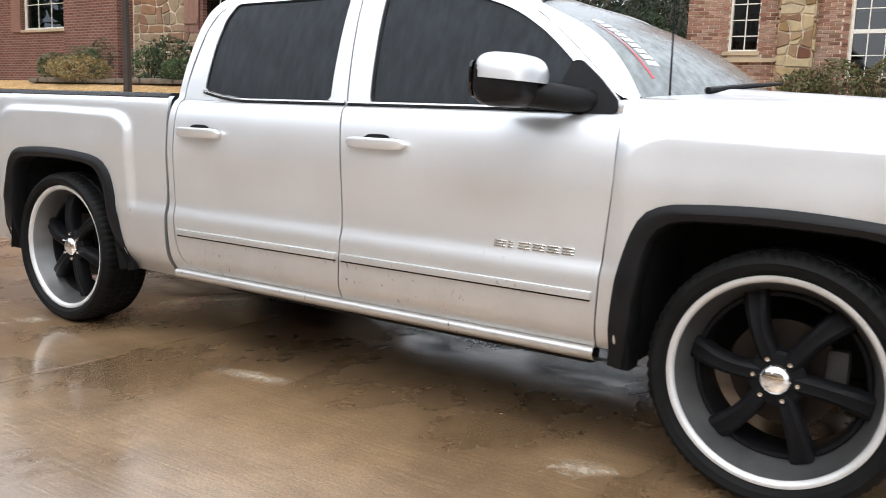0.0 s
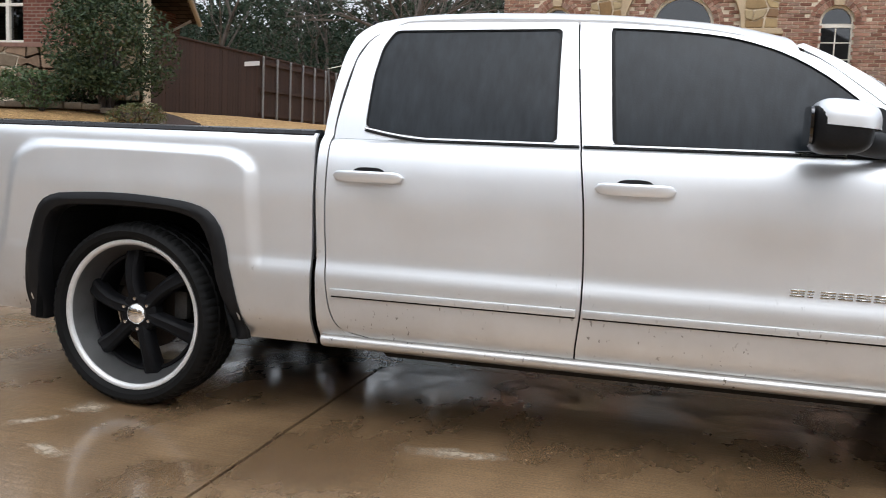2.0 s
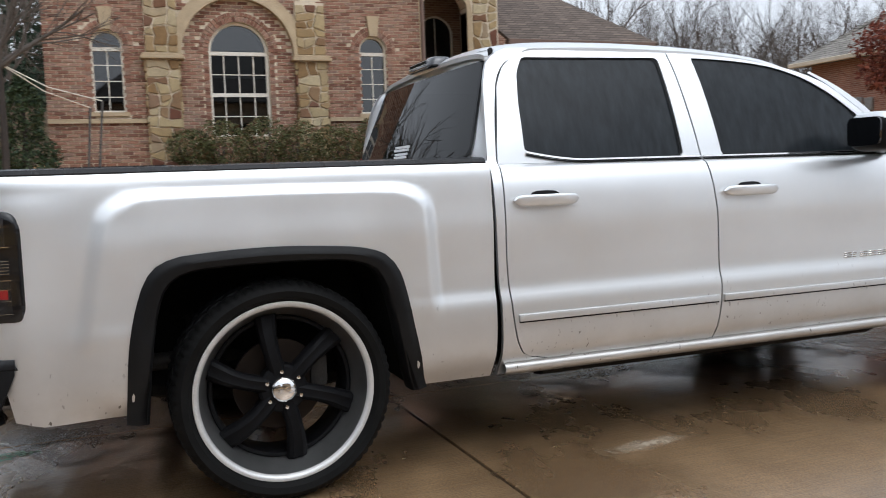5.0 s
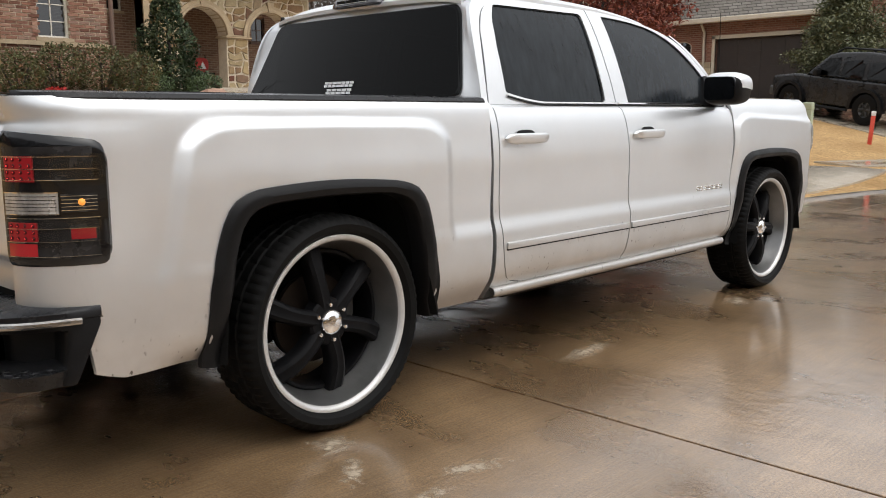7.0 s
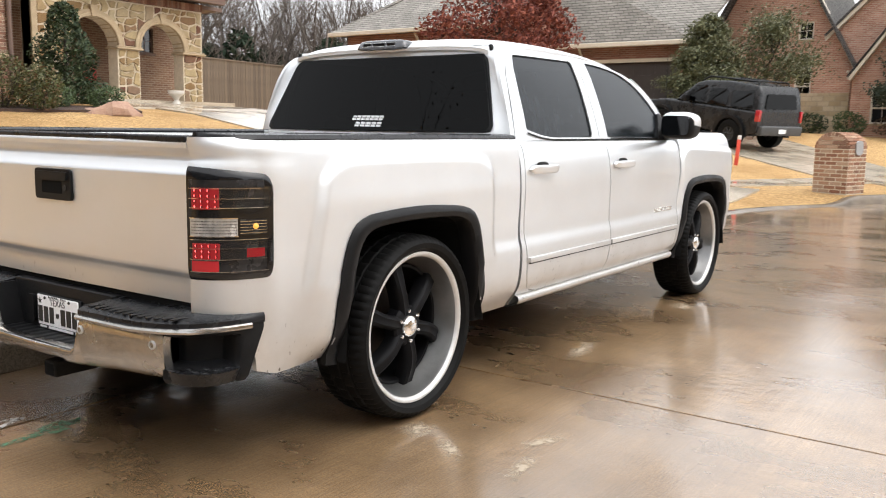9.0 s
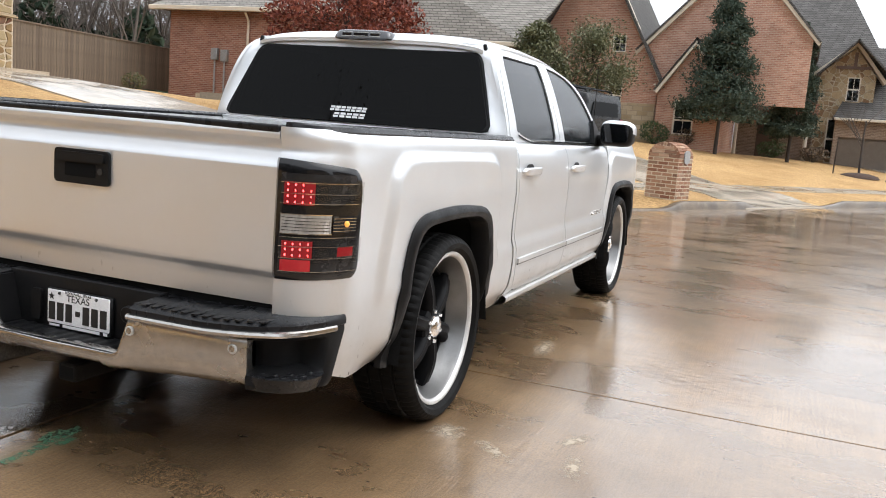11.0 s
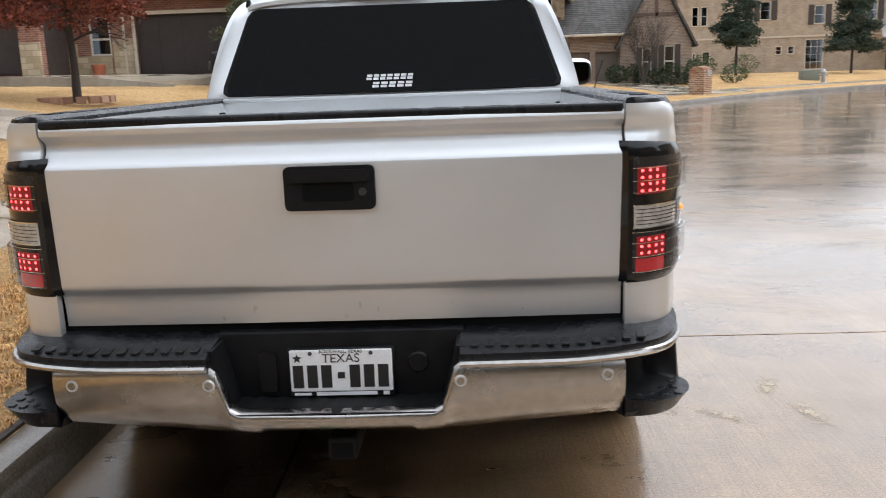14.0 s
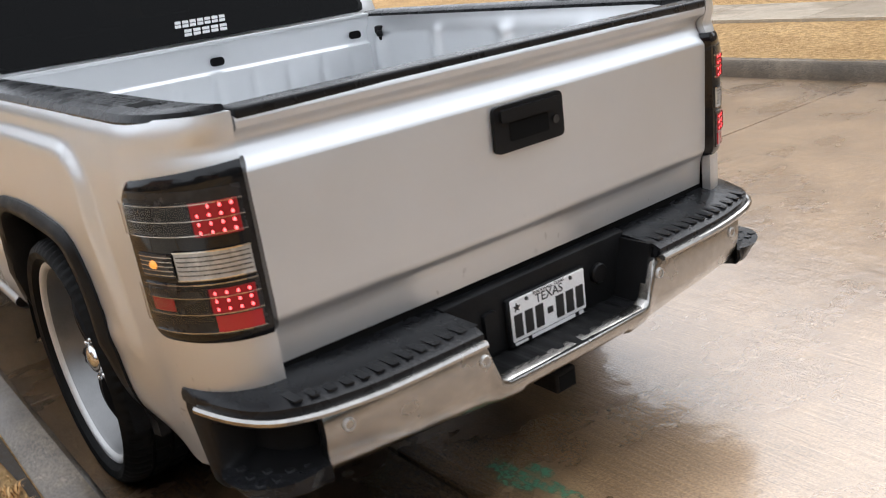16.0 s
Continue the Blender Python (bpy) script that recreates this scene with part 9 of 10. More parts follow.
# ---- fences ----
def board_fence(name, p, q, z0, z1, mat, label, rng, board=0.14, rails=False, side=1, posts=False, cap=True, spacing=2.4):
    a, b = Vector((*p, 0)), Vector((*q, 0))
    along_v = (b - a).normalized()
    out = Vector((-along_v.y, along_v.x, 0)) * side
    length = (b - a).length
    ob = thing(name, label, "fence", kind="structure")
    n = int(length / board)
    base = [(0, 0), (board * 0.965, 0), (board * 0.965, 1), (0, 1)]
    kinds = []
    for h in range(4):
        me_v = [(x, d, z) for d in (-0.009, 0.009) for x, z in base]
        me = bpy.data.meshes.new("board")
        me.from_pydata(me_v, [], [(0, 1, 2, 3), (7, 6, 5, 4), (0, 4, 5, 1), (1, 5, 6, 2), (2, 6, 7, 3), (3, 7, 4, 0)])
        me.materials.append(mat)
        kinds.append(me)
    for i in range(n):
        s = i * board
        f = s / length
        lo, hi = z0[0] + (z0[1] - z0[0]) * f, z1[0] + (z1[1] - z1[0]) * f + rng.uniform(-0.012, 0.012)
        o = new("board", kinds[i % 4])
        o.parent = ob
        m = Matrix((along_v, out, Vector((0, 0, 1)))).transposed().to_4x4()
        o.matrix_local = Matrix.Translation(a + along_v * s + out * rng.uniform(-0.004, 0.004) + Vector((0, 0, lo))) @ m @ Matrix.Diagonal((1, 1, hi - lo, 1))

    def bar_along(name, s0, s1, off, zz, w, h, mat2, label2=""):
        v = []
        for s in (s0, s1):
            f = s / length
            lo, hi = z0[0] + (z0[1] - z0[0]) * f, z1[0] + (z1[1] - z1[0]) * f
            zc = lo + (hi - lo) * zz
            for dy, dz in ((-w, -h), (w, -h), (w, h), (-w, h)):
                p3 = a + along_v * s + out * (off + dy)
                v.append((p3.x, p3.y, zc + dz))
        mk(name, v, [(0, 1, 5, 4), (1, 2, 6, 5), (2, 3, 7, 6), (3, 0, 4, 7), (3, 2, 1, 0), (4, 5, 6, 7)], mat2, ob, label2, smooth=0)

    if cap:
        bar_along("cap_rail", 0, length, 0.0, 1.0, 0.045, 0.02, mat)
    if rails:
        for zz in (0.12, 0.5, 0.9):
            bar_along("rail", rails, length, 0.045, zz, 0.03, 0.045, mat)
    if posts:
        s = posts
        while s < length:
            f = s / length
            lo, hi = z0[0] + (z0[1] - z0[0]) * f, z1[0] + (z1[1] - z1[0]) * f
            p3 = a + along_v * s + out * 0.10
            v, fc = tube([(p3.x, p3.y, lo - 0.05), (p3.x, p3.y, hi - 0.06)], 0.03, 10)
            mk("post", v, fc, STEEL_POST, ob, "galvanised steel post")
            v, fc = lathe([(0.001, 0.05), (0.02, 0.045), (0.036, 0.02), (0.036, -0.01)], 10, "z")
            mk("post_cap", [(x + p3.x, y + p3.y, z + hi - 0.06) for x, y, z in v], fc, STEEL_POST, ob)
            s += spacing
    return ob


FR = np.random.default_rng(31)
board_fence("fence_side", (-12.8, -9.4), (-29.5, -9.4), (1.80, 1.9), (3.62, 3.80), FENCE_DARK, "tall dark-stained cedar board fence with steel posts", FR, rails=5.2, side=-1, posts=5.3, spacing=0.87)
board_fence("fence_back", (-29.7, -9.4), (-29.7, -1.0), (2.0, 2.05), (4.2, 4.25), FENCE_TAN, "weathered tan cedar board fence behind the lawn", FR, side=-1)
board_fence("fence_drive", (-20.3, 14.86), (-21.9, 26.0), (1.75, 1.75), (3.45, 3.45), FENCE_TAN, "weathered tan cedar board fence beside the driveway", FR, side=-1)
v, f = prism(rounded([(-17.95, 3.40), (-17.10, 3.28), (-17.10, 3.40), (-17.95, 3.52)], 0.02, 2), 0.05, 0.06, lambda a, b, c: Vector((a, -9.4 + c, b)))
tagged(mk("sign", v, f, WHITE_INK), "small blank white sign on the cedar fence", "sign")
board_fence("fence_across", (14.5, -44), (14.5, 4), (0.45, 0.45), (2.3, 2.3), FENCE_TAN, "pale weathered board fence across the street", FR, side=1, board=0.2)


# ---- brick letterbox piers ----
PIER_BRICK = make_piece("pier_brick", [(0.27, 0.13, 0.08), (0.37, 0.20, 0.125), (0.43, 0.26, 0.17), (0.22, 0.12, 0.08), (0.48, 0.33, 0.23)], by_object=True)
BOX_GREY = mottled("grey_letterbox_door", (0.30, 0.30, 0.30), (0.42, 0.42, 0.42), 20.0, (0.35, 0.55), 80.0, 0.1, 0.002, metal=0.4)
HALF = bpy.data.meshes.new("brick")
bm = bmesh.new()
box(bm, (-0.5, -0.5, -0.5), (0.5, 0.5, 0.5), 0.05, 1)
bm.to_mesh(HALF)
bm.free()
HALF.materials.append(PIER_BRICK)


def mailbox(x, y, turn=0.0, w=0.66, d=0.62, body=0.80):
    z = ground_z(x, y)
    ob = thing("brick_mailbox", "orange-red brick mailbox pier with an arched top", "mailbox", "brick mailboxes", at=(x, y, z))
    ob.rotation_euler = (0, 0, radians(turn))
    rng = np.random.default_rng(int(abs(x * 10)) + 3)
    bm = bmesh.new()
    box(bm, (-w / 2 + 0.004, -d / 2 + 0.004, -0.1), (w / 2 - 0.004, d / 2 - 0.004, body))
    part("mortar_core", bm, MORTAR, ob, smooth=0)
    arc = [((w / 2 - 0.012) * math.cos(t), body - 0.002 + (w / 2 - 0.012) * 0.86 * math.sin(t)) for t in np.linspace(0, math.pi, 17)]
    v, f = prism(arc, -d / 2 + 0.01, d / 2 - 0.01, lambda a, b, c: Vector((a, c, b)))
    mk("arched_core", v, f, MORTAR, ob, smooth=0)

    def brick(cx, cy, cz, sx, sy, sz, ry=0.0):
        o = new("brick", HALF)
        o.parent = ob
        o.matrix_local = Matrix.Translation((cx, cy, cz)) @ Matrix.Rotation(ry, 4, "Y") @ Matrix.Diagonal((sx, sy, sz, 1))

    bh = body / 11
    for r in range(11):
        cz = (r + 0.5) * bh
        for s in (-1, 1):
            for axis, length, depth in (("x", w, d), ("y", d, w)):
                cuts = [0, 1 / 3, 2 / 3, 1] if r % 2 else [0, 1 / 6, 0.5, 5 / 6, 1]
                for a, b in zip(cuts, cuts[1:]):
                    c = -length / 2 + (a + b) / 2 * length
                    ln = (b - a) * length - 0.018
                    off = s * (depth / 2 - 0.05 + rng.uniform(0, 0.004))
                    if axis == "x":
                        brick(c, off, cz, ln, 0.10, bh - 0.017)
                    else:
                        brick(off, c, cz, 0.10, ln, bh - 0.017)
    n = 13
    for i in range(n):
        t = math.pi * (i + 0.5) / n
        r = w / 2 - 0.028
        for j in range(3):
            dd = d / 3
            brick(r * math.cos(t), -d / 2 + (j + 0.5) * dd, body + 0.01 + r * 0.86 * math.sin(t), 0.075, dd - 0.01, r * math.pi / n - 0.012, -t)
    for row in range(4):
        z0 = body + 0.012 + row * 0.074
        half = (w / 2 - 0.02) * math.sqrt(max(0.0, 1 - ((row + 0.9) * 0.074 / (w / 2 * 0.86)) ** 2))
        n = max(1, int(half * 2 / 0.2))
        for i in range(n):
            for s in (-1, 1):
                brick(-half + (i + 0.5) * 2 * half / n, s * (d / 2 - 0.045), z0 + 0.032, 2 * half / n - 0.01, 0.10, 0.064)
    v, f = prism(rounded(rect(-0.12, 0.12, body - 0.10, body + 0.16), 0.1, 6), w / 2 + 0.008, w / 2 + 0.028, lambda a, b, c: Vector((c, a, b)))
    mk("letter_door", v, f, BOX_GREY, ob, "grey metal letter door")
    return ob


mailbox(-0.09, 14.3, -18)
mailbox(9.4, 31.6, -45)

# ---- street furniture ----
STAKE_RED = mottled("orange_red_marker", (0.62, 0.06, 0.04), (0.75, 0.11, 0.07), 10.0, (0.4, 0.6), 60.0, 0.1, 0.002)
PEDESTAL = mottled("pale_green_plastic", (0.33, 0.38, 0.26), (0.42, 0.47, 0.34), 8.0, (0.4, 0.6), 60.0, 0.1, 0.002)
marker = thing("utility_marker", "orange-red utility marker stake with a white top", "marker", at=(-3.2, 18.4, ground_z(-3.2, 18.4)))
bm = bmesh.new()
box(bm, (-0.045, -0.02, -0.1), (0.045, 0.02, 0.62), 0.008, 2)
part("stake", bm, STAKE_RED, marker)
bm = bmesh.new()
box(bm, (-0.046, -0.021, 0.62), (0.046, 0.021, 0.72), 0.008, 2)
part("top_band", bm, WHITE_INK, marker, "white top band")
marker.rotation_euler = (radians(2), radians(4), radians(15))
ped = thing("utility_pedestal", "pale green telephone pedestal post in the lawn", "pedestal", at=(-4.7, 18.7, ground_z(-4.7, 18.7)))
bm = bmesh.new()
box(bm, (-0.10, -0.08, -0.1), (0.10, 0.08, 0.58), 0.02, 3)
part("body", bm, PEDESTAL, ped)
bm = bmesh.new()
box(bm, (-0.112, -0.092, 0.56), (0.112, 0.092, 0.74), 0.03, 3)
part("cap", bm, PEDESTAL, ped)
hyd = thing("fire_hydrant", "pale silver fire hydrant beside the kerb", "hydrant", at=(18.2, 41.8, ground_z(18.2, 41.8)))
v, f = lathe([(0.0, -0.05), (0.17, -0.05), (0.17, 0.03), (0.11, 0.05), (0.105, 0.5), (0.15, 0.52), (0.15, 0.56), (0.12, 0.60), (0.09, 0.68), (0.03, 0.72), (0.03, 0.77), (0.0, 0.77)], 20, "z")
mk("barrel", v, f, BOX_GREY, hyd)
v, f = tube([(-0.2, 0, 0.42), (0.2, 0, 0.42)], 0.06, 12)
mk("nozzle", v, f, BOX_GREY, hyd)
util = thing("utility_box", "grey-green metal utility box on the lawn", "utility box", at=(18.4, 44.2, ground_z(18.4, 44.2)))
bm = bmesh.new()
box(bm, (-0.45, -0.35, -0.1), (0.45, 0.35, 0.52), 0.03, 2)
part("body", bm, mottled("utility_green", (0.14, 0.16, 0.13), (0.20, 0.22, 0.18), 6.0, (0.4, 0.6), 40.0, 0.1, 0.002), util)


# ---- black off-road wagon on the drive ----
CAR_BLACK = mottled("wet_black_car_paint", (0.010, 0.0105, 0.0115), (0.022, 0.023, 0.025), 5.0, (0.2, 0.35), 200.0, 0.05, 0.001, spec=0.4)
CAR_GREY = mottled("grey_bumper_plastic", (0.03, 0.03, 0.03), (0.065, 0.065, 0.065), 8.0, (0.4, 0.6), 120.0, 0.2, 0.002)
CAR_GLASS = tinted_glass("dark_car_glass", (0.05, 0.055, 0.06), 0.03, 1.45)
suv = thing("off_road_car", "black boxy off-road wagon with a roof rack, parked on the driveway", "car")
R0, F0 = Vector((-4.46, 21.93, 0)), Vector((-6.90, 23.03, 0))
head = (F0 - R0).normalized()
suv_side = Vector((-head.y, head.x, 0))
zr, zf = ground_z(R0.x, R0.y) + 0.03, ground_z(F0.x, F0.y) + 0.03
pitch = math.atan2(zf - zr, 2.68)
mid_r = R0 + Vector((head.y, -head.x, 0)) * 0.78
# local frame: x back to front from the rear axle, y to the car's left, z up
suv.matrix_world = Matrix.Translation((mid_r.x, mid_r.y, zr)) @ Matrix((head, suv_side, Vector((0, 0, 1)))).transposed().to_4x4() @ Matrix.Rotation(-pitch, 4, "Y")


def suv_width(z, x):
    top = sstep((z - 1.05) / 0.75)
    nose = sstep((x - 2.9) / 0.7)
    return 0.90 - 0.085 * top - 0.07 * nose


def suv_arch(c, r=0.46):
    return [(c + r * math.cos(t), 0.40 + r * math.sin(t)) for t in np.linspace(math.pi, 0, 9)]


lower_loop = [(-0.92, 0.55)] + suv_arch(0.0) + [(0.55, 0.42), (2.12, 0.42)] + suv_arch(2.68) + [(3.45, 0.48), (3.52, 0.8), (3.46, 1.02), (2.6, 1.14), (-0.90, 1.12)]
upper_loop = [(-0.90, 1.12), (-0.83, 1.62), (-0.72, 1.80), (0.3, 1.86), (1.20, 1.80), (1.52, 1.72), (2.22, 1.14)]


def suv_shell(loop, name, mat):
    n = len(loop)
    v = [(x, suv_width(z, x), z) for x, z in loop] + [(x, -suv_width(z, x), z) for x, z in loop]
    f = [(i, n + i, n + (i + 1) % n, (i + 1) % n) for i in range(n)] + [tuple(range(n)), tuple(range(2 * n - 1, n - 1, -1))]
    bm = bmesh.new()
    vs = [bm.verts.new(p) for p in v]
    for q in f:
        bm.faces.new([vs[i] for i in q])
    bmesh.ops.recalc_face_normals(bm, faces=bm.faces)
    rim = [e for e in bm.edges if len(e.link_faces) == 2 and max(len(q.verts) for q in e.link_faces) > 4 and min(p.co.z for p in e.verts) > 0.9]
    bmesh.ops.bevel(bm, geom=rim, offset=0.07, segments=3, affect='EDGES', profile=0.6, clamp_overlap=True)
    bmesh.ops.triangulate(bm, faces=[q for q in bm.faces if len(q.verts) > 4])
    bmesh.ops.recalc_face_normals(bm, faces=bm.faces)
    return part(name, bm, mat, suv, smooth=40)


suv_shell(lower_loop, "body", CAR_BLACK)
suv_shell(upper_loop, "cabin", CAR_BLACK)


def suv_pane(loop, s, out=0.012):
    pts = rounded(loop, 0.06, 4)
    v = [(x, s * (suv_width(z, x) + out), z) for x, z in pts] + [(x, s * (suv_width(z, x) - 0.02), z) for x, z in pts]
    n = len(pts)
    mk("side_window", v, [tuple(range(n)), tuple(range(2 * n - 1, n - 1, -1))] + [(i, (i + 1) % n, n + (i + 1) % n, n + i) for i in range(n)], CAR_GLASS, suv, "dark tinted window", smooth=0)


for s in (-1, 1):
    suv_pane([(-0.70, 1.18), (0.12, 1.17), (0.12, 1.70), (-0.62, 1.66)], s)
    suv_pane([(0.24, 1.17), (0.98, 1.15), (0.94, 1.69), (0.24, 1.71)], s)
    suv_pane([(1.08, 1.15), (2.0, 1.17), (1.48, 1.63), (1.06, 1.68)], s)
    for c in (0.0, 2.68):
        fl = [(c + 0.55 * math.cos(t), 0.40 + 0.53 * math.sin(t)) for t in np.linspace(math.pi * 1.02, -0.06, 13)] + [(c + 0.46 * math.cos(t), 0.40 + 0.45 * math.sin(t)) for t in np.linspace(-0.06, math.pi * 1.02, 13)]
        v, f = prism(fl, s * 0.82, s * 0.985, lambda a, b, d: Vector((a, d, b)))
        mk("wheel_flare", v, f, BLACK_PLASTIC, suv, "grey plastic wheel flare", smooth=30)
        wh = new("wheel")
        wh.parent = suv
        wh.location = (c, s * 0.83, 0.405)
        tyre = [(0.20, -0.11), (0.345, -0.13), (0.395, -0.11), (0.405, 0.0), (0.395, 0.11), (0.345, 0.13), (0.20, 0.11)]
        v, f = lathe(tyre, 28, "x")
        mk("tyre", [(y, x, z) for x, y, z in v], f, RUBBER, wh)
        v, f = lathe([(0.21, 0.0), (0.21, s * 0.10), (0.19, s * 0.09), (0.17, s * 0.05), (0.05, s * 0.08), (0.0, s * 0.085)], 20, "x")
        mk("rim", [(y, x, z) for x, y, z in v], f, mottled("dark_wheel", (0.03, 0.03, 0.03), (0.10, 0.10, 0.10), 9.0, (0.35, 0.5), 60.0, 0.1, 0.002, metal=0.5), wh)
        for k in range(6):
            a = k * math.pi / 3
            v, f = tube([(0.05 * math.cos(a), s * 0.09, 0.05 * math.sin(a)), (0.19 * math.cos(a), s * 0.105, 0.19 * math.sin(a))], 0.022, 6)
            mk("spoke", v, f, CALIPER, wh)
    for x in (0.18, 1.03, 2.02):
        bm = bmesh.new()
        box(bm, (x, s * 0.894, 0.50 if x > 0.5 else 0.90), (x + 0.012, s * 0.903, 1.13))
        part('door_seam', bm, DARK, suv)
    bm = bmesh.new()
    box(bm, (1.62, s * 0.93, 1.14), (1.76, s * 1.10, 1.32), 0.03, 2)
    part("door_mirror", bm, BLACK_PLASTIC, suv)
    bm = bmesh.new()
    box(bm, (-0.945, s * 0.815, 0.84), (-0.80, s * 0.912, 1.16), 0.02, 2)
    part("tail_lamp", bm, LAMP_RED, suv, "red tail lamp")
    bm = bmesh.new()
    box(bm, (1.02, s * 0.895, 0.98), (1.16, s * 0.925, 1.01), 0.01, 1)
    part("door_handle", bm, BLACK_PLASTIC, suv)
    bm = bmesh.new()
    box(bm, (0.20, s * 0.885, 0.98), (0.34, s * 0.925, 1.01), 0.01, 1)
    part("door_handle", bm, BLACK_PLASTIC, suv)
    v, f = tube([(-0.6, s * 0.62, 1.76), (-0.5, s * 0.62, 1.90), (1.2, s * 0.62, 1.92), (1.45, s * 0.62, 1.80)], 0.025, 8)
    mk("roof_rail", v, f, BLACK_PLASTIC, suv)
    v, f = tube([(0.6, s * 0.90, 0.33), (2.1, s * 0.90, 0.33)], 0.04, 8)
    mk("side_step", v, f, BLACK_PLASTIC, suv)
for x in (-0.3, 0.25, 0.8, 1.2):
    v, f = tube([(x, -0.62, 1.905), (x, 0.62, 1.905)], 0.018, 8)
    mk("rack_bar", v, f, BLACK_PLASTIC, suv)
bm = bmesh.new()
box(bm, (-1.05, -0.86, 0.48), (-0.86, 0.86, 0.74), 0.05, 3)
part("rear_bumper", bm, CAR_GREY, suv, "grey plastic rear bumper")
bm = bmesh.new()
box(bm, (3.42, -0.84, 0.45), (3.62, 0.84, 0.72), 0.06, 3)
part("front_bumper", bm, CAR_GREY, suv, "grey plastic front bumper")
v, f = prism(rounded([(-0.66, 1.20), (0.66, 1.20), (0.58, 1.60), (-0.58, 1.60)], 0.06, 4), 0.0, 0.02, lambda a, b, c: Vector((-0.905 + (b - 1.12) * 0.125 - c, a, b)))
mk("rear_window", v, f, CAR_GLASS, suv, "dark rear window", smooth=0)
bm = bmesh.new()
box(bm, (-1.062, -0.16, 0.54), (-1.045, 0.14, 0.66), 0.006, 1)
part("number_plate", bm, PLATE_WHITE, suv, "white number plate")
v, f = prism([(1.68, -0.66), (2.22, -0.80), (2.22, 0.80), (1.68, 0.66)], 0.0, 0.02, lambda a, b, c: Vector((a, b, 1.14 + (2.30 - a) * 0.80 + 0.01 + c)))
mk("windscreen", v, f, CAR_GLASS, suv, smooth=0)

LEAF_GREEN = leaf_mat("fresh_green_leaves", [(0.035, 0.07, 0.022), (0.05, 0.09, 0.03), (0.075, 0.115, 0.04), (0.03, 0.05, 0.02)])

# ---- trees and shrubs ----
rng = np.random.default_rng(5)
red_oak = thing("red_oak", "young red oak holding dense russet dry leaves on the lawn", "tree", at=(-8.3, 15.6, ground_z(-8.3, 15.6)))
sheets = [tube([(0, 0, -0.05), (0.02, 0.0, 0.7), (-0.01, 0.02, 1.5), (0.0, 0.0, 3.2)], [0.105, 0.085, 0.075, 0.03], 10)]
for k in range(13):
    sub, _ = limb_tree((0, 0, 0), 1.9 if k < 8 else 1.4, rng, 0.5, 3, 4, 0.030, first=0.2, upward=0.1)
    tilt = Matrix.Translation((0, 0, 1.30 + 0.13 * k)) @ Matrix.Rotation(k * 2.4, 4, "Z") @ Matrix.Rotation(radians(72 - 3.6 * k), 4, "Y")
    sheets += [moved(t, tilt) for t in sub]
v, f = join(*sheets)
mk("trunk", v, f, BARK, red_oak)
pts = [clump_points((0, 0, 2.55), (1.75, 1.75, 1.15), 5200, rng, 0.25)]
for k in range(26):
    d = rng.normal(size=3) * np.array([1, 1, 0.8])
    d /= np.linalg.norm(d)
    pts.append(clump_points(np.array([0, 0, 2.5]) + d * np.array([1.65, 1.65, 1.1]), np.array([0.48, 0.48, 0.30]), 230, rng, 0.1))
v, f = leaf_sheet(np.concatenate(pts), 0.062, rng)
mk("crown", v, f, LEAF_RED, red_oak, smooth=0)
ring_bricks = thing("tree_ring", "low ring of red bricks round the young oak", "edging", at=(-8.3, 15.6, ground_z(-8.3, 15.6)))
for k in range(18):
    a = k * 2 * math.pi / 18
    o = new("brick", HALF)
    o.parent = ring_bricks
    o.matrix_local = Matrix.Translation((0.75 * math.cos(a), 0.75 * math.sin(a), 0.06)) @ Matrix.Rotation(a, 4, "Z") @ Matrix.Diagonal((0.10, 0.20, 0.15, 1))

mz = ground_z(-8.0, -1.67)
rng = np.random.default_rng(12)
maple = thing("young_maple", "young bare staked tree with guy wires on the lawn", "tree", at=(-8.0, -1.67, mz))
v, f = tube([(0, 0, -0.05), (0.01, 0.0, 0.6), (0.0, 0.01, 1.2), (0.0, 0.0, 2.85 - mz)], [0.056, 0.047, 0.043, 0.040], 10)
mk("trunk", v, f, BARK, maple)
sheets = []
for k in range(6):
    a = k * 1.05 + 0.3
    sub, _ = limb_tree((0, 0, 0), 2.3, rng, 0.45, 3, 4, 0.026, first=0.2, upward=0.15)
    tilt = Matrix.Translation((0, 0, 2.66 - mz + 0.05 * (k % 3))) @ Matrix.Rotation(a, 4, "Z") @ Matrix.Rotation(radians((12, 48, 58, 40, 62, 50)[k]), 4, "Y")
    sheets += [moved(t, tilt) for t in sub]
v, f = join(*sheets)
mk("branching", v, f, TWIG, maple)
STAKE_DARK = mottled("weathered_steel_stake", (0.05, 0.05, 0.048), (0.13, 0.125, 0.12), 14.0, (0.5, 0.7), 80.0, 0.1, 0.002, metal=0.5)
maple_guys = thing("tree_stakes", "leaning dark steel stakes and guy wires holding the young tree", "tree stakes")
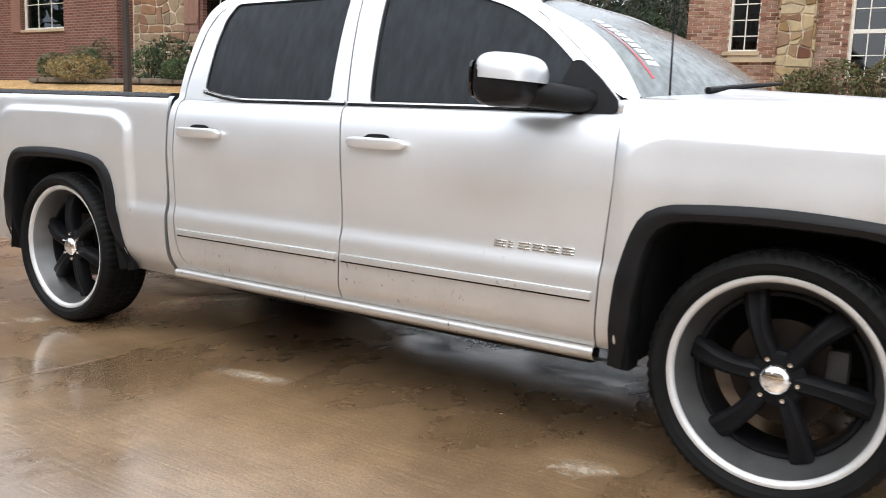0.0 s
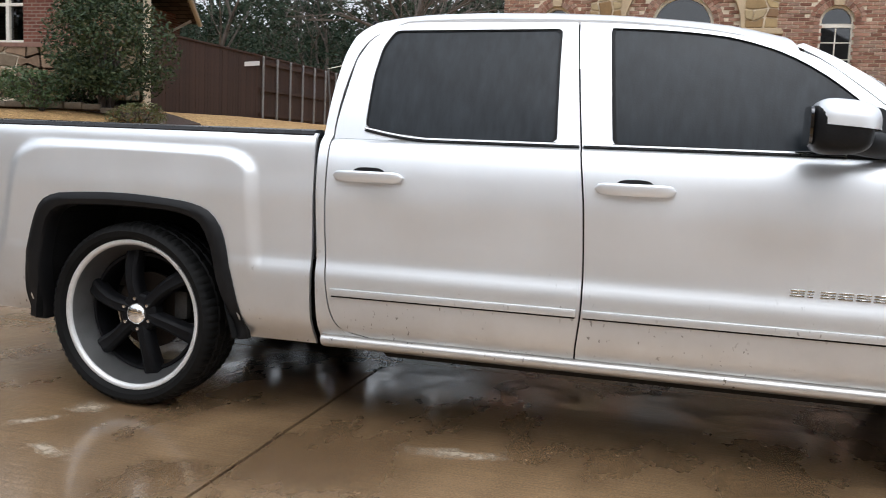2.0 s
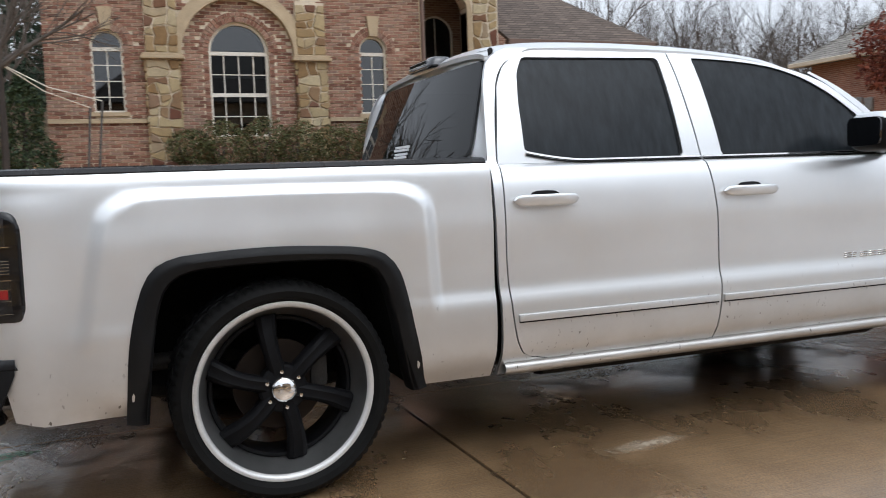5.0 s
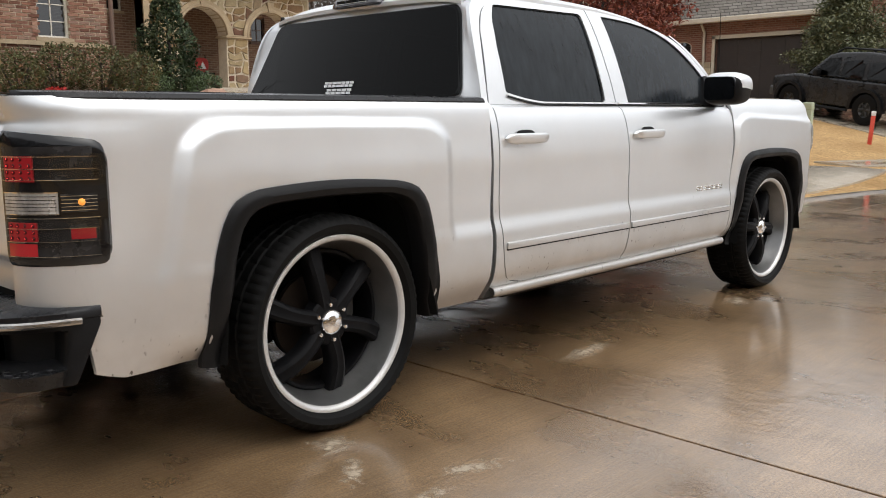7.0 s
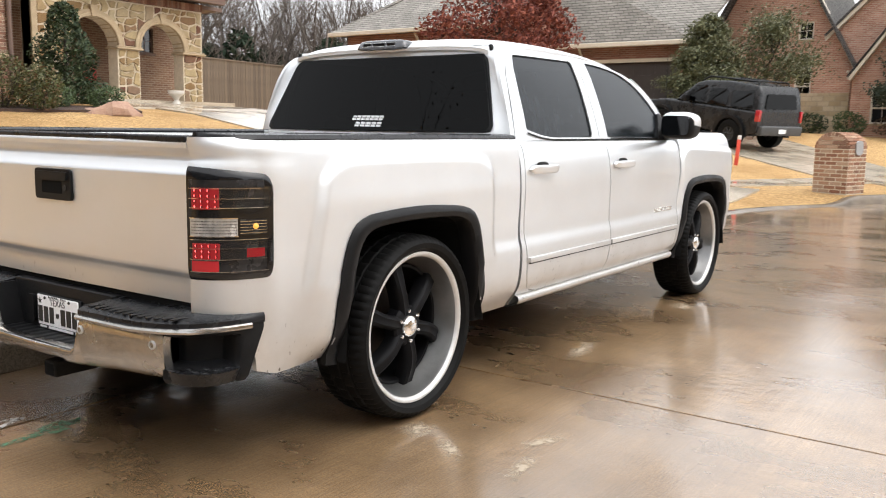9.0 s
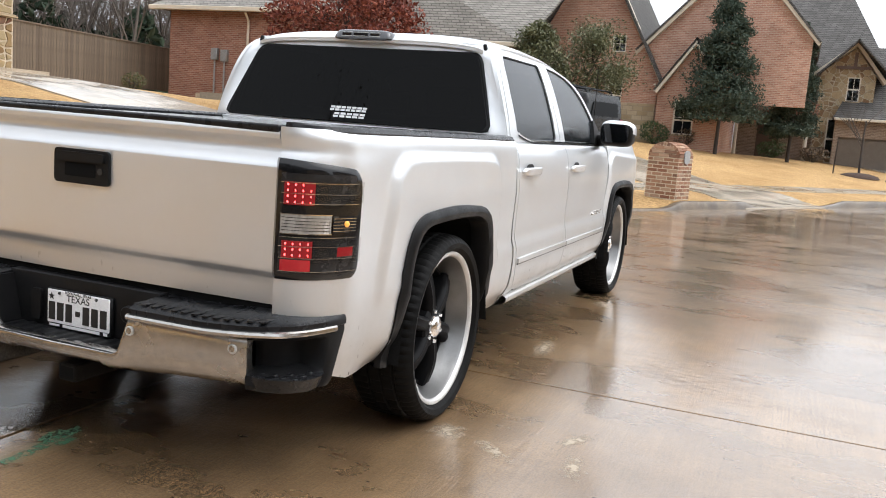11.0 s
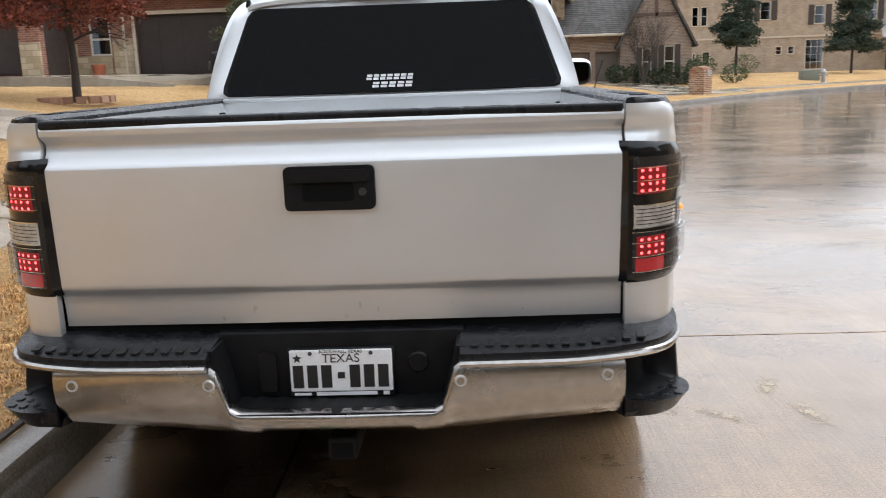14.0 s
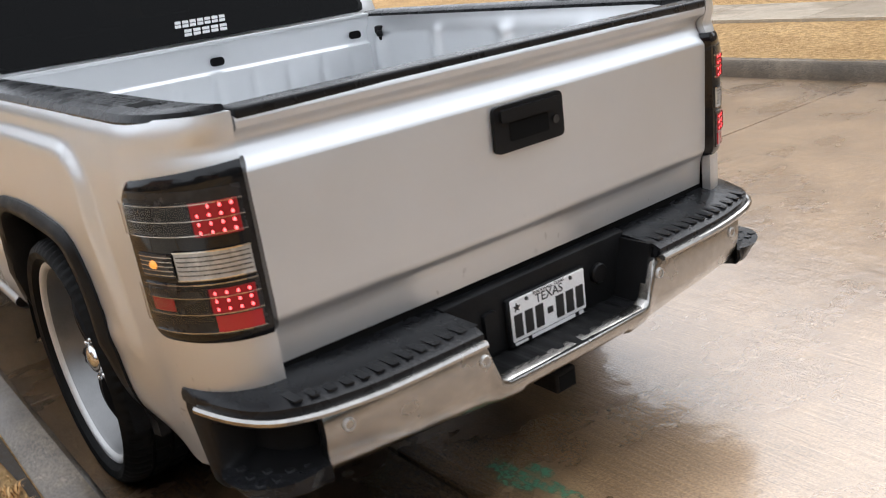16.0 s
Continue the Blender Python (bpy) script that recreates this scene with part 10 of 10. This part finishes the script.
for sx, sy, zt in ((-8.0, -2.90, 2.25), (-8.0, -0.58, 2.22), (-8.7, -0.72, 2.2)):
    z0 = ground_z(sx, sy)
    d = (Vector((sx, sy, 0)) - Vector((-8.0, -1.67, 0))).normalized() * -0.08
    top = (sx - d.x, sy - d.y, zt + 0.10)
    v, f = tube([(sx + d.x, sy + d.y, z0 - 0.1), top], 0.016, 6)
    mk("stake", v, f, STAKE_DARK, maple_guys)
    v, f = tube([top, ((sx - 8.0) / 2, (sy - 1.67) / 2, (zt + 2.8) / 2 - 0.02), (-8.0, -1.67, 2.79)], 0.008, 5)
    mk("guy_wire", v, f, WHITE_TRIM, maple_guys, "pale webbing strap")

leafy_tree("street_tree", (-5.6, -8.4), 6.5, 0.088, LEAF_BROWN, "dark-barked street tree with few dry leaves on the lawn", 21, leaf=0.05, per=3, spread=0.5, first=0.8, bend=0.05)


def holly_ball(name, at, lift, radii, n, leaf, mat, label, seed):
    """Several thin stems under a rounded, gappy crown."""
    rng = np.random.default_rng(seed)
    ob = thing(name, label, "tree", at=(*at, ground_z(*at)))
    pts = [clump_points((0, 0, lift), radii, n // 2, rng, 0.5)]
    for k in range(16):
        d = rng.normal(size=3)
        d /= np.linalg.norm(d)
        pts.append(clump_points(np.array([0, 0, lift]) + d * np.array(radii) * 0.82, np.array(radii) * 0.3, n // 32, rng, 0.2))
    v, f = leaf_sheet(np.concatenate(pts), leaf, rng)
    mk("crown", v, f, mat, ob, smooth=0)
    sheets = []
    for k in range(5):
        a = k * 1.3
        sheets.append(tube([(0.08 * math.cos(a), 0.08 * math.sin(a), -0.05), (0.16 * math.cos(a), 0.16 * math.sin(a), lift * 0.6), (0.4 * math.cos(a), 0.4 * math.sin(a), lift * 1.3)], [0.045, 0.035, 0.012], 7))
    v, f = join(*sheets)
    mk("trunk", v, f, BARK, ob)
    return ob


holly_ball("evergreen_holly", (-8.8, -7.45), 1.12, (1.0, 1.12, 0.98), 13000, 0.040, LEAF_DARK, "broad glossy evergreen holly on bare stems in the bed", 22)
bush("shrub", (-8.3, -6.5), (0.4, 0.55, 0.28), 1200, 0.03, LEAF_MIX, "low russet-green shrub at the foot of the holly", "shrub", 25)
cone_tree("evergreen_holly", (-14.0, 7.52), 2.1, 0.74, 6500, 0.05, LEAF_DARK, "conical glossy evergreen beside the brick porch", 23, base=0.05, power=0.45)
for k, (y, r, h) in enumerate(((0.95, 0.45, 0.36), (1.5, 0.5, 0.42), (2.2, 0.5, 0.44), (2.9, 0.5, 0.42), (3.7, 0.45, 0.38), (4.5, 0.5, 0.43), (5.2, 0.5, 0.45), (5.8, 0.4, 0.36))):
    bush("abelia_shrub", (-12.2 + 0.12 * math.sin(k * 2.1), y), (0.50, r, h * 1.16), 2300, 0.032, LEAF_MIX, "mottled green and russet abelia shrub by the brick wall", "shrub", 40 + k, "abelia hedge along the house")
bush("flower_clump", (-11.75, 4.2), (0.22, 0.26, 0.14), 420, 0.03, LEAF_BRIGHT, "clump of bright red bedding flowers before the hedge", "flowers", 60)
for k, y in enumerate((6.5, 7.6)):
    bush("boxwood", (-12.7, y), (0.36, 0.38, 0.24), 1500, 0.026, LEAF_BOX, "clipped round boxwood at the porch bed", "shrub", 62 + k, "boxwoods")
bush("boxwood", (-13.6, 14.2), (0.3, 0.3, 0.2), 700, 0.03, LEAF_MIX, "small russet shrub at the porch pillar", "shrub", 66)

rng = np.random.default_rng(71)
v, f = lathe([(0.0, 0.30), (0.25, 0.27), (0.42, 0.15), (0.47, 0.0), (0.46, -0.08)], 16, "z", lambda i, j, r: r * (1 + 0.20 * math.sin(i * 2.4 + j) + 0.12 * math.sin(i * 5.1 + j)))
rock = mk("boulder", [(x * 0.75, y * 1.15, z * 0.72 * (1 + 0.35 * math.sin(x * 6 + y * 4))) for x, y, z in v], f, ROCK, smooth=30)
rock.location = (-12.0, 7.25, ground_z(-12.0, 7.25) - 0.02)
tagged(rock, "pink sandstone boulder at the edge of the bed", "rock")

cone_tree("evergreen_holly", (-12.35, -1.75), 1.75, 0.52, 4200, 0.042, LEAF_DARK, "narrow dark evergreen at the corner of the brick house", 24, base=0.05, power=0.5)

# beds of bark mulch
def bed_sheet(points, label):
    ob = thing("mulch_bed", label, "flower bed", kind="structure")
    return draped(points, MULCH, "mulch", ob, 0.05, 0.5)


bed_sheet([(-13.0, 0.3), (-11.6, 0.3), (-12.1, 8.0), (-13.0, 8.4)], "dark bark mulch bed along the brick house")
bed_sheet([(-10.1, -16.5), (-8.8, -16.5), (-8.7, -6.4), (-10.1, -6.4)], "dark bark mulch bed before the stone house")
EDGE = mottled("edging_stone", (0.07, 0.055, 0.04), (0.18, 0.145, 0.105), 6.0, (0.7, 0.9), 40.0, 0.5, 0.01)
border = thing("bed_edging", "row of low grey stones edging the shrub bed", "edging")
for k in range(26):
    y = -16.4 + k * 0.39
    bm = bmesh.new()
    box(bm, (-8.80 + 0.02 * math.sin(k * 3), y, ground_z(-8.7, y) - 0.05), (-8.62 + 0.03 * math.sin(k * 5), y + 0.36, ground_z(-8.7, y) + 0.055 + 0.02 * math.sin(k * 7)), 0.03, 2)
    part("stone", bm, EDGE, border)
bushes_b = [(-9.5, -16.6, 0.5, 0.36, LEAF_BOX), (-9.4, -15.2, 0.5, 0.42, LEAF_BOX), (-9.9, -14.9, 0.5, 0.55, LEAF_GREEN), (-8.7, -14.9, 0.48, 0.28, LEAF_SEDGE), (-8.6, -14.0, 0.58, 0.32, LEAF_SEDGE), (-9.6, -13.0, 0.5, 0.45, LEAF_GREEN), (-9.3, -11.9, 0.62, 0.52, LEAF_DARK), (-8.8, -11.0, 0.42, 0.28, LEAF_BOX), (-9.0, -10.1, 0.55, 0.32, LEAF_BOX), (-8.8, -9.1, 0.55, 0.34, LEAF_GREEN), (-8.5, -8.5, 0.45, 0.36, LEAF_GREEN), (-9.3, -8.3, 0.5, 0.4, LEAF_DARK)]
for k, (x, y, r, h, mat) in enumerate(bushes_b):
    kind = "dry straw-coloured ornamental grass clump" if mat is LEAF_SEDGE else "rounded dark green shrub in the mulch bed"
    bush("ornamental_grass" if mat is LEAF_SEDGE else "shrub", (x, y), (r, r, h), 1300, 0.045 if mat is LEAF_DARK else 0.034, mat, kind, "grass clump" if mat is LEAF_SEDGE else "shrub", 80 + k, "shrubs before the stone house")

def evergreen(name, at, height, radius, n, leaf, mat, label, seed, base=1.0):
    """A short stem under a soft, drooping, uneven cone of small leaves."""
    rng = np.random.default_rng(seed)
    ob = thing(name, label, "tree", at=(*at, ground_z(*at)))
    sheets = [tube([(0, 0, -0.05), (0.03, 0.01, height * 0.45), (0, 0, height * 0.95)], [0.085, 0.055, 0.012], 8)]
    pts = []
    pts.append(cone_points(height - base, radius * 0.82, n // 3, rng, base, 0.6))
    for k in range(80):
        t = rng.uniform(0, 1) ** 1.15
        a = rng.uniform(0, 2 * math.pi)
        r = radius * (1 - t) ** 0.62 * rng.uniform(0.62, 1.08)
        z = base + (height - base) * t
        tip = np.array([r * math.cos(a), r * math.sin(a), z - 0.10 * r])
        sheets.append(tube([(0, 0, z), tuple(tip)], [0.022, 0.006], 5, caps=False))
        for q in (0.45, 0.75, 1.0):
            pts.append(clump_points(np.array([0, 0, z]) * (1 - q) + tip * q, np.array([0.42, 0.42, 0.28]) * radius / 1.5 * (1.15 - 0.45 * t), n // 150, rng, 0.1))
    v, f = join(*sheets)
    mk("trunk", v, f, BARK, ob)
    v, f = leaf_sheet(np.concatenate(pts), leaf, rng)
    mk("crown", v, f, mat, ob, smooth=0)
    return ob


evergreen("live_oak", (-0.8, 31.8), 6.0, 1.75, 13000, 0.065, LEAF_LIVE, "soft grey-green live oak before the gables", 101, 1.3)
evergreen("wax_myrtle", (-6.25, 25.0), 3.75, 1.75, 19000, 0.055, LEAF_OAK, "olive-green feathery evergreen beside the garage", 102, 0.5)
leafy_tree("wax_myrtle", (-5.0, 27.4), 4.3, 0.07, LEAF_OAK, "thin olive-green multi-stemmed evergreen by the brick gable", 103, leaf=0.06, per=75, spread=0.5, clump=0.34, first=0.2)
evergreen("live_oak", (1.8, 34.8), 5.6, 1.15, 12000, 0.065, LEAF_LIVE, "soft grey-green live oak at the house corner", 104, 1.1)
bare_tree("young_tree", (4.4, 32.8), 4.0, 0.05, "thin bare young tree held by stakes", 105, levels=3, spread=0.45, first=0.5)
young_stakes = thing("tree_stakes", "thin leaning stakes beside the bare young tree", "tree stakes")
for x, y, dx in ((3.5, 32.6, 0.03), (5.3, 32.6, 0.4)):
    z = ground_z(x, y)
    v, f = tube([(x, y, z - 0.1), (x + dx, y, z + 1.2)], 0.025, 6)
    mk("stake", v, f, BARK, young_stakes)
mound = thing("mulch_ring", "low ring of brown mulch round the young tree", "mulch", at=(4.4, 32.8, ground_z(4.4, 32.8)))
v, f = lathe([(0.0, 0.16), (0.35, 0.14), (0.65, 0.06), (0.75, -0.04)], 20, "z", lambda i, j, r: r * (1 + 0.08 * math.sin(i * 3.1)))
mk("mulch", v, f, MULCH, mound)
rng = np.random.default_rng(106)
myrtle = thing("crape_myrtle", "bare twiggy many-stemmed crape myrtle before the gable", "tree", at=(8.4, 38.0, ground_z(8.4, 38.0)))
for k in range(8):
    sub, _ = limb_tree((0, 0, -0.05), 3.6, rng, 0.4, 4, 4, 0.035, first=0.35, upward=0.35)
    tilt = Matrix.Rotation(k * 0.8, 4, "Z") @ Matrix.Rotation(radians(8 + 7 * (k % 3)), 4, "Y")
    v, f = join(*[moved(t, tilt) for t in sub])
    mk("stem", v, f, TWIG, myrtle)
evergreen("live_oak", (15.75, 48.4), 6.9, 1.32, 15000, 0.075, LEAF_LIVE, "rounded grey-green live oak on the far lawn", 107, 1.9)
evergreen("live_oak", (23.9, 52.0), 7.0, 1.6, 15000, 0.085, LEAF_LIVE, "rounded grey-green live oak at the bend", 108, 1.4)
for k, (x, y, r, h, mat) in enumerate([(13.7, 48, 0.9, 0.6, LEAF_BOX), (13.5, 41, 0.8, 0.5, LEAF_BOX), (16.5, 60.5, 1.0, 0.6, LEAF_BOX), (20, 60.5, 1.0, 0.7, LEAF_BOX), (-3.2, 32.2, 0.6, 0.45, LEAF_BOX), (-4.6, 32.2, 0.6, 0.4, LEAF_DARK), (-2.0, 32.8, 0.5, 0.4, LEAF_BROWN), (-7.2, 32.2, 0.6, 0.5, LEAF_DARK), (1.0, 39.0, 0.6, 0.4, LEAF_BOX), (2.8, 38.9, 0.6, 0.4, LEAF_BROWN), (8.2, 38.7, 0.6, 0.5, LEAF_DARK), (9.9, 38.7, 0.7, 0.5, LEAF_DARK), (7.2, 38.4, 0.6, 0.45, LEAF_DARK), (9.1, 38.3, 0.6, 0.4, LEAF_DARK), (10.9, 38.7, 0.6, 0.65, LEAF_DARK)]):
    bush("shrub", (x, y), (r, r, h), 700, 0.06, mat, "rounded shrub at the foot of a house", "shrub", 120 + k, "shrubs up the street")


# woods behind the gardens
def woods(label, spots, bare, seed, screen=(), brush=()):
    """spots: rows of (x, y, height, radius, leaves, leaf); bare: (x, y, height)."""
    rng = np.random.default_rng(seed)
    ob = thing("woods", label, "woods", kind="stuff")
    sheets = []
    parts = []
    for x, y, h, r, n, leaf in spots:
        pts = cone_points(h, r, n, rng, 0.0, 0.42) + np.array([x, y, 1.6])
        parts.append(leaf_sheet(pts, leaf, rng))
    for (x0, x1, y0, y1, z1), n, leaf in screen:
        parts.append(leaf_sheet(np.c_[rng.uniform(x0, x1, n), rng.uniform(y0, y1, n), 1.4 + rng.uniform(0, 1, n) ** 1.3 * z1], leaf, rng))
    v, f = join(*parts)
    mk("cedars", v, f, LEAF_PINE, ob, smooth=0)
    kinds = []
    for k in range(7):
        s, _ = limb_tree((0, 0, 0), 10.0, rng, 0.42, 5, 3, rng.uniform(0.10, 0.16), first=0.3, sides=5)
        v, f = join(*s)
        kinds.append((np.array([tuple(p) for p in v]), f))
    for i, (x, y, h) in enumerate(bare):
        v, f = kinds[i % 7]
        a, k = rng.uniform(0, 6.28), h / 10.0
        turn = np.array([[math.cos(a), -math.sin(a), 0], [math.sin(a), math.cos(a), 0], [0, 0, 1]])
        sheets.append((v @ turn.T * k + np.array([x, y, 1.6]), f))
    for (x0, x1, y0, y1, z1), n in brush:
        p = np.c_[rng.uniform(x0, x1, n), rng.uniform(y0, y1, n), 1.6 + z1 * rng.uniform(0, 1, n) ** 1.2]
        d = rng.normal(size=(n, 3)) * np.array([0.5, 0.5, 0.35]) + np.array([0, 0, 0.55])
        o = np.c_[np.zeros(n), np.full(n, 0.022), np.zeros(n)]
        sheets.append((np.stack([p - o, p + o, p + d * rng.uniform(0.8, 1.9, (n, 1))], 1).reshape(-1, 3), [(3 * i, 3 * i + 1, 3 * i + 2) for i in range(n)]))
    v, f = join(*sheets)
    mk("bare_trees", v, f, TWIG, ob)


wr = np.random.default_rng(211)
spots, bare = [], []
for row, x0 in enumerate((-38, -44, -52, -60, -68)):
    for y in np.arange(-46, 66, 2.4):
        yy = y + wr.uniform(-1, 1)
        tall = yy < 9
        near = row < 2
        h = wr.uniform(6.5, 10.5) + row * 1.3 if tall else wr.uniform(3.0, 5.5) + row * 0.5
        spots.append((x0 + wr.uniform(-2.5, 2.5), yy, h, wr.uniform(1.8, 2.9) if tall else wr.uniform(1.4, 2.2), 2600 if near and tall else 420, 0.105 if near and tall else 0.42))
for y in np.r_[np.arange(-44, 8, 1.6), np.arange(8, 64, 0.5)]:
    bare.append((-wr.uniform(34, 56), y + wr.uniform(-0.8, 0.8), wr.uniform(8.5, 13.0)))
woods("dark wet woods of cedars and bare trees behind the fences", spots, bare, 200, [((-76, -70, -55, 12, 10.5), 12000, 0.75), ((-76, -70, 12, 70, 6.5), 7000, 0.7)], [((-58, -36, 8, 66, 7.5), 42000), ((-60, -38, -45, 8, 9.0), 9000)])
spots = [(x + wr.uniform(-1, 1), y0 + wr.uniform(-2, 2), wr.uniform(12, 17), wr.uniform(2.4, 3.6), 420, 0.55) for y0 in (-36, -42) for x in np.arange(-46, 60, 3.2)]
bare = [(x, -33 + wr.uniform(-2, 2), wr.uniform(11, 16)) for x in np.arange(-40, 50, 7)]
woods("dark belt of trees beyond the houses down the street", spots, bare, 201)


# ---- paint marks on the street ----
def worn(name, dark, light, scale, low, high, radial=False):
    """A thin worn coat, gone where a noise is low (and, if radial, towards its rim)."""
    m = mottled(name, dark, light, 40.0, (0.35, 0.65), 120.0, 0.3, 0.002)
    nt = m.node_tree
    geo = nt.nodes.new("ShaderNodeNewGeometry")
    n = nt.nodes.new("ShaderNodeTexNoise")
    n.inputs["Scale"].default_value, n.inputs["Detail"].default_value, n.inputs["Roughness"].default_value = scale, 6.0, 0.7
    wire(m, geo.outputs["Position"], n.inputs["Vector"])
    value = n.outputs["Fac"]
    if radial:
        co = nt.nodes.new("ShaderNodeTexCoord")
        ln = nt.nodes.new("ShaderNodeVectorMath")
        ln.operation = "LENGTH"
        wire(m, co.outputs["Object"], ln.inputs[0])
        sub = nt.nodes.new("ShaderNodeMath")
        sub.operation = "MULTIPLY_ADD"
        wire(m, ln.outputs["Value"], sub.inputs[0])
        sub.inputs[1].default_value = -0.36
        wire(m, value, sub.inputs[2])
        value = sub.outputs[0]
    wire(m, grey_ramp(m, value, [(low, 0.0), (high, 0.85)]), bsdf(m).inputs["Alpha"])
    return m


WHITE_MARK = worn("worn_white_marking", (0.40, 0.39, 0.37), (0.66, 0.65, 0.62), 38.0, 0.40, 0.52)
GREEN_MARK = worn("worn_green_marking", (0.05, 0.16, 0.09), (0.10, 0.26, 0.15), 38.0, 0.42, 0.56)
CHALK = worn("pale_mineral_stain", (0.38, 0.30, 0.21), (0.55, 0.46, 0.35), 26.0, 0.27, 0.50, True)


def paint_stroke(strokes, width, mat, name, label, seed):
    """Worn ribbons of sprayed paint."""
    rng = np.random.default_rng(seed)
    sheets = []
    for k, stroke in enumerate(strokes):
        pts = np.array(stroke, float)
        d = np.r_[0, np.cumsum(np.hypot(*np.diff(pts, axis=0).T))]
        at = np.linspace(0, d[-1], max(6, int(d[-1] / 0.025)))
        c = np.c_[np.interp(at, d, pts[:, 0]), np.interp(at, d, pts[:, 1])]
        t = np.gradient(c, axis=0)
        t /= np.linalg.norm(t, axis=1)[:, None]
        o = np.c_[-t[:, 1], t[:, 0]] * (width * rng.uniform(0.7, 1.25, (len(c), 1)))
        z = 0.0025 + 0.0012 * k
        v = [(*p, z) for pair in zip(c - o, c + o) for p in pair]
        sheets.append((v, [(2 * i, 2 * i + 1, 2 * i + 3, 2 * i + 2) for i in range(len(c) - 1)]))
    v, f = join(*sheets)
    return tagged(mk(name, v, f, mat, smooth=0), label, "paint mark", kind="structure")


paint_stroke([[(-0.62, -1.50), (-0.53, -1.44), (-0.46, -1.40), (-0.405, -1.22), (-0.345, -1.05)], [(-0.345, -1.05), (-0.30, -1.17), (-0.25, -1.31)], [(-0.46, -1.40), (-0.34, -1.41)]], 0.018, WHITE_MARK, "white_arrow_mark", "worn white sprayed arrow on the street", 301)
paint_stroke([[(-0.135, -0.90), (-0.12, -1.02), (-0.10, -1.15), (-0.095, -1.30)], [(-0.17, -0.97), (-0.14, -1.09)], [(-0.075, -1.0), (-0.07, -1.09)]], 0.022, GREEN_MARK, "green_mark", "faded green sprayed utility mark on the street", 302)


def mineral_stain(x, y, rx, ry, turn, k):
    v = [(math.cos(a), math.sin(a), 0.0) for a in np.linspace(0, 2 * math.pi, 20, endpoint=False)]
    ob = mk("mineral_stain", v, [tuple(range(20))], CHALK, smooth=0)
    ob.location, ob.rotation_euler, ob.scale = (x, y, 0.0018 + 0.0003 * (k % 4)), (0, 0, radians(turn)), (rx, ry, 1)
    return tagged(ob, "pale mineral stain dried on the wet concrete", "stain", kind="structure")


for k, q in enumerate([(1.03, 1.50, 0.09, 0.34, 8), (1.07, -0.13, 0.13, 0.13, 0), (1.56, 0.06, 0.07, 0.2, -20), (1.63, -0.22, 0.07, 0.2, 10), (1.30, -0.22, 0.06, 0.2, 50), (1.05, 3.08, 0.12, 0.2, 30)]):
    mineral_stain(*q, k)


# ---- grass tufts beside the kerb ----
def turf(name, x0, x1, y0, y1, density, length, seed, skip=()):
    rng = np.random.default_rng(seed)
    n = int((x1 - x0) * (y1 - y0) * density)
    x, y = rng.uniform(x0, x1, n), rng.uniform(y0, y1, n)
    for a, b, c, d in skip:
        keep = ~((x > a) & (x < b) & (y > c) & (y < d))
        x, y = x[keep], y[keep]
    n = len(x)
    z = np.array([ground_z(a, b) for a, b in zip(np.round(x, 1), y)])
    ang = rng.uniform(0, 2 * math.pi, n)
    lean = rng.uniform(0.2, 1.0, n)
    clump = 0.82 + 1.15 * np.array([noise.noise(Vector((a * 13, b * 13, 0))) for a, b in zip(x, y)])
    h = length * rng.uniform(0.5, 1.2, n) * clump
    d = np.c_[np.cos(ang), np.sin(ang), np.zeros(n)]
    o = np.c_[-np.sin(ang), np.cos(ang), np.zeros(n)] * 0.0032
    p = np.c_[x, y, z - 0.012]
    q = p + d * (h * lean * 0.5)[:, None] + np.c_[np.zeros((n, 2)), h * 0.65]
    r = p + d * (h * lean * 1.15)[:, None] + np.c_[np.zeros((n, 2)), h * (1.0 - 0.55 * lean)]
    v = np.stack([p - o, p + o, q + o * 0.8, q - o * 0.8, r], 1).reshape(-1, 3)
    f = []
    for i in range(n):
        k = 5 * i
        f += [(k, k + 1, k + 2, k + 3), (k + 3, k + 2, k + 4)]
    return tagged(mk(name, v, f, LEAF_STRAW, smooth=0), "short dormant straw-coloured grass beside the kerb", "grass", kind="stuff")


turf("lawn_grass", -2.95, -1.19, -4.6, 1.4, 8000, 0.040, 401)
turf("lawn_grass", -2.95, -1.19, 1.4, 8.8, 2200, 0.045, 403)
turf("lawn_grass", -6.5, -4.25, -5.0, 8.8, 1100, 0.05, 402)
